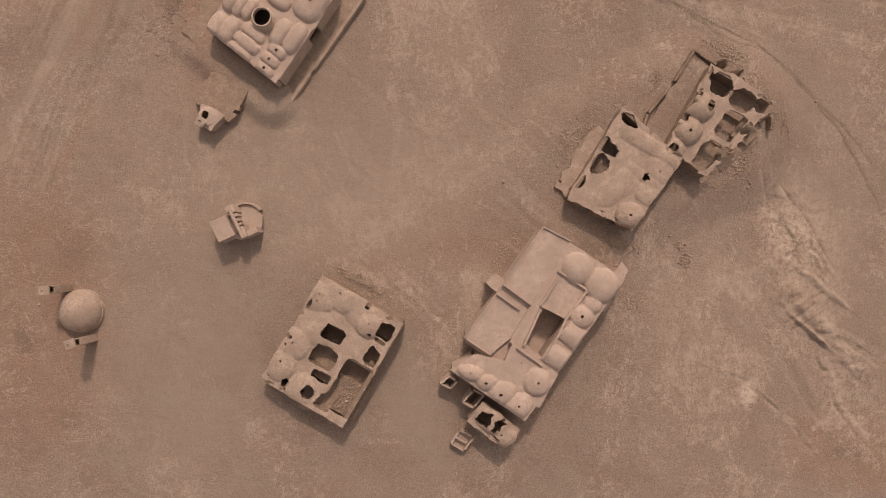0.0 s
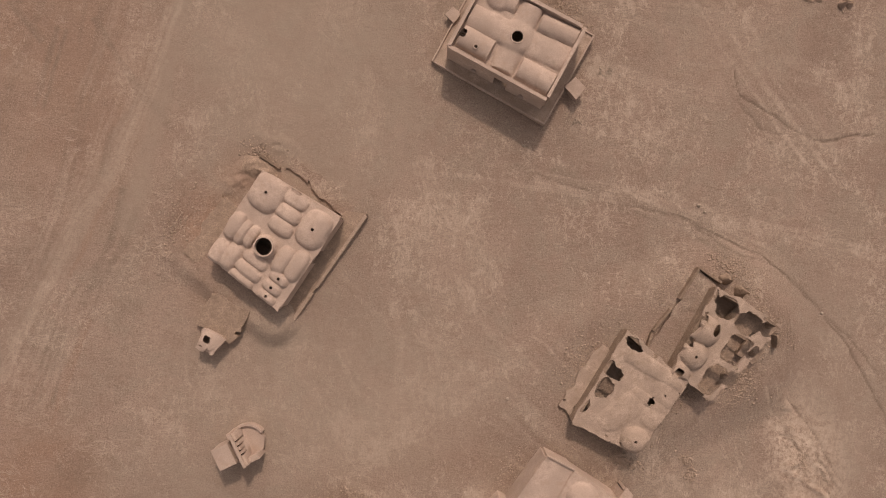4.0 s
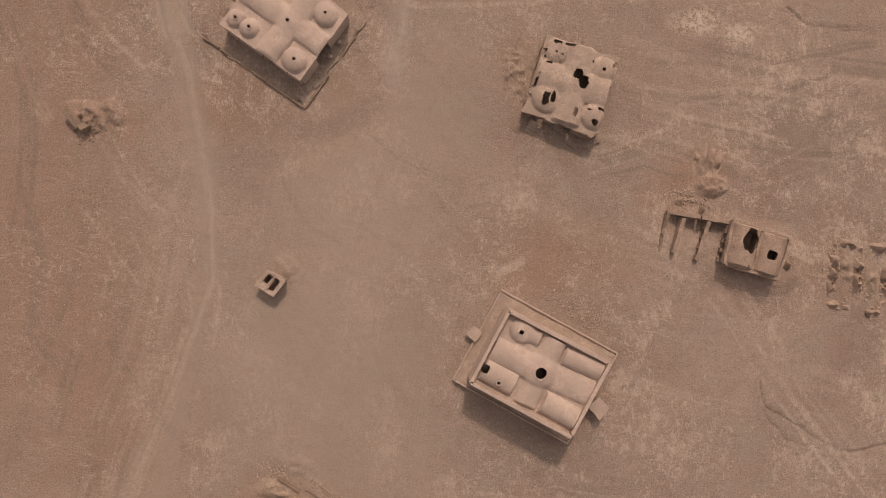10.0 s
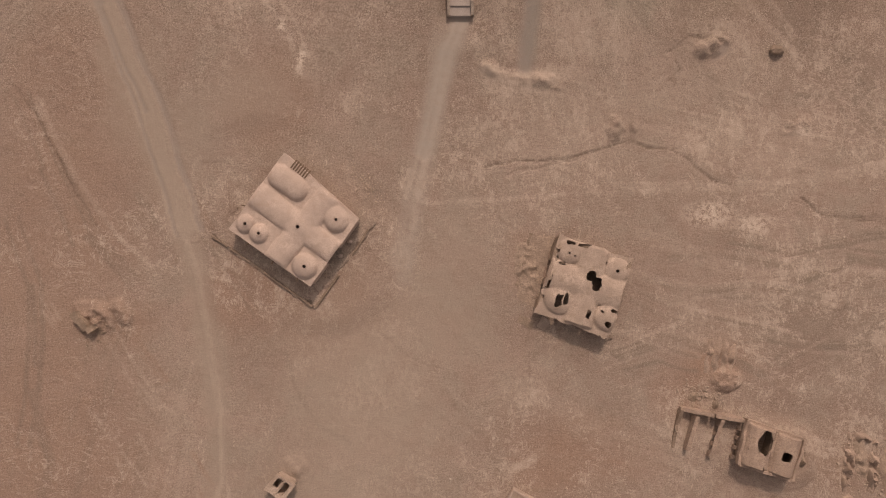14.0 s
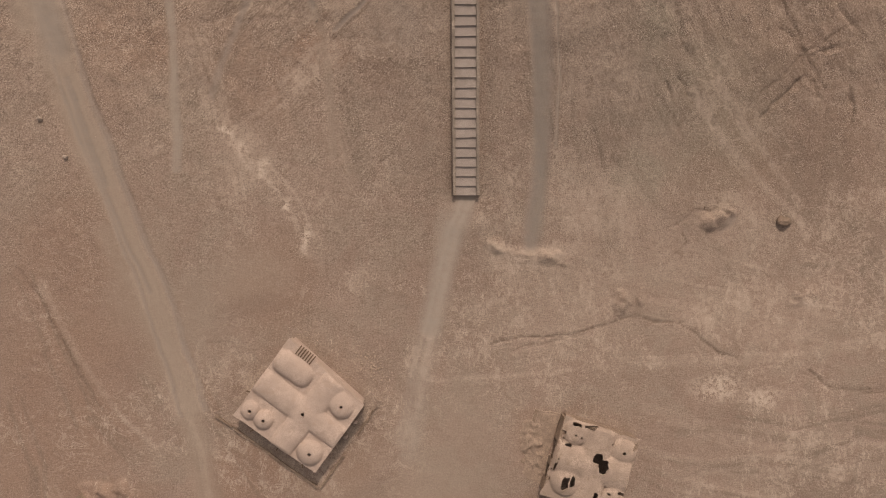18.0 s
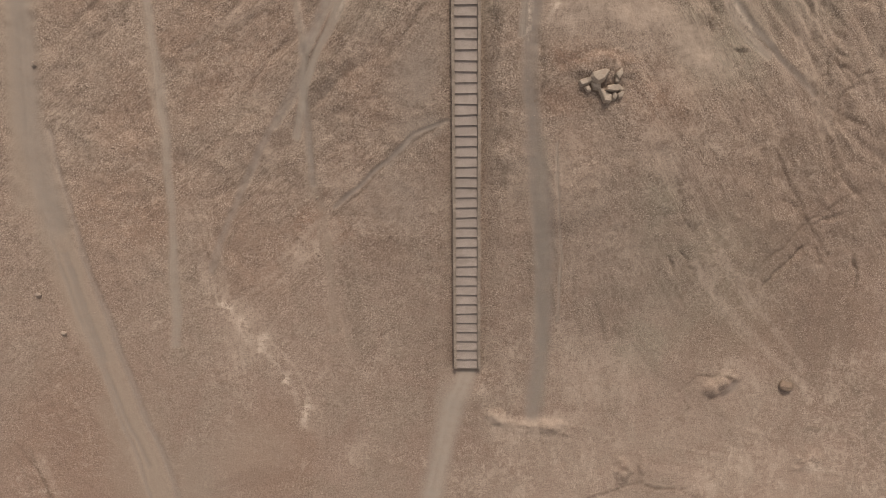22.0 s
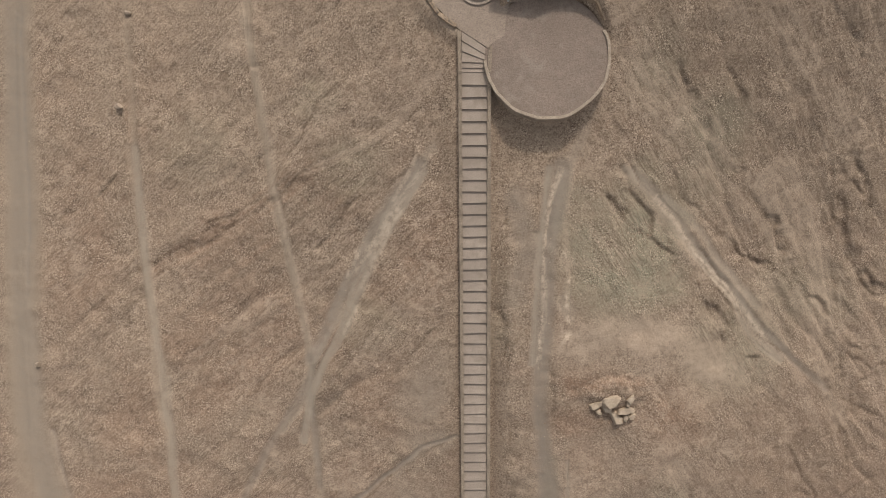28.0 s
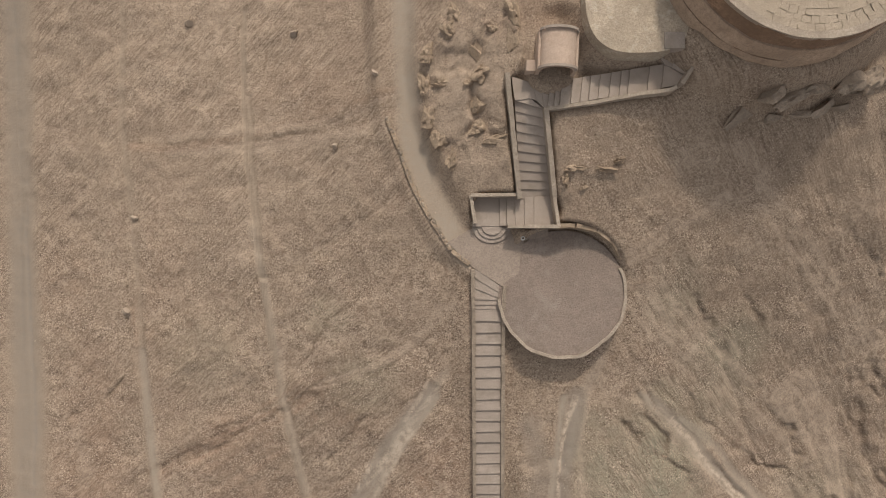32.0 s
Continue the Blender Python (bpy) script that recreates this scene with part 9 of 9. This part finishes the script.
stones("rubble", "patch of stones below the plinth", 16.0, 42.8, 1.6, 1.2, 120, 0.12, STONE, seed=11)
stones("rubble", "small stones on the shaded earth", 9.8, 39.8, 1.0, 0.6, 60, 0.10, STONE, seed=12)

# smooth vaulted hall
h = house("domed_hall", E_QUAD, 2.9, E_SHAPES, E_HOLES, "smooth mud hall with crossing vaults and corner domes", PLASTER, seed=11, ragged=0.05, sag=0.03, doors=((2, 0.55, 2.4, 0.1, 2.3), (3, 0.4, 1.0, 0, 2.0)))
for u, v, *_ in E_HOLES:
    collar(h, *on_quad(E_QUAD, u, v), 3.58, 0.22, PLASTER, 0.10)
for e, s in ((3, 0.16), (3, 0.45), (3, 0.75), (0, 0.3)):
    a, b = np.array(E_QUAD[e]), np.array(E_QUAD[(e + 1) % 4])
    p = a + (b - a) * s
    out_way = p - np.array([sum(c[0] for c in E_QUAD) / 4, sum(c[1] for c in E_QUAD) / 4])
    q = p + out_way / np.linalg.norm(out_way) * 0.45
    mud_wall(h, p, q, 0.16, 2.78, 2.92, mat=WOOD, name="rain_spout")
steps = thing("roof_steps", -20.4, 98.8, 2.9, "small timber slats over a roof stair", "steps", turn=-38)
for k in range(7):
    block("slat", steps, -1.15 + k * 0.33, -0.55, -0.1, -1.0 + k * 0.33, 0.6, 0.1, WOOD, 0.01)
deck("hall_terrace", "low earth terrace round the vaulted hall", ((-31.6, 91.4), (-22.9, 102.0), (-12.2, 92.9), (-19.3, 82.8)), 0.66, EARTH, seed=11, ragged=0.5)
rim = thing("terrace_kerb", -23.0, 85.4, 0.3, "broken brick kerb along the hall terrace", "kerb")
run_of_wall(rim, RUIN, 0.3, -0.4, (-31.5, 91.3, 0.86), (-29.4, 89.9, 0.90), (-26.4, 87.8, 0.84), (-23.0, 85.3, 0.90), (-19.4, 82.8, 0.92), ragged=0.25, seed=2, name="kerb_run")
run_of_wall(rim, RUIN, 0.35, -0.4, (-19.3, 82.8, 0.92), (-16.4, 86.8, 0.92), ragged=0.25, seed=9, name="kerb_run")
run_of_wall(rim, RUIN, 0.3, -0.4, (-14.9, 88.9, 0.90), (-12.9, 92.2, 0.90), ragged=0.35, seed=12, name="kerb_run")
for x, y in ((-15.2, 90.6), (-16.3, 88.9)):
    boulder("door_stone", "rough stone beside the hall door", x, y, 0.85, 0.3, 0.24, 0.32, PLASTER, seed=int(y), group="door stones")

# holed house
h = house("holed_house", F_QUAD, 1.1, F_SHAPES, F_HOLES, "mud house with crossing vaults full of holes", ADOBE, seed=12, ragged=0.16, wall_mat=RUIN, doors=((0, 0.25, 1.6, 0, 1.8), (0, 0.55, 2.2, 0, 1.7), (3, 0.45, 2.4, 0, 1.8), (3, 0.8, 1.6, 0, 1.6)))
deck("house_terrace", "eroded terrace in front of the holed house", ((6.0, 80.8), (7.4, 82.6), (16.2, 79.2), (15.0, 77.6)), -0.85, EARTH, seed=13, ragged=0.4)
deck("ruined_yard", "rubble-strewn red earth yard beside the holed house", ((4.7, 83.8), (6.7, 91.5), (9.2, 91.0), (6.8, 82.4)), -0.72, RUBBLE, seed=23, ragged=0.25)
stones("rubble", "broken mud brick in the ruined yard", 6.6, 87.0, 1.3, 4.0, 260, 0.11, BRICKBAT, seed=24, turn=14)
steps = thing("earth_steps", 7.9, 80.6, -0.9, "short flight of worn mud steps", "steps", turn=-30)
for k in range(5):
    block("step", steps, -0.55, -1.0 + k * 0.36, -0.5, 0.55, -0.62 + k * 0.36, 0.0 + k * 0.17, ADOBE, 0.04)
run_of_wall(thing("yard_wall", 6.0, 88.0, -0.9, "broken yard wall beside the holed house", "wall"), RUIN, 0.45, -1.5, (6.5, 91.6, -0.6), (5.4, 88.2, -0.6), (4.4, 84.0, -0.7), ragged=0.4, seed=14)
heap("fallen_earth", "bank of fallen red earth against the holed house", 6.3, 87.0, 1.8, 4.2, 0.8, RUBBLE, turn=15, seed=5)
deck("step_block", "low block of earth before the holed house", ((4.8, 80.8), (5.1, 81.7), (6.9, 81.0), (6.6, 79.9)), -0.65, RUIN, seed=15)

# vaulted ruin with roofless bays
house("vaulted_ruin", H_QUAD, 0.3, H_SHAPES, H_HOLES, "two vaulted mud rooms, one broken open", CLAY, seed=13, wall_mat=RUIN, ragged=0.14, doors=((3, 0.5, 1.1, 0, 1.6),), rooms=((3.5, 0.3, 3.5, 5.0),))
ring = [(*c, 0.62) for c in H_QUAD]
ridge = thing("crumbled_parapet", *H_QUAD[0], 0.3, "worn crumbled parapet round the two vaulted rooms", "parapet")
run_of_wall(ridge, CLAY, 0.42, 0.0, *ring, ring[0], ragged=0.30, seed=33, name="parapet_run")
run_of_wall(ridge, CLAY, 0.40, 0.0, (*on_quad(H_QUAD, 3.6, 0.1), 0.6), (*on_quad(H_QUAD, 3.55, 5.1), 0.6), ragged=0.30, seed=37, name="parapet_run")
bays = thing("roofless_bays", 27.6, 67.5, -1.7, "roofless mud bays with arched niches in their walls", "ruin")
run_of_wall(bays, CLAY, 0.6, -2.4, (24.5, 70.3, -0.3), (28.5, 69.6, 0.0), (32.2, 68.9, 0.1), ragged=0.6, seed=1)
for k, (a, b) in enumerate((((26.4, 69.5), (25.2, 65.3)), ((29.45, 69.1), (28.1, 64.4)), ((31.9, 68.6), (30.7, 64.0)))):
    length = math.hypot(b[0] - a[0], b[1] - a[1])
    g = ground_at(*a)
    niches = [] if k == 0 else [(length * s, length * s + 0.75, g + 0.35, g + 1.3) for s in (0.2, 0.45, 0.7)]
    mud_wall(bays, a, b, 0.62, -2.4, 0.0 - 0.15 * k, niches, ragged=0.35, mat=CLAY, seed=k + 4, z2=-0.5 - 0.1 * k, step=0.2)
run_of_wall(bays, RUIN, 0.5, -2.4, (24.6, 70.2, -0.3), (24.0, 67.4, -0.9), (23.7, 65.4, -1.4), ragged=0.5, seed=21)
heap("wall_stump", "crumbled mud stump beside the vaulted ruin", 39.4, 63.9, 0.6, 1.0, 0.9, RUIN, seed=8, category="wall")
heap("wall_stump", "crumbled mud stump behind the roofless bays", 26.3, 71.6, 1.0, 0.8, 0.5, RUIN, seed=9, category="wall")
heap("wall_stump", "crumbled mud stump behind the roofless bays", 29.0, 70.6, 0.5, 0.8, 0.5, RUIN, seed=10, category="wall")
for k in range(4):
    heap("earth_ridge", "long ridge of melted mud behind the roofless bays", 28.3 + k * 0.95, 76.8 - k * 0.15, 0.62, 3.1 - 0.3 * k, 0.5, CLAY, turn=-10, seed=70 + k, category="mound", lumps=0.5)
stones("rubble", "mud rubble behind the roofless bays", 27.0, 72.0, 4.0, 1.2, 300, 0.16, BRICKBAT, seed=14, turn=-14)

# eroded walls in the east
for k, ((ax, ay, az), (bx, by, bz)) in enumerate((((45.9, 66.6, -1.60), (45.2, 59.2, -1.40)), ((49.1, 65.9, -1.20), (48.4, 59.2, -1.60)), ((52.6, 64.7, -1.30), (51.5, 58.2, -1.60)), ((45.0, 59.0, -1.20), (47.7, 58.3, -1.30)), ((49.6, 57.6, -1.70), (51.6, 58.1, -1.60)), ((46.4, 66.6, -1.30), (48.6, 66.0, -1.20)), ((50.0, 66.2, -1.30), (53.8, 65.4, -1.30)), ((55.0, 64.8, -1.40), (54.2, 58.0, -1.70)))):
    leg, way = math.dist((ax, ay), (bx, by)), math.degrees(math.atan2(by - ay, bx - ax))
    heap("eroded_wall", "badly melted mud wall of a vanished house", (ax + bx) / 2, (ay + by) / 2, 0.58 * leg, 0.75, 1.25, CLAY, turn=way, seed=40 + 3 * k, category="ruin", lumps=0.75)
for x, y in ((47.2, 63.2), (50.4, 62.0), (53.4, 61.6)):
    heap("fallen_earth", "mound of melted mud between eroded walls", x, y, 1.3, 3.2, 0.7, RUBBLE, turn=6, seed=int(x))
stones("rubble", "clods among the eroded walls", 49.0, 62.0, 5.0, 5.0, 420, 0.14, BRICKBAT, seed=15)

# little hut on the plain
HUT = ((-25.2, 61.7), (-23.6, 63.5), (-21.4, 62.2), (-22.9, 60.2))
hut2 = house("mud_hut", HUT, 1.7, [], [hole(0.85, 1.55, 0.42, 0.62, 1, 0.06), hole(1.75, 1.15, 0.42, 1.0, 1, 0.06)], "tiny mud hut with two open compartments", ADOBE, seed=15, thick=0.32, rooms=((1.3, 0.2, 1.3, 2.2),), ragged=0.10, step=0.12)

# domed cistern with two wind towers
cistern = thing("domed_cistern", -44.1, -7.55, ground_at(-44.1, -7.55), "smooth mud dome of a desert water cistern", "cistern")
a = np.linspace(0, math.tau, 65)
e = np.linspace(0.0, math.pi / 2 - 0.01, 18)
A, E_ = np.meshgrid(a, e, indexing="ij")
wob = 1 + 0.008 * fbm(np.cos(A) * 4, np.sin(A) * 4 + E_ * 3, 1.0, 3, 5)
top = np.stack([2.58 * np.cos(E_) * np.cos(A) * wob, 2.58 * np.cos(E_) * np.sin(A) * wob, 0.35 + 2.1 * np.sin(E_) * wob], -1)
v, f = solid_grid(top, top * 0.93, np.ones((64, 17), bool))
mesh_object("dome", v, f, ADOBE, cistern)
low = np.stack([np.stack([r * np.cos(a), r * np.sin(a), np.full(a.shape, z)], -1) for r, z in ((2.72, -0.7), (2.66, 0.36), (2.5, 0.42))], 1)
v, f = solid_grid(low, low * np.array([0.92, 0.92, 1]), np.ones((64, 2), bool))
mesh_object("drum", v, f, ADOBE, cistern)
bm = bmesh.new()
bmesh.ops.create_icosphere(bm, subdivisions=3, radius=0.34, matrix=Matrix.Translation((1.05, 0.05, 2.0)) @ Matrix.Diagonal((1, 1.3, 0.5, 1)))
part("mud_patch", bm, PLASTER, cistern, soft=True)
# solid dark box; its colour stands for the shade in the vent
bm = bmesh.new()
box_bm(bm, -0.75, -0.45, 2.25, -0.45, -0.30, 2.36, 0.02)
part("vent_slot", bm, SHADE, cistern)
for k, (x, y, turn) in enumerate(((-45.9, -4.75, 6), (-42.95, -10.95, 18))):
    g = ground_at(x, y)
    catcher = thing("wind_tower", x, y, g, "slim square mud wind tower beside the cistern dome", "wind tower", "cistern wind towers", turn)
    for x0, y0, x1, y1 in ((-0.55, -0.45, -0.4, 0.45), (0.4, -0.45, 0.55, 0.45), (-0.4, -0.45, 0.4, -0.3), (-0.4, 0.3, 0.4, 0.45)):
        block("shaft_side", catcher, x0, y0, -0.5, x1, y1, 3.4, ADOBE, 0.02)
    for x0, y0 in ((-0.55, -0.45), (0.4, -0.45), (-0.55, 0.3), (0.4, 0.3), (-0.08, -0.45), (-0.08, 0.3)):
        block("vent_post", catcher, x0, y0, 3.4, x0 + 0.15, y0 + 0.15, 4.3, ADOBE, 0.01)
    block("cap", catcher, -0.62, -0.52, 4.3, 0.62, 0.52, 4.55, ADOBE, 0.04)
    block("cap_patch", catcher, -0.3, -0.2, 4.55, -0.05, 0.1, 4.6, RUIN, 0.02)
    block("mid_band", catcher, -0.59, -0.49, 2.2, 0.59, 0.49, 2.32, ADOBE, 0.02)
boulder("stone", "small pale stone on the plain", -49.3, -6.8, ground_at(-49.3, -6.8) + 0.05, 0.18, 0.15, 0.16, STONE, seed=2, angular=0.3)

# half-buried cistern entrance
KX, KY = -24.4, 3.3
entry = thing("cistern_entrance", KX, KY, ground_at(KX, KY), "plastered cistern entrance with a block, vault and slotted wall", "cistern", turn=-64.5)
block("block", entry, -1.3, -3.1, -0.6, 1.35, -0.95, 2.9, PLASTER, 0.06)
bm = bmesh.new()
bmesh.ops.create_uvsphere(bm, u_segments=36, v_segments=18, radius=1.0, matrix=Matrix.Translation((0.25, -0.75, 0.9)) @ Matrix.Diagonal((1.7, 1.25, 1.35, 1)))
bmesh.ops.create_cone(bm, cap_ends=True, segments=36, radius1=1.0, radius2=1.0, depth=1.6, matrix=Matrix.Translation((0.25, -0.75, 0.1)) @ Matrix.Diagonal((1.7, 1.25, 1, 1)))
part("vault", bm, PLASTER, entry, soft=True)
for x0, x1 in ((-2.1, -1.15), (-0.95, -0.55), (-0.35, 0.05), (0.25, 0.55), (0.75, 2.1)):
    block("slotted_wall", entry, x0, -0.3, -0.6, x1, 0.3, 3.0, PLASTER, 0.03)
block("wall_head", entry, -2.15, -0.34, 3.0, 2.15, 0.02, 3.25, PLASTER, 0.03)
# slot backs coloured dark to give the shade inside the slots
for x in (-1.15, -0.55, 0.05, 0.55):
    block("slot_back", entry, x, -0.25, -0.6, x + 0.2, -0.1, 2.95, SHADE, 0.0)
block("pier", entry, 1.4, 0.3, -0.6, 2.1, 1.5, 2.3, PLASTER, 0.05)
block("pier", entry, -2.2, -0.9, -0.6, -1.5, -0.2, 2.4, PLASTER, 0.05)
a = np.linspace(-1.75, 1.65, 30)
rr = np.linspace(0.05, 1, 6)
A, RR = np.meshgrid(a, rr, indexing="ij")
bx, by = 2.0 * RR * np.sin(A), 0.35 + 2.0 * RR * np.cos(A) * (1 + 0.04 * np.sin(A * 9))
top = np.stack([bx, by, 0.62 + 0.03 * fbm(bx, by, 0.8, 3, 3)], -1)
v, f = solid_grid(top[::-1], (top - np.array([0, 0, 1.3]))[::-1], np.ones((29, 5), bool))
mesh_object("round_deck", v, f, PLASTER, entry)
a = np.linspace(-2.0, -0.2, 22)
rings = np.stack([np.stack([r * np.sin(a), 0.35 + r * np.cos(a), np.full(a.shape, 0.95)], -1) for r in (2.05, 2.3)], 1)
v, f = solid_grid(rings[::-1], (rings - np.array([0, 0, 1.5]))[::-1], np.ones((21, 1), bool))
mesh_object("curved_kerb", v, f, PLASTER, entry)

# worn lumps and mounds of the plain
run_of_wall(thing("ruin_block", -45.8, 81.2, 0.9, "worn block of a fallen mud building", "ruin"), RUIN, 1.0, 0.2, (-47.3, 82.3, 2.0), (-45.6, 80.2, 2.1), (-44.6, 81.0, 1.7), ragged=0.4, seed=51)
stones("rubble", "brick rubble round a ruin block", -44.5, 80.2, 2.6, 2.4, 160, 0.14, RUIN, seed=17)
boulder("ruin_block", "small worn lump of a fallen mud wall", 37.4, 114.3, ground_at(37.4, 114.3) + 0.3, 0.95, 0.75, 0.7, RUIN, seed=57, rough=0.3, cuts=3, category="ruin", angular=0.6)
stones("rubble", "clods strewn over the scraped ground", 45.0, 0.0, 5.0, 9.0, 700, 0.10, BRICKBAT, seed=21)

# rubble at the foot of the ruins
for k, (x, y, rx, ry, n, s, t) in enumerate(((21.5, 1.0, 2.6, 1.0, 240, 0.16, -35), (-33.0, 30.0, 3.0, 6.0, 260, 0.13, -30), (-22.5, 38.5, 3.5, 1.6, 160, 0.13, -30), (-10.0, -4.2, 5.0, 1.0, 240, 0.13, -30), (31.5, 11.0, 3.5, 2.0, 380, 0.15, 35), (36.5, 10.5, 3.0, 4.0, 300, 0.14, 20), (17.0, 14.0, 2.5, 5.0, 260, 0.14, -35), (35.5, 24.5, 4.0, 1.6, 220, 0.14, -30), (-27.0, 19.0, 2.6, 2.0, 180, 0.12, 0), (6.0, 88.5, 1.5, 3.0, 160, 0.14, 0), (-13.0, 97.0, 1.6, 3.6, 160, 0.12, 40), (24.0, -7.0, 2.5, 4.0, 220, 0.12, 20), (30.0, 0.5, 1.2, 1.2, 70, 0.16, 0), (30.5, -1.5, 1.2, 1.0, 60, 0.18, 0), (-17.0, -20.5, 4.0, 1.0, 80, 0.12, -30), (12.0, -19.5, 3.0, 2.0, 120, 0.13, 30), (3.0, -12.5, 2.0, 1.0, 90, 0.14, 0), (8.0, 0.0, 2.0, 4.0, 120, 0.10, -35))):
    stones("rubble", "broken mud brick at the foot of a ruin", x, y, rx * 1.1, ry * 1.1, int(2.6 * n), s, BRICKBAT, seed=100 + k, turn=t)
for k, (x, y, rx, ry, n, t) in enumerate(((15.0, 12.5, 2.2, 5.5, 700, -35), (26.5, 21.0, 2.2, 6.0, 900, -35), (36.0, 24.6, 4.5, 2.2, 800, -30), (41.5, 17.0, 2.6, 5.0, 900, 30), (35.5, 8.6, 5.0, 2.4, 900, 42), (23.5, 12.0, 3.0, 2.0, 260, 0))):
    stones("rubble", "small broken mud brick spread round the long ruin", x, y, rx, ry, n, 0.085, BRICKBAT, seed=150 + k, turn=t)
# broken rock on the hillside
def split_rock(parent, x, y, z, rx, ry, high, turn, seed):
    """A block of rock split along flat faces, its top slab tilted."""
    rng = random.Random(seed * 7 + 3)
    n, tilt, lean = rng.choice((4, 5, 5, 6)), rng.uniform(-0.35, 0.35), rng.uniform(-0.35, 0.2)
    angles = [math.tau * (k + rng.uniform(-0.25, 0.25)) / n for k in range(n)]
    bm = bmesh.new()
    for a in angles:
        cut = rng.uniform(0.72, 1.0)
        for k, up in ((1.12, -0.4), (1.0, 0.45), (rng.uniform(0.62, 0.88), 1.0)):
            px, py = math.cos(a) * rx * cut * k, math.sin(a) * ry * cut * k
            bm.verts.new((px, py, high * up + (tilt * px + lean * py if up > 0 else 0)))
    bmesh.ops.convex_hull(bm, input=bm.verts)
    bmesh.ops.bevel(bm, geom=bm.edges[:], offset=0.025, segments=1, affect="EDGES")
    ob = part("boulder", bm, ROCK, parent)
    ob.location, ob.rotation_euler = (x, y, z), (0, 0, radians(turn))


knoll = thing("rock_knoll", 11.8, 148.6, ground_at(11.8, 148.6), "cluster of pale broken boulders on a red knoll", "rock")
ROCKS = ((9.7, 148.5, 0.70, 0.60, 20), (10.3, 147.7, 0.55, 0.45, -30), (10.2, 148.7, 0.50, 0.40, 60), (11.5, 149.1, 1.25, 0.75, 15), (11.2, 148.1, 0.85, 0.50, -35), (10.9, 148.6, 0.45, 0.40, 0), (12.5, 146.9, 0.80, 0.70, -50), (12.0, 147.5, 0.55, 0.45, 20), (13.4, 147.8, 1.10, 0.60, 8), (13.9, 149.4, 0.55, 0.75, -15), (13.7, 148.7, 0.35, 0.45, 10), (14.3, 147.0, 0.60, 0.45, 30), (13.5, 146.8, 0.50, 0.40, 70), (14.3, 147.8, 0.40, 0.45, 0), (12.9, 146.3, 0.40, 0.30, 40))
for k, (x, y, rx, ry, turn) in enumerate(ROCKS):
    split_rock(knoll, 0.86 * (x - 12.1) + 0.3, 0.86 * (y - 148.0) - 0.4, ground_at(x, y) - ground_at(11.8, 148.6), rx, ry, 0.36 + 0.24 * rx, turn, k)
stones("rubble", "chips of rock on the red knoll", 11.5, 148.0, 4.5, 3.2, 320, 0.09, RUBBLE, seed=41)
for k, (x, y, r) in enumerate(((-48.2, 121.6, 0.34), (-51.0, 126.1, 0.4), (-51.0, 152.2, 0.42), (-21.3, 208.4, 0.55), (-32.6, 210.4, 0.5), (-17.0, 197.0, 0.45), (-40.6, 180.6, 0.5), (-19.0, 137.0, 0.22), (-3.3, 62.0, 0.22), (31.7, 32.4, 0.26), (32.4, 31.6, 0.22), (-39.4, 190.6, 0.4), (-12.9, 203.2, 0.4), (7.6, 8.4, 0.25), (47.5, 18.8, 0.24))):
    boulder("stone", "single weathered stone lying on bare earth", x, y, ground_at(x, y) + r * 0.35, r, r * 0.8, r * 0.8, STONE, seed=k + 80, rough=0.3, cuts=3, angular=0.7, group="loose stones")
for k, (x, y, rx, ry, n, s) in enumerate(((0, 160, 55, 40, 1500, 0.06), (-25, 175, 30, 28, 900, 0.07), (32, 165, 22, 26, 1100, 0.075), (0, 60, 52, 60, 700, 0.05), (42, 130, 14, 16, 300, 0.08), (-45, 75, 10, 40, 300, 0.06), (25, 190, 14, 12, 300, 0.06), (-4.5, 200, 3.5, 6, 160, 0.06), (0.5, 150, 2.6, 30, 420, 0.07), (6, 193, 4, 3, 90, 0.06))):
    stones("loose_gravel", "loose gravel scattered over the dry earth", x, y, rx, ry, n, s, STONE, seed=200 + k, category="gravel")

# stones along the rain-cut scarps
for k, pts in enumerate(SCARPS):
    stones("scree", "stones fallen along a rain-cut scarp", 0, 0, 0.5, 0.5, int(4.5 * sum(math.dist(a, b) for a, b in zip(pts, pts[1:]))), 0.08, RUIN if k % 3 else RUBBLE, seed=300 + k, along=pts)

# belts of fallen brick along the walls of the ruins
for k, (quad, spread, per, size) in enumerate(((A_QUAD, 0.9, 9, 0.10), (B_QUAD, 0.8, 10, 0.11), (C3_QUAD, 0.7, 8, 0.10), (D_QUAD, 1.3, 18, 0.13), (D2_QUAD, 1.5, 22, 0.13), (G_QUAD, 2.2, 12, 0.09), (E_QUAD, 1.6, 9, 0.09), (F_QUAD, 1.1, 16, 0.11), (H_QUAD, 1.0, 14, 0.11), (C4_QUAD, 0.9, 8, 0.10))):
    ring = [tuple(c) for c in quad] + [tuple(quad[0])]
    stones("brick_rubble", "broken mud brick along the foot of the walls", 0, 0, spread, spread, int(per * sum(math.dist(a, b) for a, b in zip(ring, ring[1:]))), size, BRICKBAT, seed=400 + k, along=ring)
